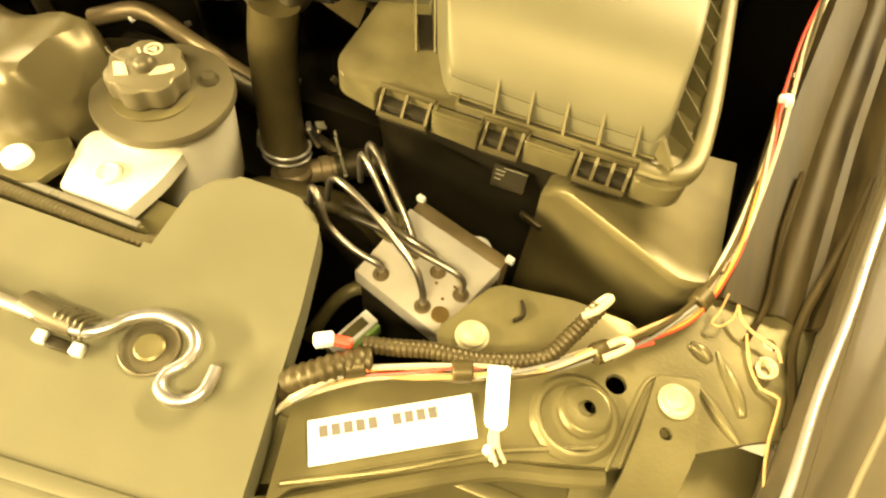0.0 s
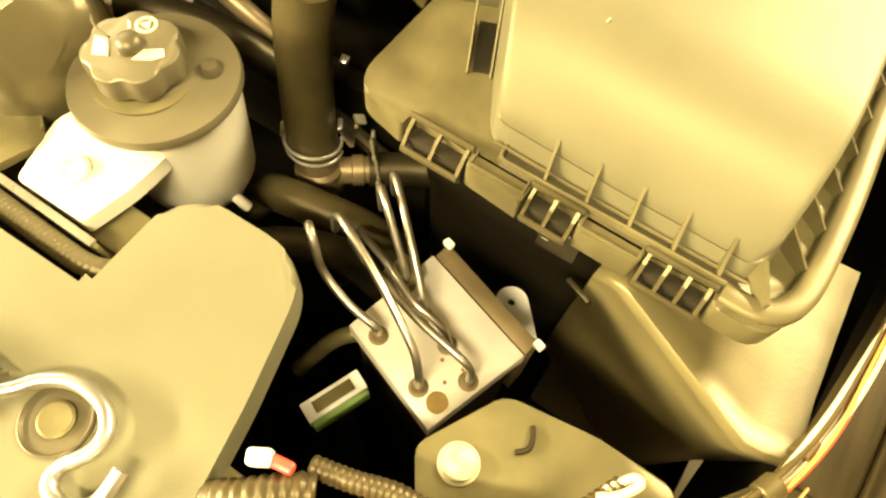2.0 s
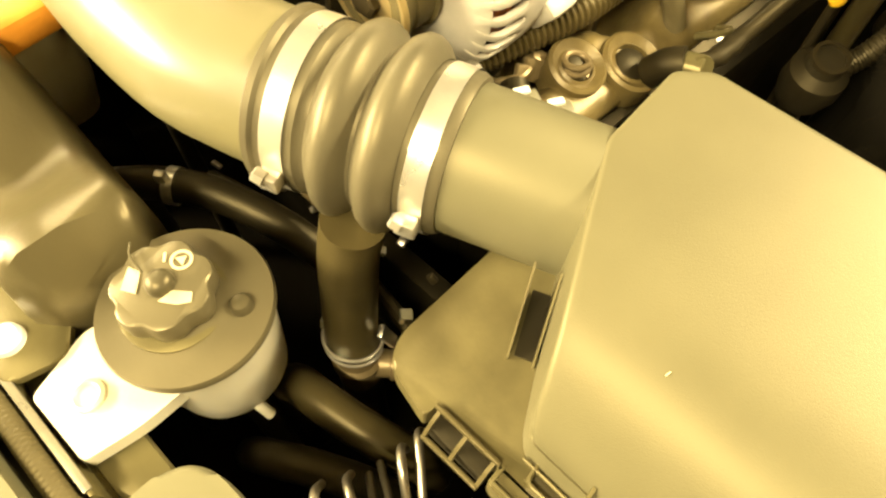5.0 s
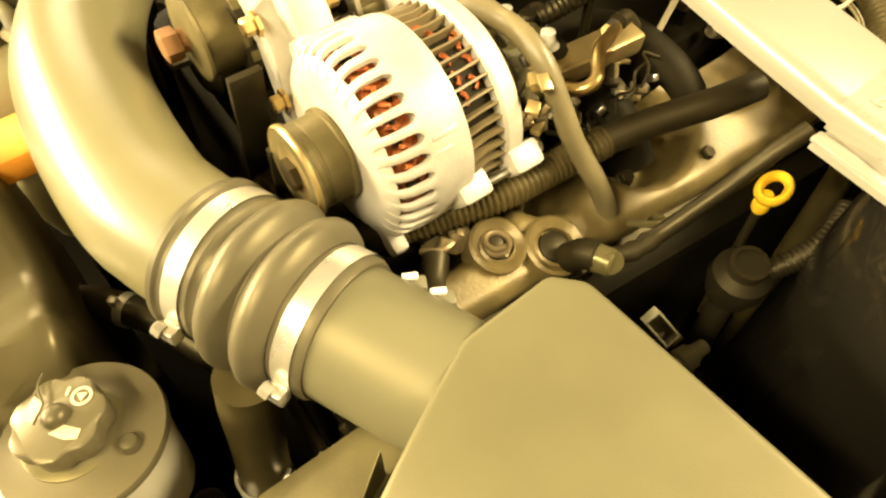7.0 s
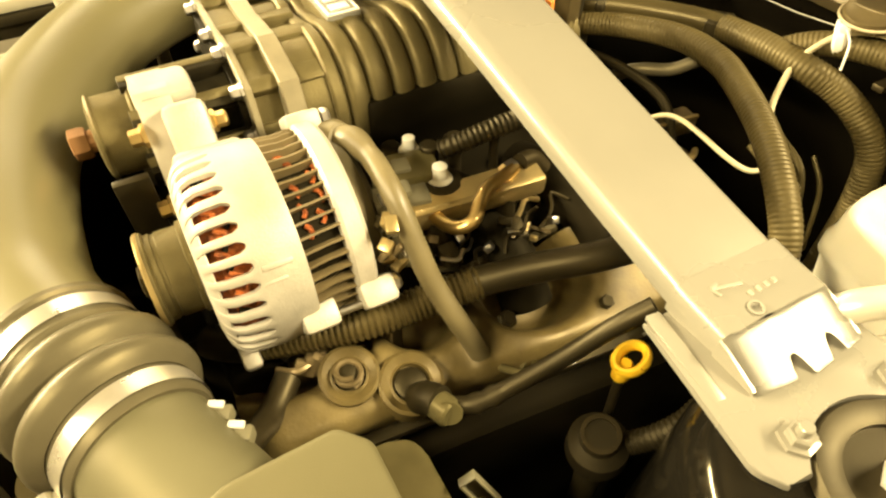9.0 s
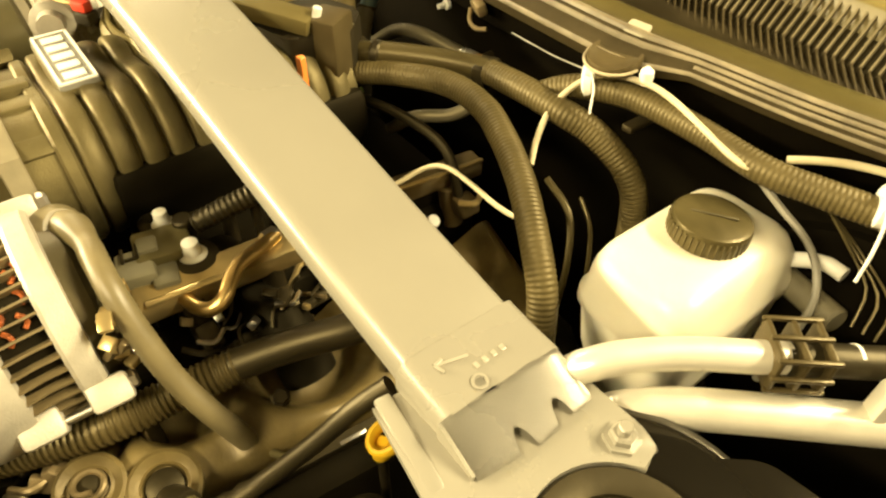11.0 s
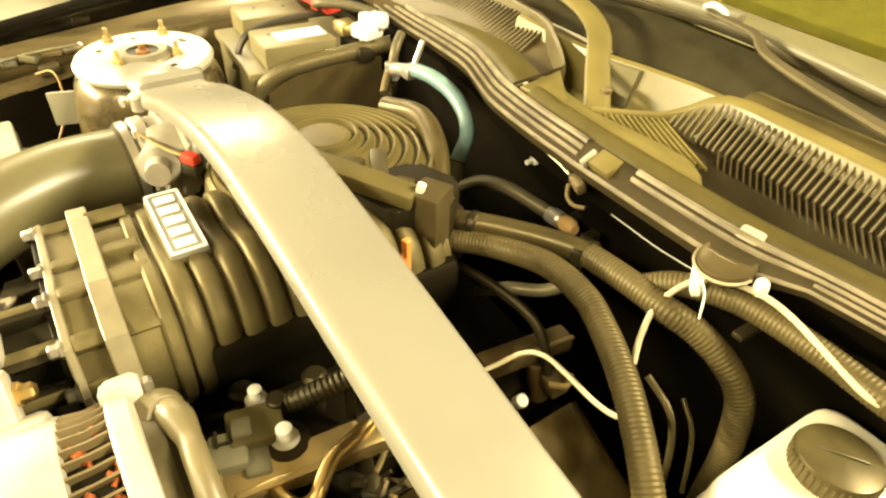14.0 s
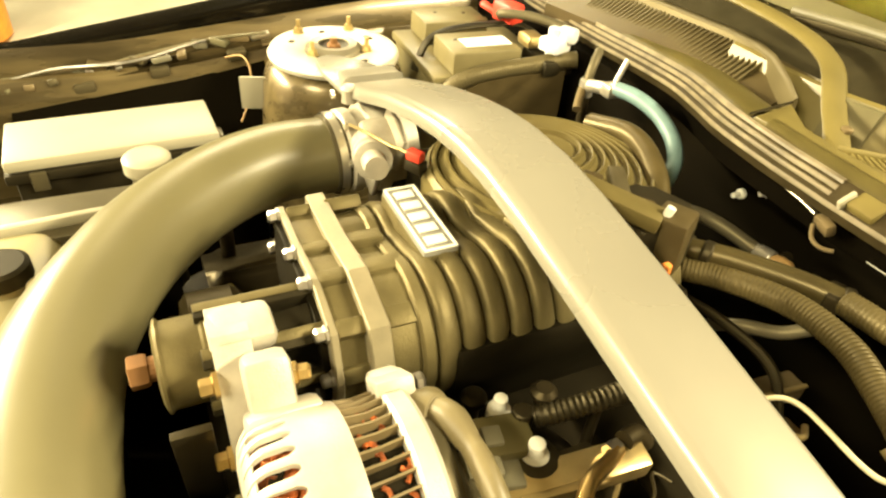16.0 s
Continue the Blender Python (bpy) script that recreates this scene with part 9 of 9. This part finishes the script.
for k in range(14):
    y = 0.27 + 0.03 * k
    q = Vector((rnd.uniform(-1.178, -1.145), y, 0.816 + 0.14 * (y - 0.42)))
    part("rail_clip", box(q, (rnd.uniform(0.008, 0.026), rnd.uniform(0.008, 0.03), rnd.uniform(0.005, 0.012)), pose(0, 0, 0, rnd.uniform(-20, 20), rnd.uniform(-20, 20), rnd.uniform(-30, 30)), 0.002), rnd.choice((BLACK, COVER, STEEL, BRASSDARK, GREYPLUG)), rail2)
for k in range(4):
    part("rail_wire", tube([(-1.15 - 0.006 * k, 0.25, 0.80 + 0.002 * k), (-1.158, 0.36 + 0.02 * k, 0.822), (-1.148 - 0.005 * k, 0.47, 0.828), (-1.165, 0.58, 0.846), (-1.15, 0.67, 0.856)], 0.0022, 6), (STEEL, BLACK, BRASSDARK, COVER)[k], rail2)
part("lamp_lead", tube([(-1.13, 0.60, 0.83), (-1.09, 0.62, 0.845), (-1.06, 0.625, 0.83), (-1.05, 0.615, 0.79), (-1.03, 0.60, 0.77)], 0.0014, 8), TAN, rail2)
tag2 = single("pale_tag", prism([(-1.035, 0.605), (-1.031, 0.603), (-1.020, 0.640), (-1.025, 0.641)], 0.79, 0.838, 0.001), PALELID, "pale plastic tag beside the strut tower", "tag", (-1.03, 0.62, 0.79))
hump = single("wheel_house_panel", loft([[(-1.14, y, 0.80 + 0.12 * (y - 0.5)), (-1.08, y, 0.74), (-1.02 + 0.05 * abs(y - 0.58), y, 0.66), (-0.99, y, 0.5), (-1.14, y, 0.5)] for y in (0.30, 0.40, 0.50, 0.58, 0.66)]), BODY, "dark curved wheel house panel beside the tower", "car body", (-1.08, 0.5, 0.5), kind="structure")

# ---- garage beyond the far fender ----
jug = thing("orange_jug", (-3.75, -0.12, 0), "orange plastic jug standing on the garage floor", "jug")
part("body", lathe([(0, 0.14), (0.02, 0.16), (0.30, 0.16), (0.36, 0.12), (0.40, 0.06), (0.45, 0.05)], (-3.75, -0.2, 0), (-3.75, -0.2, 1), 28), AMBER, jug)
part("cap", rod((-3.75, -0.2, 0.45), (-3.75, -0.2, 0.49), 0.055, 20), RED, jug)
def tote(x, y, w, d, h, mt, label):
    t = thing("storage_tote", (x, y, 0), label, "storage box", "storage totes")
    part("tub", loft([rrect(x - w * 0.46, x + w * 0.46, y - d * 0.46, y + d * 0.46, 0, 0.03), rrect(x - w / 2, x + w / 2, y - d / 2, y + d / 2, h, 0.03)]), mt, t)
    part("lid", loft([rrect(x - w * 0.53, x + w * 0.53, y - d * 0.53, y + d * 0.53, h, 0.03), rrect(x - w * 0.53, x + w * 0.53, y - d * 0.53, y + d * 0.53, h + 0.03, 0.03), rrect(x - w * 0.5, x + w * 0.5, y - d * 0.5, y + d * 0.5, h + 0.045, 0.03)]), mt, t)
    return t


tote(-4.75, 0.25, 0.45, 0.5, 0.3, BLACKDEEP, "black plastic storage tote on the floor")
tote(-4.45, 1.15, 0.5, 0.6, 0.35, PALELID, "pale plastic storage tote on the floor")
tote(-4.3, 2.1, 0.5, 0.7, 0.4, TANK, "tan plastic storage tote on the floor")
bench = thing("work_bench", (-4.6, 3.0, 0), "wooden work bench against the garage wall", "work bench")
part("top", box((-4.6, 3.0, 0.86), (0.7, 1.6, 0.05), None, 0.006), TANWOOD, bench)
for x in (-4.88, -4.32):
    for y in (2.28, 3.72):
        part("leg", box((x, y, 0.42), (0.08, 0.08, 0.84), None, 0.004), TANWOOD, bench)
